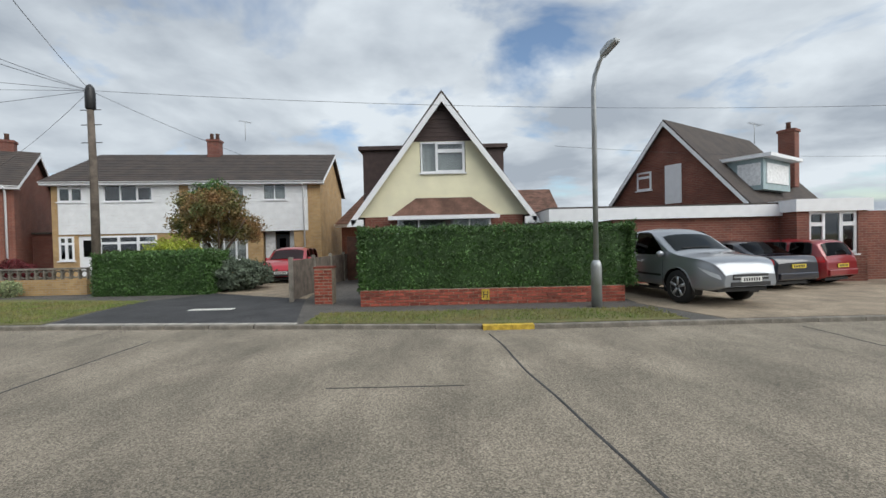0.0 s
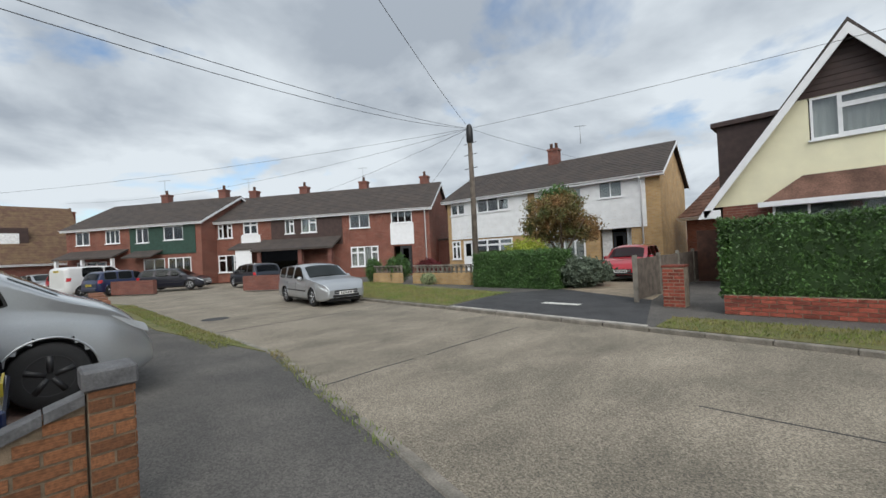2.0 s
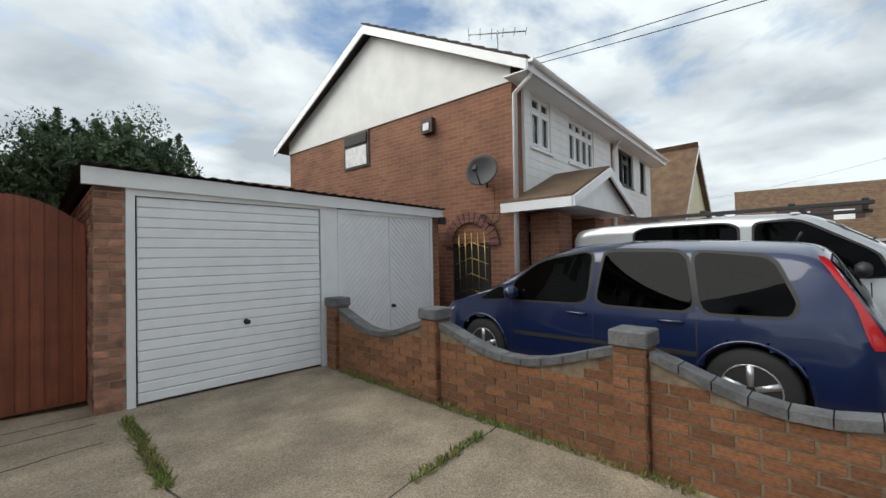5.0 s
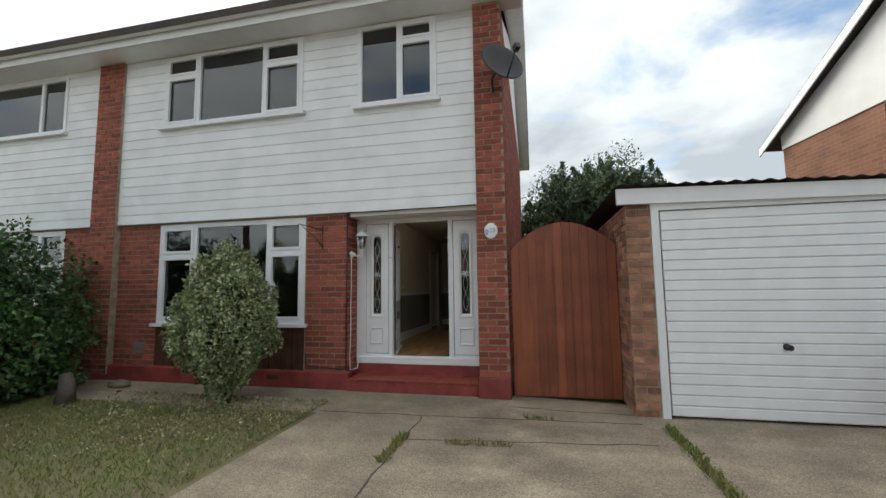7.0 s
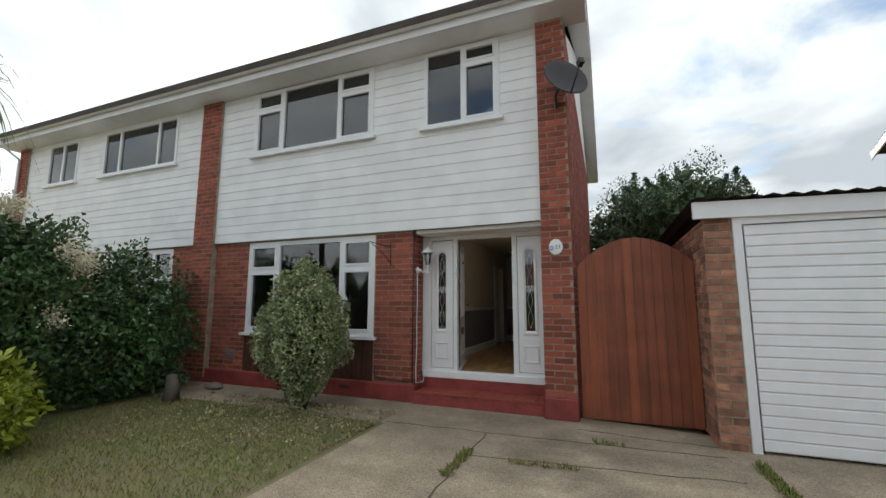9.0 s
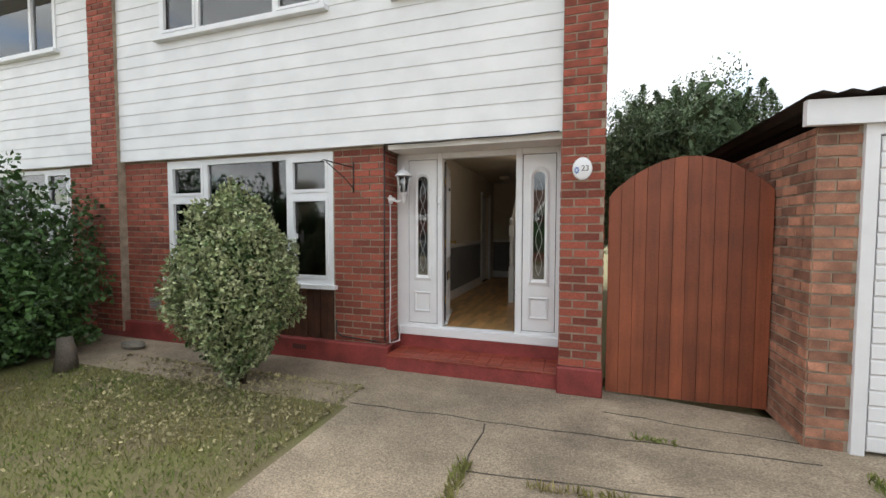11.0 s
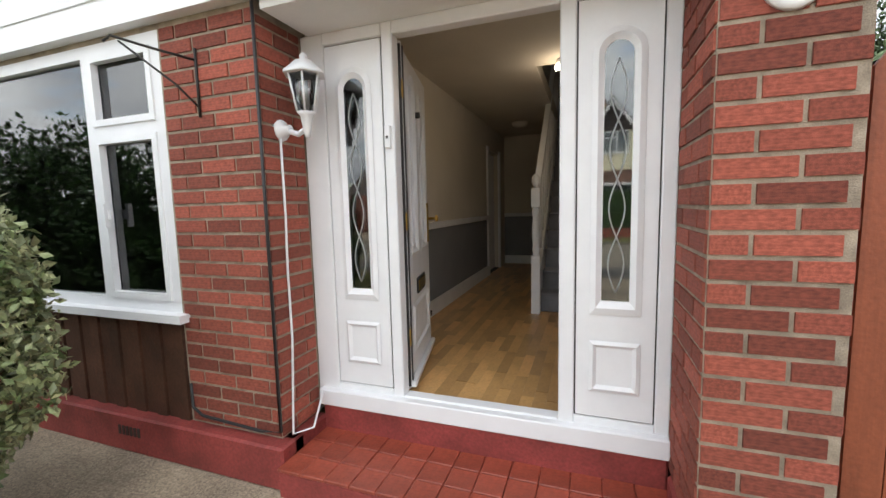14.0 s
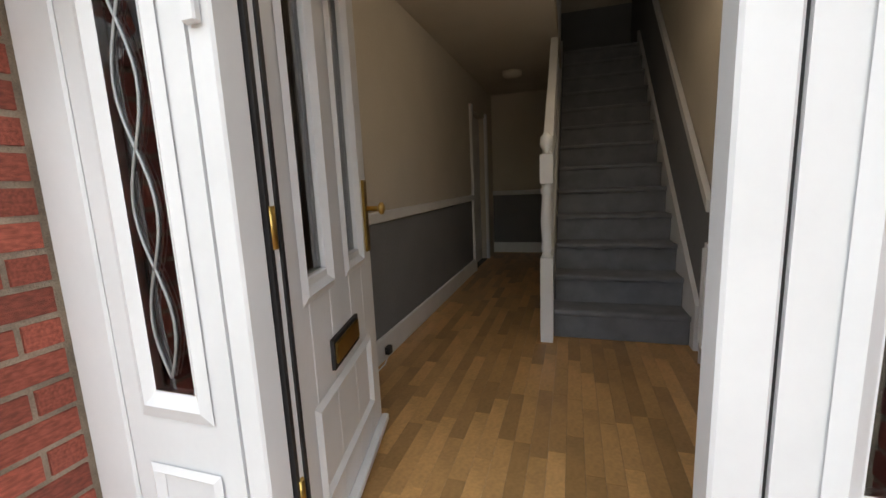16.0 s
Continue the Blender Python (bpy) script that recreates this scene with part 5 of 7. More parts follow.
# porch
por = thing("porch", pose(6.95, -1.55, 0, 0, 0, 5), "brick porch with a mossy tiled gabled roof", "porch")
for x in (0.45, 2.25):
    part("pier", boxes((x, x + 0.55, -0.8, -0.25, 0, 2.3)), W_ORANGE, por)
bm = B()
prism(bm, [(0.0, 2.45), (1.65, 3.1), (3.3, 2.45), (3.3, 2.36), (0, 2.36)], -1.2, 0.0)
part("roof_body", bm, WHITE, por, "white gable boarding")
bm = B()
prism(bm, [(-0.15, 2.42), (1.65, 3.14), (1.65, 3.22), (-0.15, 2.50)], -1.3, 0.0)
prism(bm, [(3.45, 2.42), (1.65, 3.14), (1.65, 3.22), (3.45, 2.50)], -1.3, 0.0)
part("roof", bm, ROOF_M, por, "mossy brown tiles")
bm = B()
prism(bm, [(-0.15, 2.30), (1.65, 3.02), (3.45, 2.30), (3.45, 2.46), (1.65, 3.18), (-0.15, 2.46)], -1.34, -1.3)
box(bm, -0.17, -0.14, -1.3, 0, 2.3, 2.46)
part("bargeboard", bm, WHITE, por)
aerial("aerial", pose(7.3, -1.2, 4.7, 0, 0, -50), 6, 1.1, "tv aerial on the eaves")
# chalet gable beyond
h3 = house_block(pose(27.5, -0.4, 0, 0, 0, 90), 8, 6, 2.5, 6.7, CREAM, "cream chalet house with steep brown tile roof", [], 0.3, ROOF_M)

# opposite: steep cream chalet
ch = thing("chalet_house", pose(3.55, -21.6, 0, 0, 0, 180), "steep-roofed cream chalet with brown dormers", "house")
W, AP, EV = 6.4, 6.95, 2.5
bm = B()
wall_holes(bm, 0.25, W - 0.25, 0, 2.55, 0, 0.25, [(1.5, 4.9, 0.9, 2.45)])
part("wall", bm, W_RED, ch)
bm = boxes((0.25, 0.5, 0.25, 9, 0, 2.55), (W - 0.5, W - 0.25, 0.25, 9, 0, 2.55), (0.5, W - 0.5, 8.75, 9, 0, 2.55))
part("side_wall", bm, W_RED, ch)
wz0, wz1 = 4.15, 5.3
slope = (AP - EV) / (W / 2)
half = lambda z: (AP - z) / slope
c = W / 2
bm = B()
for z0, z1, hole in ((2.55, wz0, False), (wz0, wz1, True), (wz1, 5.32, False)):
    if z1 - z0 < 0.001:
        continue
    if hole:
        prism(bm, [(c - half(z0), z0), (c - 0.85, z0), (c - 0.85, z1), (c - half(z1), z1)], -0.02, 0.2)
        prism(bm, [(c + half(z0), z0), (c + 0.85, z0), (c + 0.85, z1), (c + half(z1), z1)], -0.02, 0.2)
    else:
        prism(bm, [(c - half(z0), z0), (c + half(z0), z0), (c + half(z1), z1), (c - half(z1), z1)], -0.02, 0.2)
part("gable", bm, CREAM, ch, "cream rendered gable")
bm = B()
for k in range(11):
    z = 5.32 + k * 0.16
    if half(z + 0.15) > 0.02:
        prism(bm, [(c - half(z), z), (c + half(z), z), (c + half(z + 0.15), z + 0.15), (c - half(z + 0.15), z + 0.15)], -0.05 - 0.01 * (k % 2), 0.2)
part("gable_boarding", bm, BROWN_C, ch, "dark brown boarding in the apex")
for sg in (-1, 1):
    bm = B()
    prism(bm, [(c + sg * (W / 2 + 0.15), EV - 0.22), (c, AP), (c, AP + 0.16), (c + sg * (W / 2 + 0.2), EV - 0.08)], -0.35, 9.2)
    part("roof", bm, ROOF, ch)
    bm = B()
    prism(bm, [(c + sg * (W / 2 + 0.15), EV - 0.3), (c, AP - 0.28), (c, AP + 0.02), (c + sg * (W / 2 + 0.2), EV - 0.06)], -0.4, -0.35)
    prism(bm, [(c + sg * (W / 2 + 0.35), EV - 0.3), (c + sg * (W / 2 - 0.25), EV - 0.3), (c + sg * (W / 2 - 0.25), EV - 0.05), (c + sg * (W / 2 + 0.2), EV - 0.05)], -0.4, -0.3)
    part("bargeboard", bm, WHITE, ch)
    xa, xb = (c - 3.2, c - 0.6) if sg < 0 else (c + 0.6, c + 2.45)
    d = part("dormer", boxes((min(xa, xb), max(xa, xb), 1.2, 7.5, 3.0, 5.3)), BROWN_C, ch, "brown boarded flat-roofed dormer")
    part("dormer_roof", boxes((min(xa, xb) - 0.15, max(xa, xb) + 0.15, 1.05, 7.7, 5.3, 5.45)), BROWN_C, d)
window(ch, c - 0.82, c + 0.82, wz0, wz1, -0.03, [(0.6, 0), (1.1, 0.3)], back=CURTAIN)
window(ch, 1.5, 4.9, 1.2, 2.45, -0.4, [(1, 0), (2.4, 0), (1, 0)], back=CURTAIN)
bm = B()
v = [bm.verts.new(p) for p in ((1.25, -0.6, 2.5), (5.15, -0.6, 2.5), (5.15, 0, 2.5), (1.25, 0, 2.5), (2.2, 0, 3.25), (4.2, 0, 3.25))]
for f in ((0, 1, 5, 4), (1, 2, 5), (3, 0, 4), (0, 3, 2, 1), (2, 3, 4, 5)):
    bm.faces.new([v[i] for i in f])
part("bay_roof", bm, ROOF_R, ch, "red brown tiled bay roof")
part("bay_fascia", boxes((1.2, 5.2, -0.66, -0.58, 2.4, 2.54)), WHITE, ch)
part("bay_wall", boxes((1.5, 4.9, -0.4, 0, 0, 1.2)), W_RED, ch)
chimney(ch, c + 0.35, 3.0, 6.0, 7.3, W_BUFF)

# opposite: white boarded semi
SE = [(0.35, 1.6, 4.12, 5.2), (2.6, 5.1, 4.12, 5.25), (7.3, 9.85, 4.12, 5.25), (10.8, 12.05, 4.12, 5.25), (0.3, 1.05, 1.0, 2.3), (0.95 + 0.3, 2.1, 0.1, 2.3), (7.4, 9.9, 0.8, 2.3), (10.7, 12.4, 0.1, 2.4), (2.3, 5.2, 1.0, 2.3)]
sm = house_block(pose(21.1, -28.0, 0, 0, 0, 186), 13.9, 8.5, 5.3, 7.45, W_BUFF, "pair of white boarded semis with buff brick piers", SE, 0.4)
for a, b in ((0.35, 6.4), (6.9, 13.2)):
    for k in range(18):
        z = 2.4 + k * 0.165
        bm = B()
        wall_holes(bm, a, b, z, min(z + 0.16, 5.29), -0.06, -0.002, SE[:4])
        part("board", bm, CLAD, sm, "white weatherboard")
window(sm, *SE[0], -0.05, [T, T], back=CURTAIN)
window(sm, *SE[1], -0.05, [P, P, T], back=CURTAIN)
window(sm, *SE[2], -0.05, [T, P, T, T], back=CURTAIN)
window(sm, *SE[3], -0.05, [P, P], back=CURTAIN)
window(sm, *SE[4], -0.02, [T, T], back=CURTAIN)
door_panel(sm, 1.25, 0.1, 0.85, 2.2, 0.05, WHITE)
window(sm, *SE[6], -0.02, [T, P, P, T], back=CURTAIN)
window(sm, *SE[8], -0.02, [T, T, T], back=CURTAIN)
door_panel(sm, 11.3, 0.1, 0.7, 2.1, 0.5, BLACK)
part("door_side", boxes((10.7, 11.25, 0.5, 0.55, 0.1, 2.4), (12.05, 12.4, 0.5, 0.55, 0.1, 2.4)), CURTAIN, sm)
chimney(sm, 6.7, 3.9, 6.8, 8.4, W_BROWN, 2)
bm = B()
tube(bm, [(13.0, -0.5, 5.0), (13.0, -0.1, 4.7), (13.0, -0.08, 0.1)], 0.045)
part("downpipe", bm, WHITE, sm)
aerial("aerial", pose(12.6, -32, 8.2, 0, 0, 40), 8, 0.7, "tv aerial on the semi chimney")

# opposite: red brick chalet bungalow, gable to the road
bu = thing("bungalow", pose(-9.1, -29.3, 0, 0, 0, 122), "red brick chalet bungalow with a slate-blue dormer", "house")
bm = B()
w = 6.5
prism(bm, [(0, 0), (w, 0), (w, 3.1), (w / 2 - 0.1, 7.2), (0, 3.1)], 0, 0.25)
part("gable", bm, W_RED, bu)
part("side_wall", boxes((0, 0.25, 0.25, 9, 0, 2.6), (w - 0.25, w, 0.25, 9, 0, 2.6), (0.25, w - 0.25, 8.75, 9, 0, 2.6)), W_RED, bu)
for sg, xe, xr in ((-1, -0.35, w / 2 - 0.1), (1, w + 1.0, w / 2 - 0.1)):
    ze = 2.75 if sg < 0 else 1.95
    bm = B()
    prism(bm, [(xe, ze), (xr, 7.2), (xr, 7.34), (xe, ze + 0.14)], -0.3, 9.2)
    part("roof", bm, ROOF, bu)
    bm = B()
    prism(bm, [(xe, ze - 0.15), (xr, 7.02), (xr, 7.24), (xe, ze + 0.06)], -0.34, -0.3)
    part("bargeboard", bm, WHITE, bu)
window(bu, 1.55, 2.35, 4.0, 4.95, -0.02, [T], back=CURTAIN)
part("high_door", boxes((3.05, 3.85, -0.03, 0.02, 3.2, 5.1)), WHITE, bu, "pale upper door")
dm = part("dormer", boxes((w - 1.9, w + 0.1, 1.5, 4.5, 3.6, 5.0)), GREEN_T, bu, "slate-blue dormer")
dm.data.materials[0] = mat("pale blue boarding", (0.33, 0.42, 0.44), 0.7, vary=0.1)
part("dormer_roof", boxes((w - 2.4, w + 0.5, 1.2, 4.8, 5.0, 5.15)), WHITE, dm)
part("dormer_pane", boxes((w + 0.1, w + 0.14, 1.8, 4.2, 3.9, 4.8), (w - 0.9, w, 1.46, 1.5, 3.8, 4.8)), CURTAIN, dm)
chimney(bu, w - 0.6, 6.5, 4.0, 7.0, W_RED, 1)
flatg = thing("flat_roof_garage", pose(-3.2, -20.2, 0, 0, 0, 180), "flat-roofed brick garage with white fascia", "garage")
part("wall", boxes((2.2, 7.9, 0.1, 5, 0, 2.2), (0.2, 2.2, 2.5, 5, 0, 2.2)), W_RED, flatg)
part("fascia", boxes((0, 8.0, -0.05, 0.0, 2.2, 2.6), (0, 0.05, 0, 5, 2.2, 2.6)), WHITE, flatg)
part("roof", boxes((0.05, 8, 0.0, 5.2, 2.45, 2.66)), ROOF, flatg)
bay = part("bay", boxes((7.9, 8.3, -0.6, 3, 0, 2.6), (9.9, 10.2, -0.6, 3, 0, 2.6), (8.3, 9.9, -0.6, 3, 0, 0.9)), W_RED, flatg)
part("bay_head", boxes((7.8, 10.3, -0.7, 3, 2.3, 2.7)), WHITE, flatg)
window(flatg, 8.3, 9.9, 0.9, 2.3, -0.55, [T, P, T], back=CURTAIN)
window(flatg, 11.5, 14.5, 0.9, 2.1, -0.3, [T, T, T, T], back=CURTAIN)
part("front_wall", boxes((10.2, 16, -0.2, 0.1, 0, 2.3)), W_RED, flatg)
aerial("aerial", pose(-18.0, -30.4, 6.9, 0, 0, 30), 9, 1.4, "tv aerial above the bungalow chimney")
h9 = house_block(pose(-19, -36, 0, 0, 0, 205), 12, 9, 2.6, 6.2, W_RED, "brown tiled bungalow beyond the forecourt", [], 0.4)

# terrace across the bend
TH = 213
def tpos(x, y, z=0):
    return pose(37.4, -17.2, 0, 0, 0, TH) @ Matrix.Translation((x, y, z))


TW = [(0.6, 1.9, 3.55, 4.75), (2.9, 4.2, 3.75, 4.8), (0.5, 3.4, 0.8, 2.2), (8.0, 9.3, 3.6, 4.7), (6.6, 7.4, 3.6, 4.7), (12.0, 13.6, 3.7, 4.8), (15.3, 16.9, 3.9, 4.8), (12.0, 14.2, 0.8, 2.3), (15.4, 16.8, 0.1, 2.2)]
# window shares run from the far end of the block to the near end
te = house_block(tpos(0, 0), 18.2, 8, 5.0, 7.2, W_RED, "terrace of red brick houses under one brown roof", TW, 0.3)
for q, l in zip(TW[:8], ([T, P, T], [T, T], [T, P, T, P], [P, T], [P, T], [P, P], [P, P, P], [T, T, P, T])):
    window(te, *q, -0.02, l, back=CURTAIN if q[3] < 3 else None)
door_panel(te, 15.9, 0.1, 0.85, 2.1, 0.05, BLACK)
for q in ((15.2, 17.0, -0.04, -0.002, 2.3, 3.85), (2.7, 4.4, -0.04, -0.002, 2.6, 3.7)):
    part("white_panel", boxes(q), WHITE, te, "white boarded panel")
bm = B()
wall_holes(bm, 5.4, 11.4, 2.6, 4.98, -0.05, -0.002, TW)
part("dark_boarding", bm, BROWN_C, te, "dark brown boarding")
bm = B()
prism(bm, [(-1.6, 2.3), (0, 3.1), (0, 3.25), (-1.6, 2.45)], 4.6, 11.3, "x")
part("porch_roof", bm, ROOF, te)
part("porch_post", boxes((5.0, 5.3, -1.4, -1.1, 0, 2.3), (8.4, 8.7, -1.4, -1.1, 0, 2.3), (10.8, 11.1, -1.4, -1.1, 0, 2.3)), W_BROWN, te)
part("porch_glazing", boxes((5.3, 8.4, -1.3, -1.25, 0.6, 2.3)), GLASS_B, te)
bm = B()
prism(bm, [(-1.3, 2.5), (0, 3.0), (0, 3.1), (-1.3, 2.6)], 2.4, 5.0, "x")
part("white_porch", boxes((3.0, 4.4, -1.2, -1.15, 0, 2.5)), WHITE, te, "white porch door with oval pane")
part("white_porch_roof", bm, ROOF, te)
for x in (1.0, 6.0, 11.6, 17.0):
    chimney(te, x, 4.3, 6.7, 8.0, W_BROWN)
bm = B()
tube(bm, [(17.9, -0.4, 4.8), (17.9, -0.08, 4.6), (17.9, -0.08, 0)], 0.05, 6)
part("downpipe", bm, WHITE, te)
TW2 = [(1.0, 2.4, 3.6, 4.7), (4.0, 5.4, 3.6, 4.7), (7.0, 8.2, 3.5, 4.7), (9.6, 11.4, 3.6, 4.7), (1.0, 4, 0.8, 2.2), (7.6, 9.6, 0.8, 2.2), (9.9, 12, 0.8, 2.2)]
t2 = house_block(tpos(-12.6, -1.6), 13.0, 9, 5.0, 7.3, W_RED, "brick and green tile-hung end of the terrace", TW2, 0.3)
for q, l in zip(TW2, ([P, P], [P, P, P], [P, P], [P, P], [T, T, T], [P, P], [P, P, P])):
    window(t2, *q, -0.02, l, back=CURTAIN if q[3] < 3 else None)
bm = B()
wall_holes(bm, 6.4, 12.5, 2.5, 4.98, -0.05, -0.002, TW2)
part("green_tiling", bm, GREEN_T, t2, "dark green hung tiles")
bm = B()
prism(bm, [(-1.4, 2.4), (0, 3.0), (0, 3.12), (-1.4, 2.52)], 0.3, 6.2, "x")
prism(bm, [(-1.2, 2.3), (0, 2.8), (0, 2.9), (-1.2, 2.4)], 6.8, 9.5, "x")
part("porch_roof", bm, ROOF, t2)
part("porch_post", boxes((0.4, 0.6, -1.3, -1.1, 0, 2.4), (3.0, 3.2, -1.3, -1.1, 0, 2.4), (5.9, 6.1, -1.3, -1.1, 0, 2.4)), WHITE, t2)
for x in (5.5, 11.5):
    chimney(t2, x, 4.6, 6.9, 8.1, W_BROWN)
aerial("aerial", tpos(-7, 2.7, 8.2), 8, 1.2, "tv aerial on the terrace")
aerial("aerial", tpos(0.5, 4.2, 8.0), 8, 1.2, "tv aerial on the terrace")
aerial("aerial", tpos(11.6, 4.2, 8.0), 6, 0.8, "tv aerial on the terrace")
lk = thing("link_garage", pose(22.3, -29.5, 0, 0, 0, 180), "low brown brick link garage with a white window strip", "garage")
part("wall", boxes((-2, 4, 0, 5, 0, 2.5)), W_BROWN, lk)
part("window", boxes((0.2, 3.0, -0.03, 0.0, 1.7, 2.1)), WHITE, lk)
part("roof", boxes((-2.1, 4.1, -0.1, 5, 2.5, 2.62)), ROOF, lk)
# far chalet bungalow at the end of the road
fb = house_block(pose(50, 1.8, 0, 0, 0, -80), 12.5, 9, 2.7, 7.6, W_BROWN, "far brown-roofed chalet bungalow with a wide dormer", [], 0.4, ROOF_M)
d = part("dormer", boxes((3.0, 9.0, 1.3, 4.5, 3.4, 5.6)), BROWN_C, fb, "brown dormer")
for x in (4.0, 7.0):
    part("dormer_pane", boxes((x, x + 1.4, 1.26, 1.3, 3.9, 5.1)), CURTAIN, d)
chimney(fb, 12.8, 5, 5.5, 7.6, W_RED)
hb2 = house_block(pose(8.0, 14, 0, 0, 0, 0), 9, 8, 3.2, 5.9, W_RED, "tile-roofed house beyond the gardens", [], 0.3, ROOF_M)
hb3 = house_block(pose(-1.8, -42, 0, 0, 0, 180), 8, 8, 3.4, 6.2, W_RED, "red-roofed house behind the opposite gardens", [], 0.3, ROOF_R)
hb4 = house_block(pose(7.0, -33, 0, 0, 0, 150), 6, 7, 3.0, 5.6, W_RED, "red brick outhouse behind the chalet", [], 0.3, ROOF_R)

# ---- vehicles ----
TYRE = mat("tyre rubber", (0.018, 0.018, 0.019), 0.8, vary=0.2)
ALLOY = mat("silver alloy", (0.55, 0.56, 0.58), 0.35, 0.8, vary=0.05)
LAMP_R = mat("red lamp lens", (0.45, 0.015, 0.02), 0.15, vary=0.05, coat=0.5)
LAMP_W = mat("clear lamp lens", (0.62, 0.65, 0.68), 0.12, vary=0.05, coat=0.8)
PLATE_Y = mat("yellow number plate", (0.65, 0.5, 0.05), 0.5, vary=0.05)
PLATE_W = mat("white number plate", (0.7, 0.7, 0.68), 0.5, vary=0.05)
SEAT = mat("dark car interior", (0.03, 0.03, 0.033), 0.9, vary=0.1)


def paint(name, c, metal=0.3):
    return mat(name, c, 0.32, metal, vary=0.04, scale=1.5, coat=1.0)


# shape rows: length share from the tail, belt height, top height, top half width share, what fills the stretch to the next row
HATCH = [(0.0, 0.46, 0.50, 0.85, "b"), (0.012, 0.58, 0.62, 0.80, "r"), (0.07, 0.62, 0.95, 0.74, "b"), (0.10, 0.62, 0.97, 0.75, "s"), (0.27, 0.61, 0.99, 0.76, "p"), (0.29, 0.61, 1.0, 0.76, "s"), (0.49, 0.60, 0.99, 0.76, "p"), (0.51, 0.60, 0.985, 0.76, "s"), (0.60, 0.60, 0.94, 0.75, "w"), (0.78, 0.59, 0.64, 0.80, "b"), (0.90, 0.53, 0.57, 0.76, "b"), (0.975, 0.44, 0.48, 0.68, "b"), (1.0, 0.32, 0.36, 0.6, "b")]
MPV = [(0.0, 0.36, 0.42, 0, "b"), (0.012, 0.46, 0.54, 0, "b"), (0.03, 0.55, 0.64, 0, "r"), (0.085, 0.62, 0.935, 0, "b"), (0.13, 0.61, 0.96, 0, "b"), (0.27, 0.60, 0.985, 0, "b"), (0.43, 0.59, 1.0, 0, "b"), (0.55, 0.58, 0.985, 0, "b"), (0.62, 0.57, 0.94, 0, "w"), (0.71, 0.565, 0.81, 0, "w"), (0.81, 0.56, 0.665, 0, "b"),
       (0.86, 0.54, 0.605, 0, "b"), (0.93, 0.49, 0.545, 0, "b"), (0.97, 0.42, 0.48, 0, "b"), (0.99, 0.35, 0.40, 0, "b"), (1.0, 0.28, 0.33, 0, "b")]
MPV_WINDOWS = [[(0.263, 0.586), (0.279, 0.915), (0.157, 0.875), (0.124, 0.66), (0.132, 0.592)], [(0.47, 0.594), (0.456, 0.932), (0.293, 0.917), (0.275, 0.588)],
               [(0.702, 0.585), (0.697, 0.72), (0.622, 0.87), (0.486, 0.932), (0.49, 0.595)], [(0.812, 0.572), (0.735, 0.69), (0.722, 0.585)]]
MPV_TAIL = [(0.098, 0.885), (0.084, 0.875), (0.022, 0.52), (0.024, 0.47), (0.038, 0.47), (0.056, 0.67)]
VAN_WINDOWS = [[(0.21, 0.62), (0.21, 0.93), (0.465, 0.93), (0.465, 0.62)], [(0.50, 0.62), (0.50, 0.92), (0.585, 0.925), (0.71, 0.73), (0.73, 0.60), (0.58, 0.60)]]
SUV_WINDOWS = [[(0.325, 0.645), (0.345, 0.915), (0.47, 0.94), (0.475, 0.635)], [(0.485, 0.635), (0.485, 0.94), (0.585, 0.925), (0.66, 0.75), (0.70, 0.635)]]
ESTATE = [(0.0, 0.5, 0.54, 0.86, "b"), (0.012, 0.62, 0.66, 0.82, "r"), (0.06, 0.64, 0.94, 0.72, "b"), (0.08, 0.64, 0.96, 0.72, "s"), (0.22, 0.63, 0.98, 0.73, "p"), (0.24, 0.63, 0.985, 0.73, "s"), (0.40, 0.62, 1.0, 0.73, "p"), (0.42, 0.62, 1.0, 0.73, "s"), (0.54, 0.61, 0.97, 0.73, "w"), (0.71, 0.60, 0.66, 0.80, "b"), (0.88, 0.55, 0.60, 0.76, "b"), (0.975, 0.47, 0.52, 0.68, "b"), (1.0, 0.34, 0.38, 0.6, "b")]
SALOON = [(0.0, 0.5, 0.55, 0.8, "b"), (0.02, 0.64, 0.68, 0.78, "b"), (0.14, 0.65, 0.70, 0.78, "r"), (0.28, 0.64, 0.96, 0.68, "s"), (0.44, 0.63, 1.0, 0.7, "p"), (0.46, 0.63, 1.0, 0.7, "s"), (0.58, 0.62, 0.96, 0.7, "w"), (0.73, 0.61, 0.66, 0.78, "b"), (0.9, 0.55, 0.60, 0.74, "b"), (0.98, 0.46, 0.5, 0.66, "b"), (1.0, 0.34, 0.38, 0.6, "b")]
SUV = [(0.0, 0.42, 0.48, 0, "b"), (0.01, 0.58, 0.63, 0, "b"), (0.27, 0.61, 0.66, 0, "r"), (0.31, 0.62, 0.93, 0, "b"), (0.36, 0.62, 0.97, 0, "b"), (0.5, 0.62, 1.0, 0, "b"), (0.58, 0.62, 0.985, 0, "b"), (0.63, 0.61, 0.93, 0, "w"), (0.755, 0.61, 0.69, 0, "b"), (0.80, 0.59, 0.655, 0, "b"), (0.92, 0.56, 0.615, 0, "b"), (0.975, 0.50, 0.56, 0, "b"), (0.99, 0.44, 0.50, 0, "b"), (1.0, 0.36, 0.42, 0, "b")]
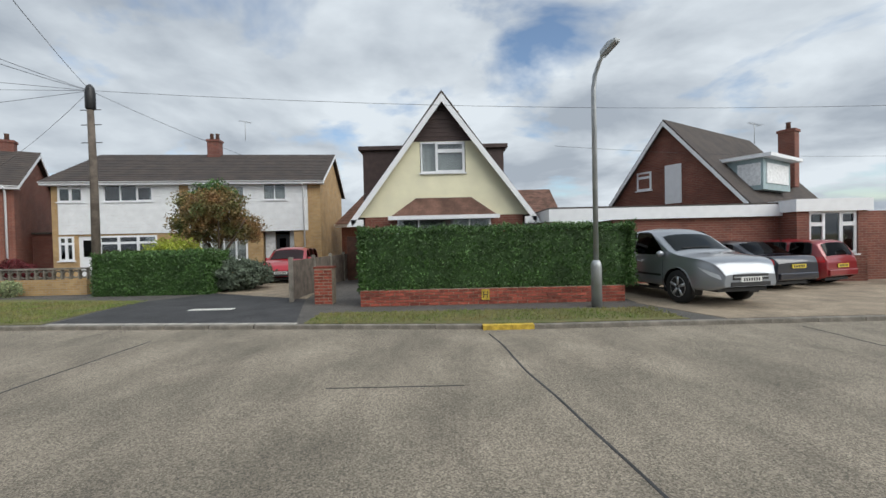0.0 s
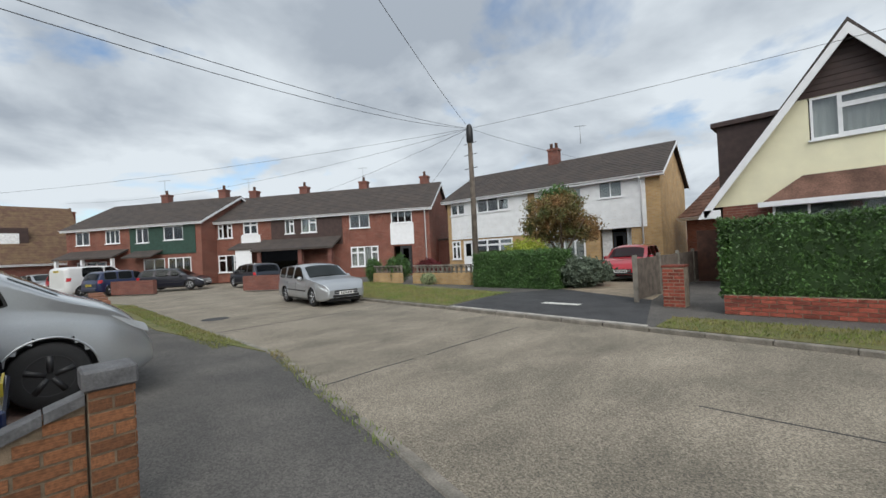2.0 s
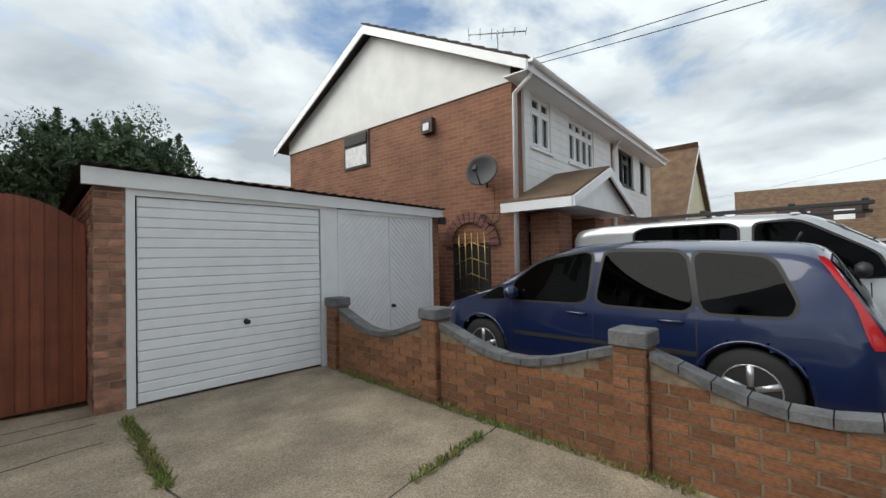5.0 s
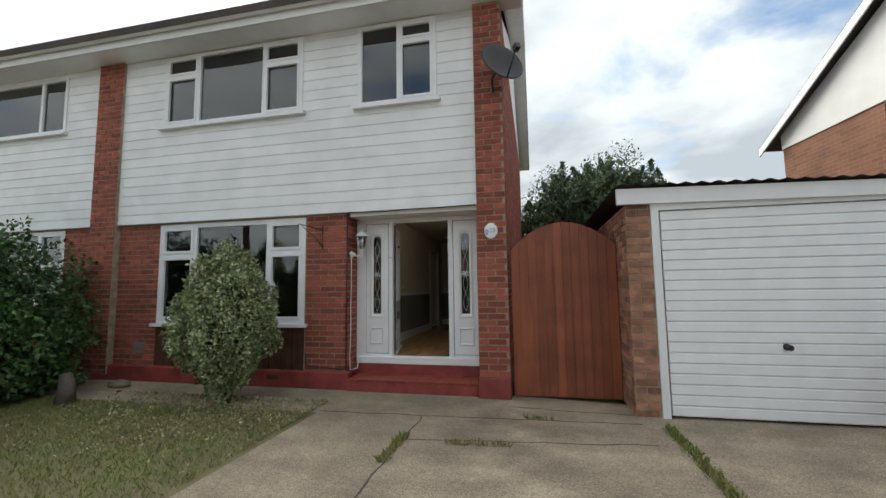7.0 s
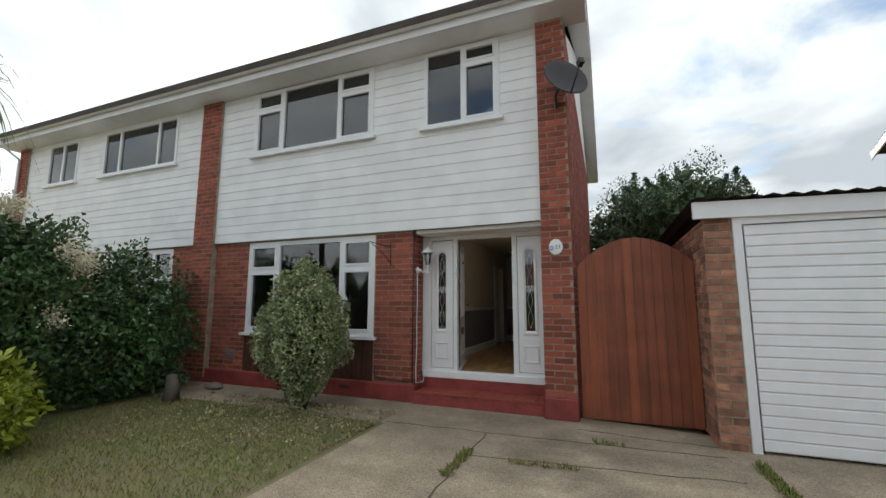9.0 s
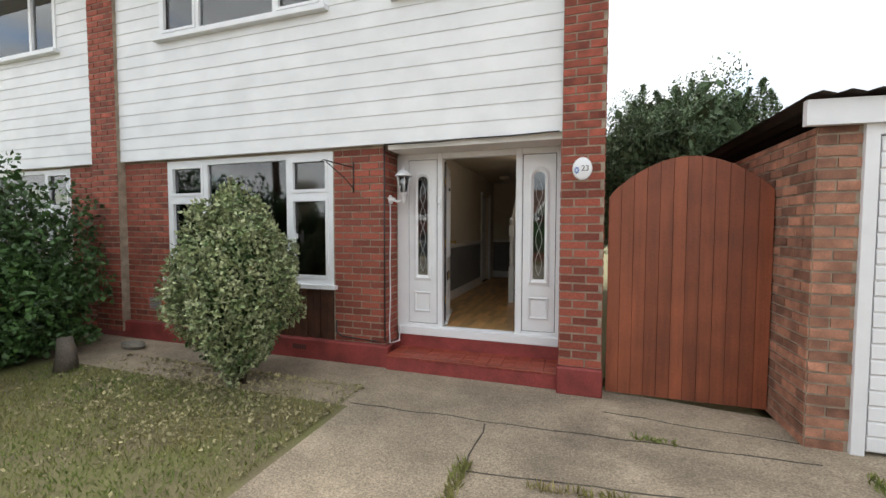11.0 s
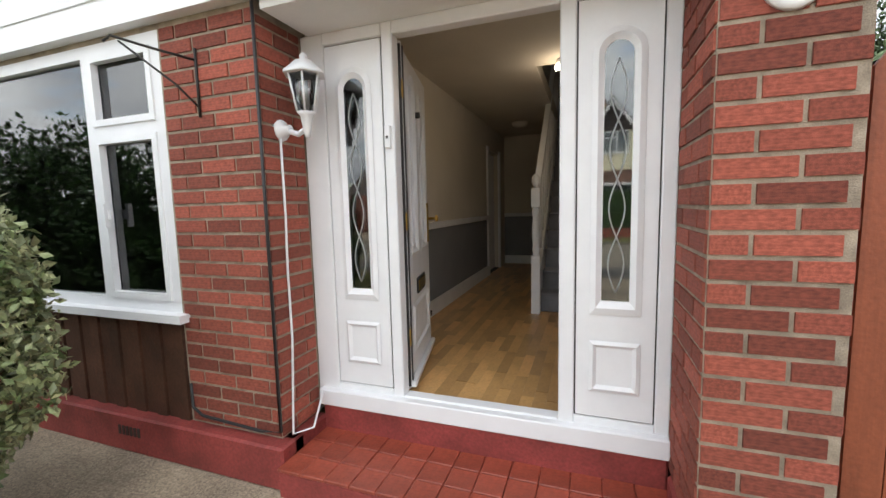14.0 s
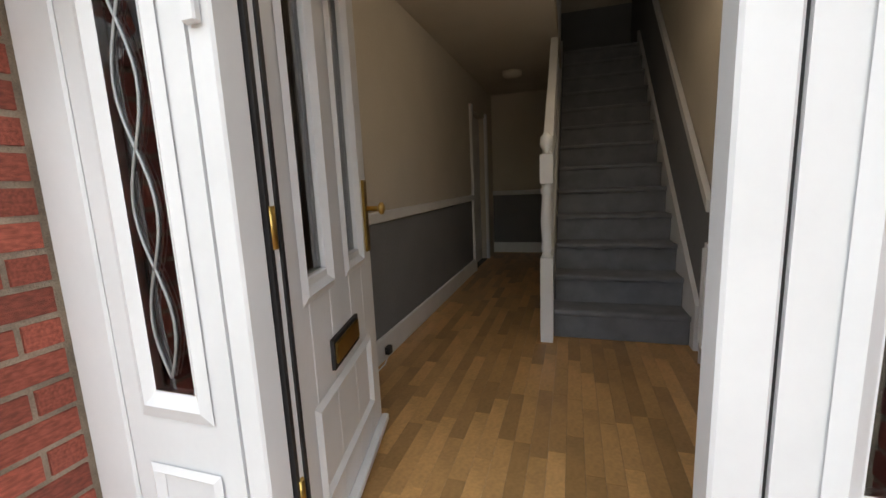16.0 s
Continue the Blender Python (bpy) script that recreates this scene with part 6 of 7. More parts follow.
VAN = [(0.0, 0.50, 0.90, 0, "b"), (0.006, 0.62, 0.95, 0, "b"), (0.03, 0.62, 0.975, 0, "b"), (0.12, 0.62, 0.99, 0, "b"), (0.45, 0.62, 1.0, 0, "b"), (0.58, 0.60, 0.985, 0, "b"), (0.62, 0.58, 0.955, 0, "w"), (0.72, 0.56, 0.79, 0, "w"), (0.82, 0.54, 0.645, 0, "b"), (0.91, 0.48, 0.56, 0, "b"), (0.96, 0.40, 0.47, 0, "b"), (0.985, 0.32, 0.38, 0, "b"), (1.0, 0.24, 0.29, 0, "b")]


def wheel(parent, x, y, r, side, rim, spokes=5):
    w = part("wheel", boxes((-0.03, 0.03, -0.05, 0.05, -0.03, 0.03)), BLACK, parent)
    w.matrix_basis = pose(x, y, r)
    bm = B()
    lathe(bm, [(r * 0.62, -0.09), (r * 0.95, -0.10), (r, -0.07), (r, 0.07), (r * 0.95, 0.10), (r * 0.62, 0.09)], 28, (0, 0, 0), "y")
    part("tyre", bm, TYRE, w)
    bm = B()
    lathe(bm, [(r * 0.66, side * 0.085), (r * 0.60, side * 0.095), (r * 0.56, side * 0.06), (r * 0.56, side * 0.03)], 24, (0, 0, 0), "y")
    lathe(bm, [(r * 0.14, side * 0.05), (r * 0.14, side * 0.085), (r * 0.05, side * 0.09)], 12, (0, 0, 0), "y")
    for k in range(spokes):
        a = 2 * math.pi * k / spokes + 0.3
        tube(bm, [(r * 0.1 * math.cos(a), side * 0.075, r * 0.1 * math.sin(a)), (r * 0.6 * math.cos(a), side * 0.07, r * 0.6 * math.sin(a))], r * 0.085, 6, r * 0.11)
    part("rim", bm, rim, w)


def smooth_poly(pts, rounds=2):
    """Round the corners of a closed outline."""
    for _ in range(rounds):
        pts = [q for a, b in zip(pts, pts[1:] + pts[:1]) for q in ((0.9 * a[0] + 0.1 * b[0], 0.9 * a[1] + 0.1 * b[1]), (0.1 * a[0] + 0.9 * b[0], 0.1 * a[1] + 0.9 * b[1]))]
    return pts


def swell(pts, grow):
    """An outline pushed outwards from its middle."""
    cx, cy = sum(p[0] for p in pts) / len(pts), sum(p[1] for p in pts) / len(pts)
    return [(p[0] + grow * (p[0] - cx) / max(0.05, math.hypot(p[0] - cx, p[1] - cy)), p[1] + grow * (p[1] - cy) / max(0.05, math.hypot(p[0] - cx, p[1] - cy))) for p in pts]


def car(name, m, L, Wd, H, shape, body_mat, label, wheels=(0.19, 0.80), r=0.31, rim=None, back_glass=None, lift=0.0, group="parked cars", spokes=5, category="car", windows=None, tail=None, head=None, fine=1.0, tumble=0.17, crown=0.11):
    """A car with its nose towards local +x, standing on z = 0: one smooth lofted shell with wheel openings, glazing and lamps following it."""
    c = thing(name, m, label, category, group)
    zl = 0.19 + lift
    n_st = int(112 * fine)
    fs = np.linspace(0, 1, n_st + 1)
    f0 = [q[0] for q in shape]
    zt_a = np.interp(fs, f0, [q[2] * H for q in shape])
    zb_a = np.interp(fs, f0, [q[1] * H for q in shape])
    for _ in range(int(5 * fine)):
        zt_a[1:-1] = (zt_a[:-2] + 2 * zt_a[1:-1] + zt_a[2:]) / 4
        zb_a[1:-1] = (zb_a[:-2] + 2 * zb_a[1:-1] + zb_a[2:]) / 4
    zb_a = np.minimum(zb_a, zt_a - 0.05)
    front, rear = np.clip((fs - 0.86) / 0.14, 0, 1), np.clip((0.07 - fs) / 0.07, 0, 1)
    w_a = Wd / 2 * (1 - 0.30 * front ** 2.4 - 0.13 * rear ** 2.0)
    low_a = zl + 0.10 * np.clip((fs - 0.93) / 0.07, 0, 1) ** 2 + 0.10 * np.clip((0.06 - fs) / 0.06, 0, 1)

    def section(f):
        w, zb, zt, lo_ = (float(np.interp(f, fs, a)) for a in (w_a, zb_a, zt_a, low_a))
        rr = min(crown, 0.45 * (zt - zb))
        wt = w * (1 - tumble * max(0.25, (zt - zb) / (0.4 * H)))
        hs = [0, 0.03, 0.12, 0.25, 0.38, 0.5, 0.6, 0.7, 0.8, 0.9, 1.0]
        ws = [0.91, 0.955, 0.985, 0.995, 1.0, 1.0, 0.997, 0.992, 0.986, 0.978, 0.962]
        pts = [(w * a, lo_ + (zb - lo_) * h) for a, h in zip(ws, hs)]
        for k in range(1, 6):
            q = k / 5
            pts.append((w * 0.962 + (wt - w * 0.962) * (q ** 1.15), zb + (zt - rr - zb) * q))
        return pts, wt, rr, zt

    def side_y(x, z):
        pts, wt, rr, zt = section(x / L + 0.5)
        return float(np.interp(z, [p[1] for p in pts], [p[0] for p in pts]))

    def top_z(x, y):
        pts, wt, rr, zt = section(x / L + 0.5)
        return zt - rr * min(1.0, abs(y) / wt) ** 3.2

    rows_ = []
    for f in fs:
        pts, wt, rr, zt = section(f)
        half = pts + [(wt * math.cos(a), zt - rr * math.cos(a) ** 3.2) for a in [math.pi / 2 * k / 6 for k in range(1, 7)]]
        rows_.append(((f - 0.5) * L, half))
    R = r * 1.16
    axles = [(q - 0.5) * L for q in wheels]
    bm = B()
    grid = []
    for x, half in rows_:
        line = []
        for y, z in half + [(-a, b) for a, b in half[::-1][1:]]:
            xx, zz = x, z
            for ax in axles:
                d = math.hypot(x - ax, z - r)
                if abs(y) > Wd * 0.33 and abs(d - R) < 0.028 / fine and z > r * 0.5:
                    xx, zz = ax + (x - ax) * R / d, r + (z - r) * R / d
            line.append(bm.verts.new((xx, y, zz)))
        grid.append(line)
    for a, b in zip(grid, grid[1:]):
        for k in range(len(a) - 1):
            mid = (a[k].co + a[k + 1].co + b[k].co + b[k + 1].co) / 4
            if abs(mid.y) > Wd * 0.33 and any(math.hypot(mid.x - ax, mid.z - r) < R - 0.004 for ax in axles):
                continue
            bm.faces.new((a[k], b[k], b[k + 1], a[k + 1])).smooth = True
    bm.faces.new(grid[0])
    bm.faces.new(grid[-1][::-1])
    part("body", bm, body_mat, c)

    def patch(nm, outline, m_, off, parent, rounds=2, text=""):
        """A panel on each flank, following the shell; outline in shares of length and height."""
        p = smooth_poly([((q[0] - 0.5) * L, q[1] * H) for q in outline], rounds) if rounds else [((q[0] - 0.5) * L, q[1] * H) for q in outline]
        if nm == "seal_and_backing":
            p = swell(p, 0.032)
        xa, xb = min(q[0] for q in p), max(q[0] for q in p)
        made = []
        for sg in (-1, 1):
            b2, prev = B(), None
            for i in range(19):
                x = xa + (xb - xa) * (0.5 - 0.5 * math.cos(math.pi * i / 18)) * 0.9996 + 0.0002 * (xb - xa)
                zs = [p1[1] + (p2[1] - p1[1]) * (x - p1[0]) / (p2[0] - p1[0]) for p1, p2 in zip(p, p[1:] + p[:1]) if (p1[0] - x) * (p2[0] - x) <= 0 and p1[0] != p2[0]]
                if len(zs) < 2:
                    continue
                lo_, hi_ = min(zs), max(zs)
                col = [b2.verts.new((x, sg * (side_y(x, lo_ + (hi_ - lo_) * k / 6) + off), lo_ + (hi_ - lo_) * k / 6)) for k in range(7)]
                if prev:
                    for k in range(6):
                        q = (prev[k], col[k], col[k + 1], prev[k + 1])
                        b2.faces.new(q if sg < 0 else q[::-1]).smooth = True
                prev = col
            o = new(nm, finish(b2, nm, m_, 0.0, False))
            o.parent = parent
            made.append(tagged(o, text))
        return made

    def screen(nm, fa, fb, m_, inset=0.84):
        b2, prev = B(), None
        for i in range(9):
            x = (fa + (fb - fa) * i / 8 - 0.5) * L
            wt = section(x / L + 0.5)[1] * inset
            line = [b2.verts.new((x + (0.006 if nm == "windscreen" else -0.006), wt * k / 6, top_z(x, wt * k / 6) + 0.007)) for k in range(-6, 7)]
            if prev:
                for k in range(12):
                    b2.faces.new((prev[k], line[k], line[k + 1], prev[k + 1])).smooth = True
            prev = line
        o = new(nm, finish(b2, nm, m_, 0.0, False))
        o.parent = c

    wins = windows
    if not wins:
        wins, i = [], 0
        while i < len(shape) - 1:
            if shape[i][4] == "s":
                a, b = shape[i], shape[i + 1]
                zt = lambda q: min(q[2] - 0.065, 0.92)
                lean = 0.10 if b[4] == "w" else 0.0
                wins.append([(a[0] + 0.006, a[1] + 0.025), (a[0] + 0.012, zt(a)), (b[0] - 0.006, zt(b)), (b[0] - 0.006 + lean, b[1] + 0.03)])
            i += 1
    for k, q in enumerate(wins):
        glass = (back_glass or GLASS_D) if k < len(wins) - 2 or len(wins) < 3 else GLASS_D
        # rubber seal at the rim; inside it, black stands for the unlit cabin
        patch("seal_and_backing", q, BLACK, 0.003, c)
        patch("side_window", q, glass, 0.007, c)
    for a, b in zip(shape, shape[1:]):
        if a[4] == "w":
            screen("windscreen", a[0] + 0.012, b[0] - 0.004, GLASS_D)
        if a[4] == "r":
            screen("rear_window", a[0] + 0.006, b[0] - 0.004, back_glass or GLASS_D)
    patch("tail_light", tail or [(0.012, 0.50), (0.06, 0.50), (0.075, 0.62), (0.02, 0.62)], LAMP_R, 0.006, c, 1, "red tail lamp")
    patch("headlight", head or [(0.905, 0.50), (0.985, 0.41), (0.993, 0.345), (0.955, 0.40)], LAMP_W, 0.006, c, 1, "clear headlight")
    for f in (0.27, 0.475, 0.70):
        patch("door_gap", [(f - 0.0012, 0.19), (f + 0.0012, 0.19), (f + 0.0012, 0.57), (f - 0.0012, 0.57)], BLACK, 0.002, c, 0)
    patch("side_strip", [(0.27, 0.345), (0.27, 0.375), (0.69, 0.365), (0.69, 0.335)], BLACK, 0.006, c, 0)
    patch("sill", [(0.26, 0.14), (0.26, 0.175), (0.72, 0.175), (0.72, 0.14)], BLACK, 0.003, c, 0)
    part("underside", boxes((-0.46 * L, 0.46 * L, -Wd * 0.34, Wd * 0.34, zl - 0.03, zl + 0.05)), BLACK, c)
    for x in axles:
        for sg in (-1, 1):
            bm = B()
            arc = [(x + (R + 0.012) * math.cos(a), r + (R + 0.012) * math.sin(a)) for a in [-0.35 + (math.pi + 0.7) * k / 20 for k in range(21)]]
            o_, i_ = [bm.verts.new((q[0], sg * (Wd / 2 - 0.03), q[1])) for q in arc], [bm.verts.new((q[0], sg * (Wd / 2 - 0.30), q[1])) for q in arc]
            for k in range(20):
                bm.faces.new((o_[k], o_[k + 1], i_[k + 1], i_[k]))
            bm.faces.new(i_)
            part("wheel_arch", bm, BLACK, c)
            bm = B()
            tube(bm, [(x + (R + 0.004) * math.cos(a), sg * (side_y(x + R * math.cos(a), r + R * math.sin(a)) - 0.004), r + (R + 0.004) * math.sin(a)) for a in [-0.15 + (math.pi + 0.3) * k / 22 for k in range(23)]], 0.013, 6)
            part("arch_lip", bm, body_mat, c)
            wheel(c, x, sg * (Wd / 2 - 0.125), r, sg, rim or ALLOY, spokes)
    xm = ([q[0] for q in shape if q[4] == "w"] or [0.6])[0]
    xm = (xm + 0.065 - 0.5) * L
    for sg in (-1, 1):
        bm = B()
        bmesh.ops.create_icosphere(bm, subdivisions=2, radius=1)
        for v in bm.verts:
            v.co = Vector((xm + v.co.x * 0.075 + 0.02, sg * (side_y(xm, 0.64 * H) + 0.10 + v.co.y * 0.10), 0.64 * H + v.co.z * 0.085))
        for fc in bm.faces:
            fc.smooth = True
        mi = part("mirror", bm, body_mat if category != "van" else BLACK, c)
        part("stalk", boxes((xm - 0.02, xm + 0.05, sg * side_y(xm, 0.6 * H) - 0.03, sg * side_y(xm, 0.6 * H) + sg * 0.09 + 0.01, 0.60 * H, 0.60 * H + 0.04)), BLACK, mi)
        for f in (0.315, 0.515):
            xh = (f - 0.5) * L
            y = side_y(xh, 0.525 * H)
            bm = B()
            tube(bm, [(xh - 0.10, sg * (y - 0.004), 0.522 * H), (xh - 0.07, sg * (y + 0.022), 0.526 * H), (xh + 0.07, sg * (y + 0.022), 0.526 * H), (xh + 0.10, sg * (y - 0.004), 0.522 * H)], 0.014, 6)
            part("door_handle", bm, body_mat, c)
    bm = B()
    tube(bm, [(-0.36 * L, -0.2, H * 0.96), (-0.37 * L, -0.2, H + 0.03)], 0.012, 5)
    part("aerial_stub", bm, BLACK, c)
    xe = 0.5 * L
    zt1 = float(zt_a[-1])
    part("grille", boxes((xe - 0.05, xe + 0.012, -Wd * 0.24, Wd * 0.24, max(zl + 0.2, zt1 - 0.14), zt1 - 0.02)), BLACK, c, "", 0.006)
    part("grille_bar", boxes((xe, xe + 0.022, -Wd * 0.23, Wd * 0.23, zt1 - 0.09, zt1 - 0.07)), ALLOY, c)
    part("lower_grille", boxes((xe - 0.05, xe + 0.01, -Wd * 0.27, Wd * 0.27, zl + 0.11, zl + 0.2)), BLACK, c, "", 0.006)
    for xe, pm, z in ((0.5 * L, PLATE_W, max(zl + 0.2, zt1 - 0.26)), (-0.5 * L, PLATE_Y, float(zt_a[0]) - 0.16)):
        s = 1 if xe > 0 else -1
        p = part("number_plate", boxes((xe - 0.01, xe + s * 0.026, -0.26, 0.26, z, z + 0.11)), pm, c)
        part("plate_marks", boxes(*[(xe + s * 0.02, xe + s * 0.029, -0.2 + i * 0.062, -0.165 + i * 0.062, z + 0.02, z + 0.09) for i in range(7)]), BLACK, p)
    part("rear_bumper", boxes((-0.5 * L - 0.05, -0.5 * L + 0.03, -Wd * 0.41, Wd * 0.41, zl + 0.12, zl + 0.30)), body_mat, c, "", 0.02)
    bm = B()
    q = ([q for q in zip(shape, shape[1:]) if q[0][4] == "w"] or [(shape[-4], shape[-3])])[0]
    xw = (q[1][0] - 0.012 - 0.5) * L
    tube(bm, [(xw + 0.01, y, top_z(xw, y) + 0.02) for y in [-0.3 * Wd + 0.06 * Wd * k for k in range(8)]], 0.01, 5)
    part("wiper", bm, BLACK, c)
    return c


NAVY, SILVER, CRIMSON = paint("navy metallic paint", (0.003, 0.013, 0.065), 0.2), paint("silver paint", (0.42, 0.44, 0.46), 0.6), paint("crimson paint", (0.42, 0.012, 0.025), 0.1)
DARKP, WHITEP, GREYP, REDP = paint("near black paint", (0.012, 0.014, 0.025)), paint("white car paint", (0.72, 0.72, 0.72), 0.0), paint("grey silver paint", (0.30, 0.32, 0.35), 0.6), paint("dark red paint", (0.25, 0.012, 0.018), 0.2)
mpv = car("family_car", pose(5.74, -4.0, 0.15, 0, 0, 90), 4.33, 1.83, 1.53, MPV, NAVY, "navy blue people carrier parked on the block paving", (0.19, 0.80), 0.32, back_glass=GLASS_B, windows=MPV_WINDOWS, tail=MPV_TAIL)
van = car("van", pose(7.95, -5.12, 0.1, 0, 0, -91), 4.75, 1.95, 1.92, VAN, SILVER, "silver panel van with black wheels on the forecourt", (0.19, 0.795), 0.36, rim=BLACK, back_glass=GLASS_B, category="van", windows=VAN_WINDOWS, tumble=0.08, crown=0.06, tail=[(0.0, 0.45), (0.014, 0.45), (0.014, 0.72), (0.0, 0.72)])
for y in (-0.73, 0.73):
    part("roof_rail", boxes((-1.6, 1.0, y - 0.02, y + 0.02, 1.91, 1.96)), BLACK, van, "black roof rail", 0.008)
for x in (-1.5, -0.6, 0.3, 0.9):
    part("roof_bar", boxes((x, x + 0.06, -0.75, 0.75, 1.955, 1.985)), BLACK, van, "black roof bar", 0.008)
car("hatchback", pose(7.3, -25.0, 0.01, 0, 0, 96), 3.9, 1.7, 1.5, HATCH, CRIMSON, "bright red hatchback on the drive opposite", back_glass=GLASS_B)
car("pickup", pose(-5.75, -17.6, 0.01, 0, 0, 100), 5.1, 1.85, 1.8, SUV, GREYP, "grey silver pickup parked nose to the road", (0.20, 0.79), 0.39, lift=0.18, windows=SUV_WINDOWS, back_glass=GLASS_B)
car("estate_car", pose(15.1, -14.25, -0.06, 0, 0, 174), 4.45, 1.77, 1.47, ESTATE, SILVER, "silver estate car parked at the far kerb", (0.21, 0.80), 0.31)
car("saloon", pose(-8.9, -19.8, 0.01, 0, 0, -75), 4.4, 1.75, 1.42, SALOON, DARKP, "dark blue saloon parked on the forecourt", back_glass=GLASS_B)
car("small_hatchback", pose(-10.9, -20.2, 0.01, 0, 0, -70), 3.6, 1.68, 1.42, HATCH, REDP, "red small hatchback with a pale roof", back_glass=GLASS_B)
car("white_suv", pose(-16.0, -21.5, 0.01, 0, 0, -10), 4.7, 1.85, 1.7, HATCH, WHITEP, "white off-road car by the brick pier", r=0.36, fine=0.5)
V = lambda x, y, rz: tpos(x, y) @ pose(0, 0, 0, 0, 0, rz)
car("small_van", V(-2.6, -7.2, 80), 4.3, 1.8, 1.85, VAN, WHITEP, "white small van parked before the terrace", category="van", windows=VAN_WINDOWS, tumble=0.08, crown=0.06, fine=0.5)
car("blue_hatchback", V(-0.2, -7.4, 80), 4.0, 1.7, 1.5, HATCH, NAVY, "dark blue hatchback parked before the terrace", fine=0.5)
car("black_hatchback", V(2.2, -6.0, 20), 4.0, 1.7, 1.45, HATCH, DARKP, "black hatchback behind the low wall", fine=0.5)
car("dark_hatchback", V(7.6, -5.4, 150), 4.1, 1.75, 1.5, HATCH, DARKP, "dark hatchback nosing out of a terrace drive", fine=0.5)
car("red_hatchback", pose(41.5, -8.9, -0.05, 0, 0, 200), 4.0, 1.7, 1.5, HATCH, CRIMSON, "red hatchback parked at the far bend", fine=0.5)
car("grey_estate", pose(45.0, -7.4, -0.05, 0, 0, 200), 4.3, 1.75, 1.5, ESTATE, SILVER, "pale grey car parked behind the red one", fine=0.5)

# ---- street furniture ----
lp = thing("street_lamp", pose(-3.12, -15.75, 0), "grey galvanised street lamp on the opposite pavement", "street lamp")
bm = B()
lathe(bm, [(0.12, 0), (0.12, 0.95), (0.115, 1.0), (0.075, 1.08)], 16)
part("base", bm, STEEL, lp)
bm = B()
tube(bm, [(0, 0, 1.0), (0, 0, 5.0), (-0.02, 0.04, 5.3), (-0.08, 0.16, 5.55), (-0.14, 0.28, 5.68)], 0.06, 12, 0.04)
part("column", bm, STEEL, lp)
bm = B()
prism(bm, [(-0.05, -0.05), (0.5, 0.02), (0.55, 0.10), (0.3, 0.19), (0.0, 0.12)], -0.11, 0.11)
hd = part("lantern", bm, STEEL, lp, "", 0.02)
hd.matrix_basis = pose(-0.13, 0.26, 5.66, 0, -18, 118) @ Matrix.Scale(0.8, 4)
tp = thing("telegraph_pole", pose(12.2, -20.2, 0), "weathered timber telegraph pole with cables", "telegraph pole")
bm = B()
tube(bm, [(0, 0, 0), (-0.02, 0, 4), (0.02, 0, 7.1)], 0.14, 12, 0.09)
part("pole", bm, WOODPOLE, tp)
bm = B()
lathe(bm, [(0.10, 6.3), (0.15, 6.35), (0.15, 6.85), (0.12, 7.05), (0.05, 7.15)], 10)
part("terminal_box", bm, BLACK, tp)
for z in (5.2, 5.8, 6.3):
    bm = B()
    tube(bm, [(-0.35, 0, z), (0.35, 0, z)], 0.015, 6)
    part("step_bar", bm, IRON, tp)


def cable(a, b, sag, label="thin black overhead telephone cable"):
    bm = B()
    a, b = Vector(a), Vector(b)
    tube(bm, [a.lerp(b, k / 16) - Vector((0, 0, sag * 4 * (k / 16) * (1 - k / 16))) for k in range(17)], 0.007, 5)
    solo("overhead_cable", bm, BLACK, label, "cable", group="overhead cables")


TOP = (12.2, -20.2, 6.95)
for b, s in (((-0.3, -0.2, 5.9), 0.4), ((7.1, -2.15, 4.95), 0.35), ((7.1, -2.1, 4.85), 0.5), ((-40, -22, 7.3), 1.0), ((45, -9, 7.0), 0.8), ((24, -27, 5.2), 0.3), ((34, -18.5, 5.2), 0.4), ((8, -28.4, 5.4), 0.2),
             ((60, 8, 8.0), 1.0)):
    cable(TOP, b, s)
cable((-30, -30, 6.0), (-4.5, -24, 5.6), 0.3)

# opposite front walls
ow = thing("low_brick_wall", pose(0, 0, 0), "low red brick wall under the clipped hedge", "wall", kind="structure")
part("wall", boxes((-4.1, 2.5, -16.75, -16.5, 0, 0.40)), MORTAR, ow)
lay(brick_rows(6.6, 0.01, 0.40), pose(2.5, -16.49, 0, 0, 0, 180), ow, joined=BRICK_J)
hs = thing("hydrant_sign", pose(-0.72, -16.46, 0.12), "small yellow hydrant sign reading H", "sign")
part("plate", boxes((0, 0.2, -0.01, 0.0, 0, 0.26)), YELLOW, hs)
part("letter", boxes((0.045, 0.065, 0, 0.004, 0.05, 0.21), (0.135, 0.155, 0, 0.004, 0.05, 0.21), (0.065, 0.135, 0, 0.004, 0.12, 0.14)), BLACK, hs)
pr = thing("gate_pier", pose(3.6, -17.3, 0), "red brick gate pier beside the path", "pier")
part("pier", boxes((-0.23, 0.23, -0.2, 0.2, 0, 0.95)), MORTAR, pr)
lay(brick_rows(0.46, 0.01, 0.95), pose(0.23, 0.2, 0, 0, 0, 180), pr, joined=BRICK_J)
lay(brick_rows(0.4, 0.01, 0.95), pose(0.23, -0.2, 0, 0, 0, 90), pr, joined=BRICK_J)
part("coping", boxes((-0.25, 0.25, -0.22, 0.22, 0.95, 1.0)), BRICK, pr)
fen = thing("side_fence", pose(4.6, -17.6, 0), "grey concrete-posted fence between the drives", "fence")
for i in range(5):
    part("post", boxes((0, 0.1, -i * 2.0 - 0.1, -i * 2.0, 0, 1.25)), KERB, fen)
    if i < 4:
        part("panel", boxes((0.03, 0.07, -i * 2.0 - 2.0, -i * 2.0 - 0.1, 0.05, 1.15)), WOODPOLE, fen)
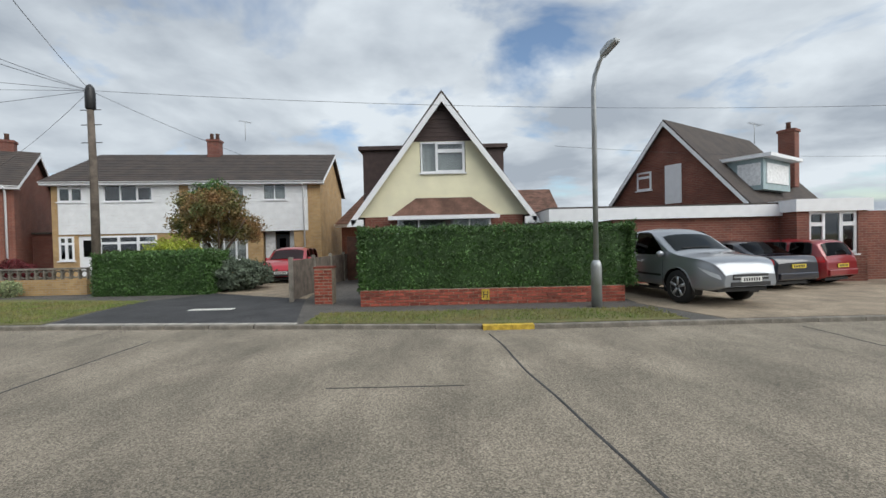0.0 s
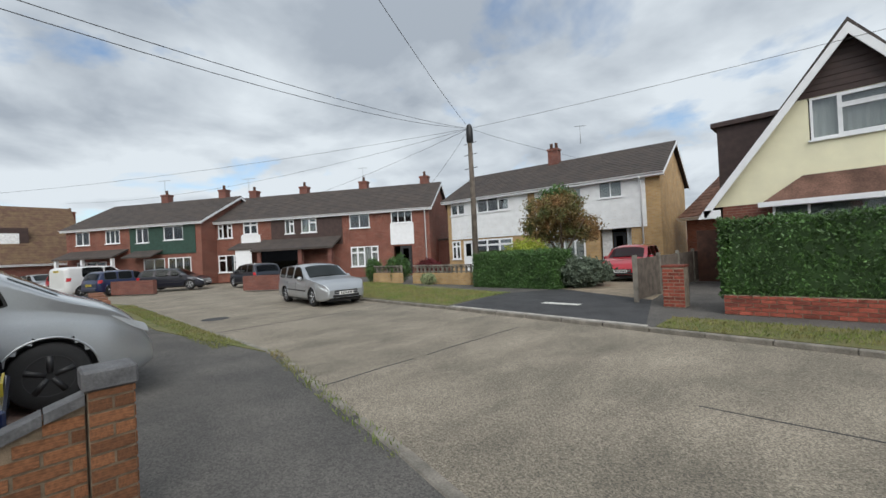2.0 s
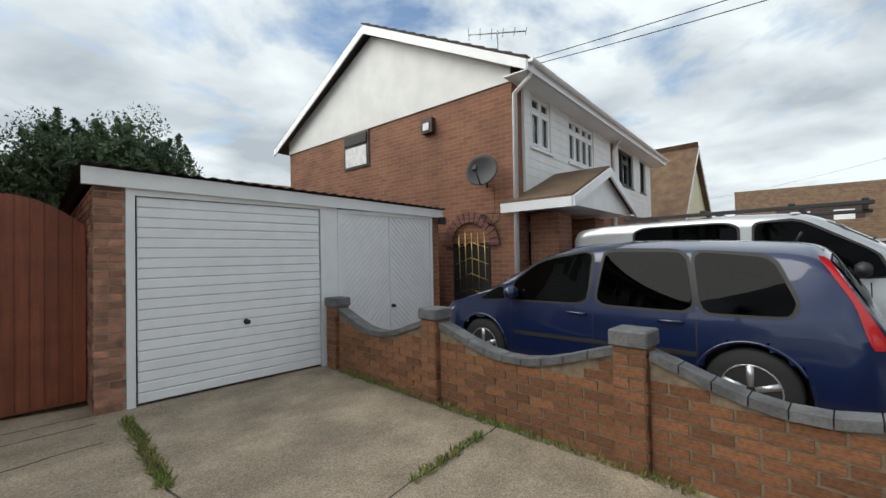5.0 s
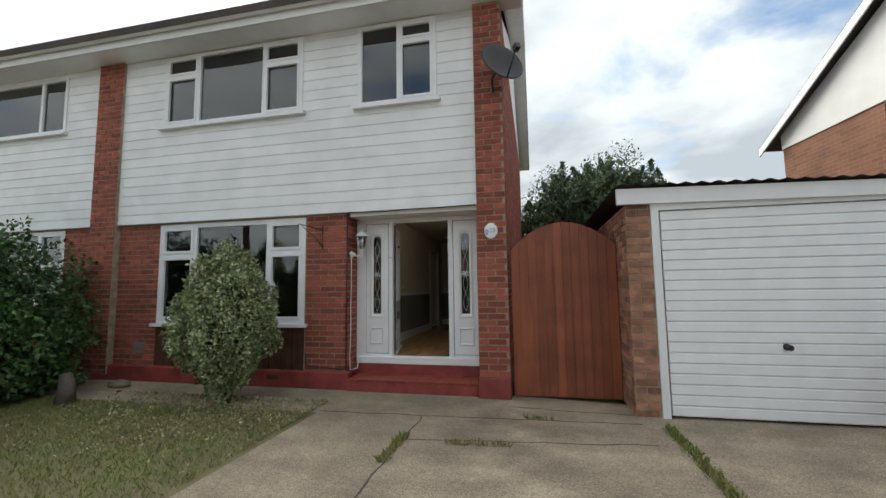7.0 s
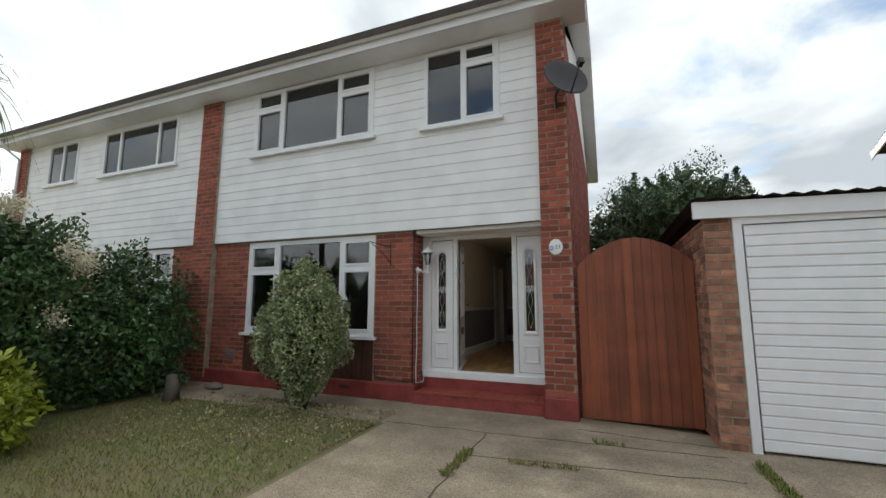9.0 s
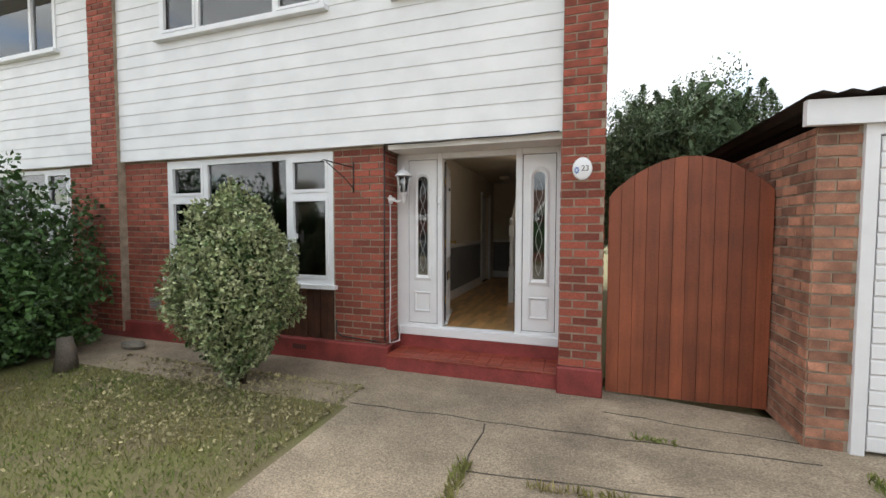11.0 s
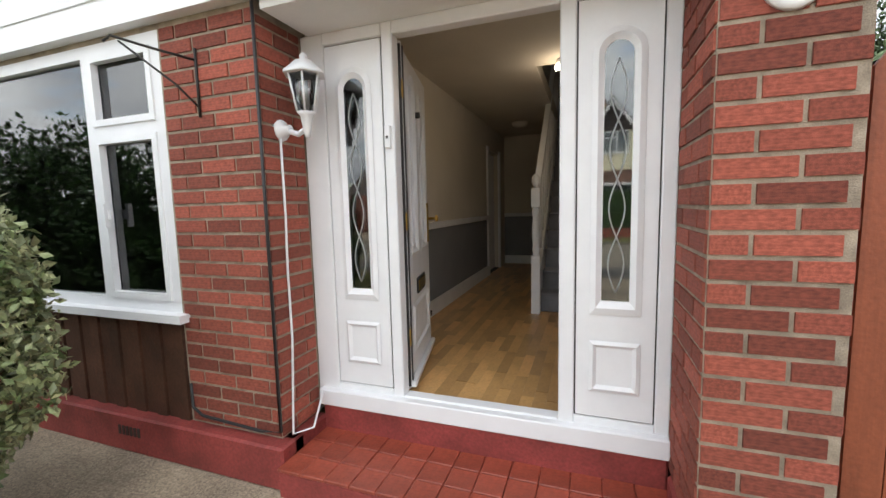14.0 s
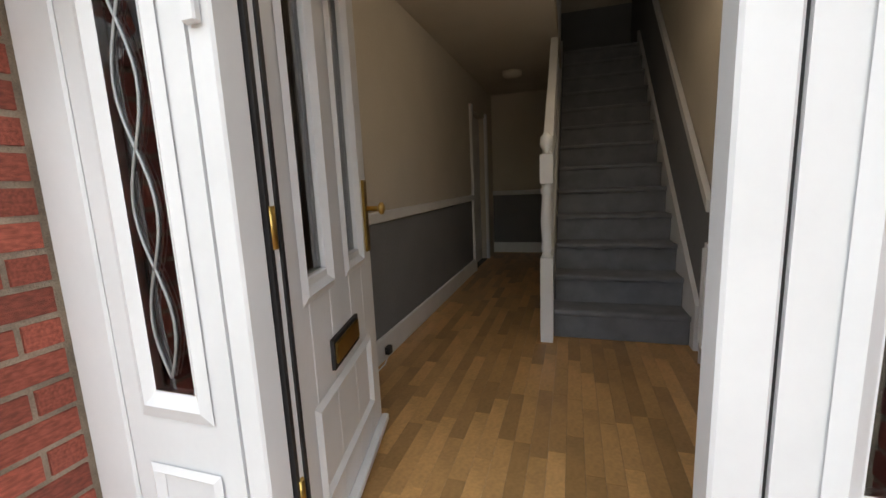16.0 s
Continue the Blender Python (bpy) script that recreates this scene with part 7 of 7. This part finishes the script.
part("side_gate", boxes((-1.3, 0.0, -6.6, -6.54, 0.0, 1.9)), SHUT_W, fen, "tall dark side gate")
bw = thing("block_wall", pose(0, 0, 0), "buff garden wall topped with pierced concrete blocks", "wall")
for xa, xb in ((13.0, 17.0), (18.0, 20.5)):
    part("wall", boxes((xa, xb, -20.9, -20.7, 0, 0.55)), W_BUFF, bw)
    bm = boxes((xa, xb, -20.88, -20.72, 0.9, 0.96))
    n = int((xb - xa) / 0.3)
    for i in range(n):
        x = xa + (xb - xa) * (i + 0.5) / n
        tube(bm, [(x + 0.12 * math.cos(a), -20.8, 0.73 + 0.12 * math.sin(a)) for a in [math.pi * 2 * k / 10 for k in range(11)]], 0.03, 5)
        box(bm, x - 0.16, x - 0.13, -20.86, -20.74, 0.55, 0.9)
    part("pierced_blocks", bm, KERB, bw, "pierced grey screen blocks")
tw = thing("terrace_wall", tpos(0, -9.0), "low brick front walls of the terrace", "wall")
for a, b in ((-12, -5.5), (0.6, 3.6), (9.5, 14.5)):
    part("wall", boxes((a, b, 0, 0.25, 0, 0.8)), W_BROWN, tw)
bp = thing("brick_pier", pose(-14.0, -18.6, 0), "brick pier with a white globe lamp", "pier")
part("pier", boxes((-0.3, 0.3, -0.3, 0.3, 0, 1.35)), W_RED, bp)
bm = B()
lathe(bm, [(0.02, 1.35), (0.1, 1.37), (0.06, 1.45), (0.17, 1.55), (0.2, 1.67), (0.15, 1.8), (0.02, 1.85)], 14)
part("globe", bm, WHITE, bp)
fp = thing("forecourt_piers", pose(0, 0, 0), "low brick piers along the neighbour's forecourt", "pier")
for i in range(4):
    part("pier", boxes((13.0 + i * 1.5, 13.4 + i * 1.5, -7.75 - 0.12 * i, -7.4 - 0.12 * i, 0, 0.85)), W_ORANGE, fp)
bm = B()
lathe(bm, [(0.38, 0), (0.38, 0.004)], 24, (14.2, -10.3, -0.07))
solo("manhole_cover", bm, DARK_ASPH, "dark worn manhole patch in the road", "manhole", "structure")

# ---- planting ----
G = np.random.default_rng(11)


def stems(parent, pts, r=0.02, name="trunk"):
    bm = B()
    for q in pts:
        tube(bm, q, r, 6, r * 0.4)
    part(name, bm, BARK, parent)


def hedge(name, x0, x1, y0, y1, z0, z1, n, material, label, size=0.07, core=None):
    h = thing(name, pose(0, 0, 0), label, "hedge")
    bm = B()
    box(bm, x0 + 0.14, x1 - 0.14, y0 + 0.14, y1 - 0.14, z0, z1 - 0.14)
    part("core", bm, core or LEAF_D, h)
    leaves("foliage", hedge_points(G, n, x0, x1, y0, y1, z0, z1), size, material, h, 2)
    return h


hedge("clipped_hedge", -4.4, 2.55, -17.6, -16.55, 0.38, 1.95, 42000, LEAF, "tall clipped green privet hedge above the low wall", 0.075)
hedge("low_hedge", 8.2, 12.2, -21.2, -19.9, 0.0, 1.45, 22000, LEAF, "broad clipped green hedge beside the pole", 0.08)


def bush(name, centre, size, n, leaf, material, label, seed=0.0, category="bush", inner=0.6, lump=0.2, trunk=None, core=True):
    b = thing(name, pose(*centre), label, category)
    p = shell(G, n, lump, inner, seed) * np.array(size) + np.array((0, 0, size[2]))
    if trunk:
        p[:, 2] += trunk
    st = []
    for k in range(9):
        a = k * 0.7
        e = (0.6 * size[0] * math.cos(a), 0.6 * size[1] * math.sin(a), (trunk or 0) + size[2] * (0.8 + 0.4 * (k % 3) / 2))
        st.append([(0.08 * math.cos(a), 0.08 * math.sin(a), 0), (e[0] * 0.3, e[1] * 0.3, e[2] * 0.5), e])
    stems(b, st, 0.025)
    leaves("crown", p, leaf, material, b, 3)
    return b


var = thing("variegated_bush", pose(-3.58, -0.8, 0), "rounded variegated euonymus bush by the window", "bush")
p = shell(G, 22000, 0.18, 0.72, 2.0)
wz = np.interp(p[:, 2], (-1, -0.3, 0.3, 1), (0.55, 0.95, 1.0, 0.8))
p = p * np.stack([0.63 * wz, 0.58 * wz, np.full(len(p), 0.93)], 1) + np.array((0, 0, 1.02))
leaves("crown", p, 0.05, LEAF_V, var, 4, 1.7)
# darker leaves fill the crown, its inner shade put into their colour
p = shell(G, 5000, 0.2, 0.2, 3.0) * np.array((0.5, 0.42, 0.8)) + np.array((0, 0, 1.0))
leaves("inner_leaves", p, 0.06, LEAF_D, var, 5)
stems(var, [[(0.05 * math.cos(a), 0.05 * math.sin(a), 0), (0.2 * math.cos(a), 0.2 * math.sin(a), 0.5), (0.4 * math.cos(a), 0.35 * math.sin(a), 1.2)] for a in [k * 0.7 for k in range(9)]], 0.022)
g2 = np.random.default_rng(8)
lit = np.stack([np.clip(-3.6 + g2.normal(size=5000) * 0.85, -5.6, -2.3), np.clip(-1.1 + g2.normal(size=5000) * 0.6, -2.6, -0.5), np.full(5000, 0.012)], 1)
tagged(leaves("leaf_litter", lit, 0.04, PAPER, None, 7, 1.6, 0.0), "pale fallen leaves under the bush", "leaf litter", kind="stuff")
sh = thing("shrub_border", pose(0, 0, 0), "dense dark green shrubs along the boundary", "shrub")
pts = []
for cx, cy, cz, a, b, c2, n in ((-7.4, -0.9, 0.85, 1.0, 1.0, 1.0, 9000), (-7.8, -1.9, 1.0, 1.1, 1.0, 1.15, 9000), (-7.4, -2.9, 0.9, 1.2, 0.9, 1.15, 9000), (-6.8, -1.5, 0.5, 0.7, 1.3, 0.65, 9000), (-8.8, -2.3, 1.2, 1.2, 1.2, 1.2, 6000)):
    pts.append(shell(G, n, 0.3, 0.6, cx) * np.array((a, b, c2 * 1.25)) + np.array((cx, cy, cz * 1.2)))
pts = np.concatenate(pts)
leaves("foliage", pts[pts[:, 2] > 0.03], 0.085, LEAF_D, sh, 6, 1.6)
pts = np.concatenate([shell(G, 900, 0.3, 0.9, 5.0) * np.array((0.75, 1.1, 0.7)) + np.array((-6.75, -1.4, 0.6))])
leaves("fresh_leaves", pts[pts[:, 2] > 0.05], 0.09, LEAF, sh, 7, 1.5)
fs = thing("blossom_shrub", pose(-6.1, -2.95, 0), "shrub with cream blossom clusters", "shrub")
pts = shell(G, 7000, 0.3, 0.5, 7.0) * np.array((0.6, 0.55, 1.0)) + np.array((0, 0, 1.45))
leaves("foliage", pts, 0.09, LEAF_D, fs, 8)
pts = np.concatenate([np.array(c) + G.normal(size=(260, 3)) * 0.075 for c in shell(G, 13, 0.2, 0.98, 7.0) * np.array((0.6, 0.55, 0.7)) + np.array((0.05, 0.05, 1.85))])
leaves("blossom", pts, 0.032, FLOWER, fs, 9, 1.1)
stems(fs, [[(0, 0, 0), (0.2 * math.cos(k), 0.2 * math.sin(k), 0.8), (0.5 * math.cos(k), 0.5 * math.sin(k), 1.8)] for k in range(6)])
gs = bush("golden_shrub", (-5.2, -3.4, 0), (0.45, 0.42, 0.44), 3500, 0.10, LEAF_Y, "bright golden-green shrub at the lawn edge", 4.0)
cp = thing("cordyline_palm", pose(-6.95, -3.25, 0), "tall cordyline with long drooping sword leaves", "palm")
bm = B()
tube(bm, [(0, 0, 0), (0.05, 0, 2.2), (0, 0.05, 4.35)], 0.1, 10, 0.07)
part("trunk", bm, BARK, cp)
for k in range(70):
    a, el, ln_ = rng.uniform(0, 6.28), rng.uniform(-0.5, 1.2), rng.uniform(0.8, 1.15)
    bm = B()
    prev = None
    for s in range(6):
        f = s / 5
        rr = ln_ * f * math.cos(el) * (1 - 0.2 * f)
        z = 4.3 + ln_ * f * math.sin(el) - 0.7 * f * f
        w = 0.025 * (1 - f) + 0.002
        cx, cy = rr * math.cos(a), rr * math.sin(a)
        pair = (bm.verts.new((cx - w * math.sin(a), cy + w * math.cos(a), z)), bm.verts.new((cx + w * math.sin(a), cy - w * math.cos(a), z - 0.006)))
        if prev:
            bm.faces.new((prev[0], prev[1], pair[1], pair[0]))
        prev = pair
    part("leaf", bm, LEAF_D, cp)
stump = thing("flower_stump", pose(-5.75, -1.1, 0), "small weathered cut stump with dry stems", "stump")
bm = B()
tube(bm, [(0, 0, 0), (0.02, 0, 0.2), (-0.02, 0.01, 0.38)], 0.12, 9, 0.07)
part("stump", bm, WOODPOLE, stump)
st = thing("border_stone", pose(-5.9, -0.25, 0), "loose pale stone by the plinth", "stone")
bm = B()
bmesh.ops.create_icosphere(bm, subdivisions=2, radius=1)
for v in bm.verts:
    v.co = Vector((v.co.x * 0.2, v.co.y * 0.1, v.co.z * 0.07 + 0.05)) * (1 + 0.2 * noise.noise(v.co * 2))
part("stone", bm, KERB, st)
con = thing("conifer", pose(2.3, 8.6, 0), "dark feathery cypress behind the side gate", "tree")
bm = B()
tube(bm, [(0, 0, 0), (0, 0, 5.5)], 0.18, 8, 0.03)
part("trunk", bm, BARK, con)
pts = [shell(G, 60000, 0.3, 0.5, 1.0) * np.array((2.5, 1.8, 2.6)) + np.array((0, 0, 2.7))]
pts.append(shell(G, 7000, 0.3, 0.5, 2.0) * np.array((1.6, 1.2, 2.0)) + np.array((-3.0, -0.5, 2.3)))
for k in range(16):
    cx, cy = G.uniform(-2.2, 2.2), G.uniform(-1, 1)
    h = G.uniform(0.9, 1.5)
    f = G.uniform(0, 1, 700)
    base = 4.9 - 0.22 * cx * cx
    pts.append(np.stack([cx + 0.30 * (1 - f) * G.normal(size=700) + 0.25 * f * math.sin(k), cy + 0.25 * (1 - f) * G.normal(size=700), base - 0.5 + h * f], 1))
leaves("crown", np.concatenate(pts), 0.10, LEAF_C, con, 10, 2.4, 0.9)
pts = shell(G, 5000, 0.25, 0.3, 1.0) * np.array((2.2, 1.5, 2.3)) + np.array((0, 0, 2.7))
tagged(leaves("inner_bough", pts, 0.4, LEAF_C, con, 11, 1.6, 0.5), kind="stuff")
tr = thing("bronze_tree", pose(10.2, -24.2, 0), "small spreading tree with bronze and green leaves", "tree")
stems(tr, [[(0, 0, 0), (0.15 * math.cos(k), 0.15 * math.sin(k), 1.2), (1.3 * math.cos(k), 1.1 * math.sin(k), 2.8)] for k in range(7)], 0.06)
pts = np.concatenate([shell(G, 2600, 0.35, 0.5, float(k)) * np.array((0.9, 0.8, 0.6)) + np.array((1.3 * math.cos(k * 0.9) * (0.4 + 0.6 * (k % 3) / 2), 1.2 * math.sin(k * 0.9), 2.3 + 0.45 * (k % 4) - 0.2 * (k % 2))) for k in range(8)])
leaves("crown", pts, 0.11, LEAF_R, tr, 12)
pts = shell(G, 2500, 0.35, 0.4, 3.0) * np.array((0.8, 0.7, 0.5)) + np.array((0.1, 0, 3.9))
leaves("fresh_crown", pts, 0.12, LEAF, tr, 13)
bush("lavender_clump", (7.9, -21.2, 0), (1.1, 1.1, 0.55), 9000, 0.12, LAVENDER, "soft grey-green lavender clump by the drive", 1.0)
bush("golden_conifer", (11.0, -22.4, 0), (1.5, 0.8, 0.95), 7000, 0.11, LEAF_Y, "golden conifer behind the low hedge", 2.0)
bush("maroon_shrub", (22.0, -26.8, 0), (0.9, 0.8, 0.55), 3500, 0.12, LEAF_M, "dark maroon shrub by the link garage", 3.0)
bush("wall_shrub", (18.9, -21.3, 0), (0.8, 0.6, 0.75), 4500, 0.10, LEAF, "bright green shrub by the garden wall", 5.0)
bush("wall_shrub", (20.8, -21.0, 0), (0.5, 0.5, 0.7), 3000, 0.10, LEAF, "green shrub at the wall's end", 6.0)
bush("wall_tuft", (15.4, -20.3, 0), (0.45, 0.3, 0.28), 1500, 0.08, LEAF_V, "straggly tuft growing out of the garden wall", 7.0)
# hall lamp, lit
hl = thing("hall_spot_lamp", pose(-1.0, 2.4, 2.80), "small lit ceiling lamp at the stair foot", "ceiling light")
bm = B()
lathe(bm, [(0.06, 0), (0.06, -0.03), (0.02, -0.04)], 14)
part("rose", bm, WHITE, hl)
GLOW = bpy.data.materials.new("lamp glow")
GLOW.use_nodes = True
GLOW.node_tree.nodes["Principled BSDF"].inputs["Emission Color"].default_value = (1, 0.85, 0.65, 1)
GLOW.node_tree.nodes["Principled BSDF"].inputs["Emission Strength"].default_value = 4
for x in (-0.05, 0.06):
    bm = B()
    lathe(bm, [(0.01, -0.03), (0.025, -0.06), (0.02, -0.085), (0.005, -0.09)], 10, (x, 0, 0))
    part("bulb", bm, GLOW, hl)
ld = bpy.data.lights.new("hall_lamp", "POINT")
ld.energy, ld.color, ld.shadow_soft_size = 0.9, (1.0, 0.84, 0.66), 0.06
lo = new("hall_lamp_light", ld)
lo.location = (-1.0, 2.4, 2.62)

# ---- brickwork near the door, on the piers, garden wall and garage ----
lay(brick_rows(0.39, 0.275, 2.5), pose(-0.39, 0.06, 0), pier, own=BRICK)
lay(brick_rows(0.49, 0.275, 2.5, 0.12), pose(-0.39, 0.55, 0, 0, 0, -90), pier, own=BRICK)
lay(brick_rows(0.39, 2.5, 5.5), pose(-0.39, 0.06, 0), pier, joined=BRICK_J)
lay(brick_rows(7.9, 0.27, 5.4, 0.12), pose(0.0, 0.07, 0, 0, 0, 90), pier, joined=BRICK_J)
lay(brick_rows(0.67, 0.26, 2.59), pose(-3.05, FRONT, 0), gw, own=BRICK)
lay(brick_rows(0.33, 0.26, 2.53, 0.12), pose(-2.38, FRONT + 0.0, 0, 0, 0, 90), gw, own=BRICK)
lay(brick_rows(0.83, 0.26, 2.59), pose(-6.62, FRONT, 0), gw, joined=BRICK_J)
lay(brick_rows(0.71, 0.1, 2.59), pose(-7.86, FRONT, 0), gw, joined=BRICK_J)
lay(brick_rows(3.2, 0.1, 2.59), pose(-13.6, FRONT, 0), gw, joined=BRICK_J)
lay(brick_rows(2.54, 0.1, 0.95), pose(-10.4, FRONT, 0), gw, joined=BRICK_J)
lay(brick_rows(0.53, 0.1, 5.5), pose(-7.15, 0.1, 0), ppier, joined=BRICK_J)
lay(brick_rows(0.4, 0.1, 5.5), pose(-14.0, 0.1, 0), ppier, joined=BRICK_J)
lay(brick_rows(0.26, 0.0, 2.36), pose(1.4, GY + 0.02, 0), gar, joined=BRICK_G)
lay(brick_rows(5.4, 0.0, 2.36, 0.12), pose(1.4, GY + 5.42, 0, 0, 0, -90), gar, joined=BRICK_G)
for y in PIL:
    lay(brick_rows(0.22, 0.01, 0.88, 0.0), pose(WX - 0.11, y + 0.11, 0, 0, 0, -90), gwall, own=BRICK_O)
    lay(brick_rows(0.22, 0.01, 0.88, 0.12), pose(WX - 0.11, y - 0.11, 0), gwall, joined=BRICK_OJ)
for a, b in zip(PIL, PIL[1:]):
    a, b = a + 0.12, b - 0.12
    lay(brick_rows(b - a, 0.01, 0.86, 0.0, lambda u, a=a, b=b: dip(a, b, b - u) - 0.05), pose(WX - 0.05, b, 0, 0, 0, -90), gwall, own=BRICK_O)
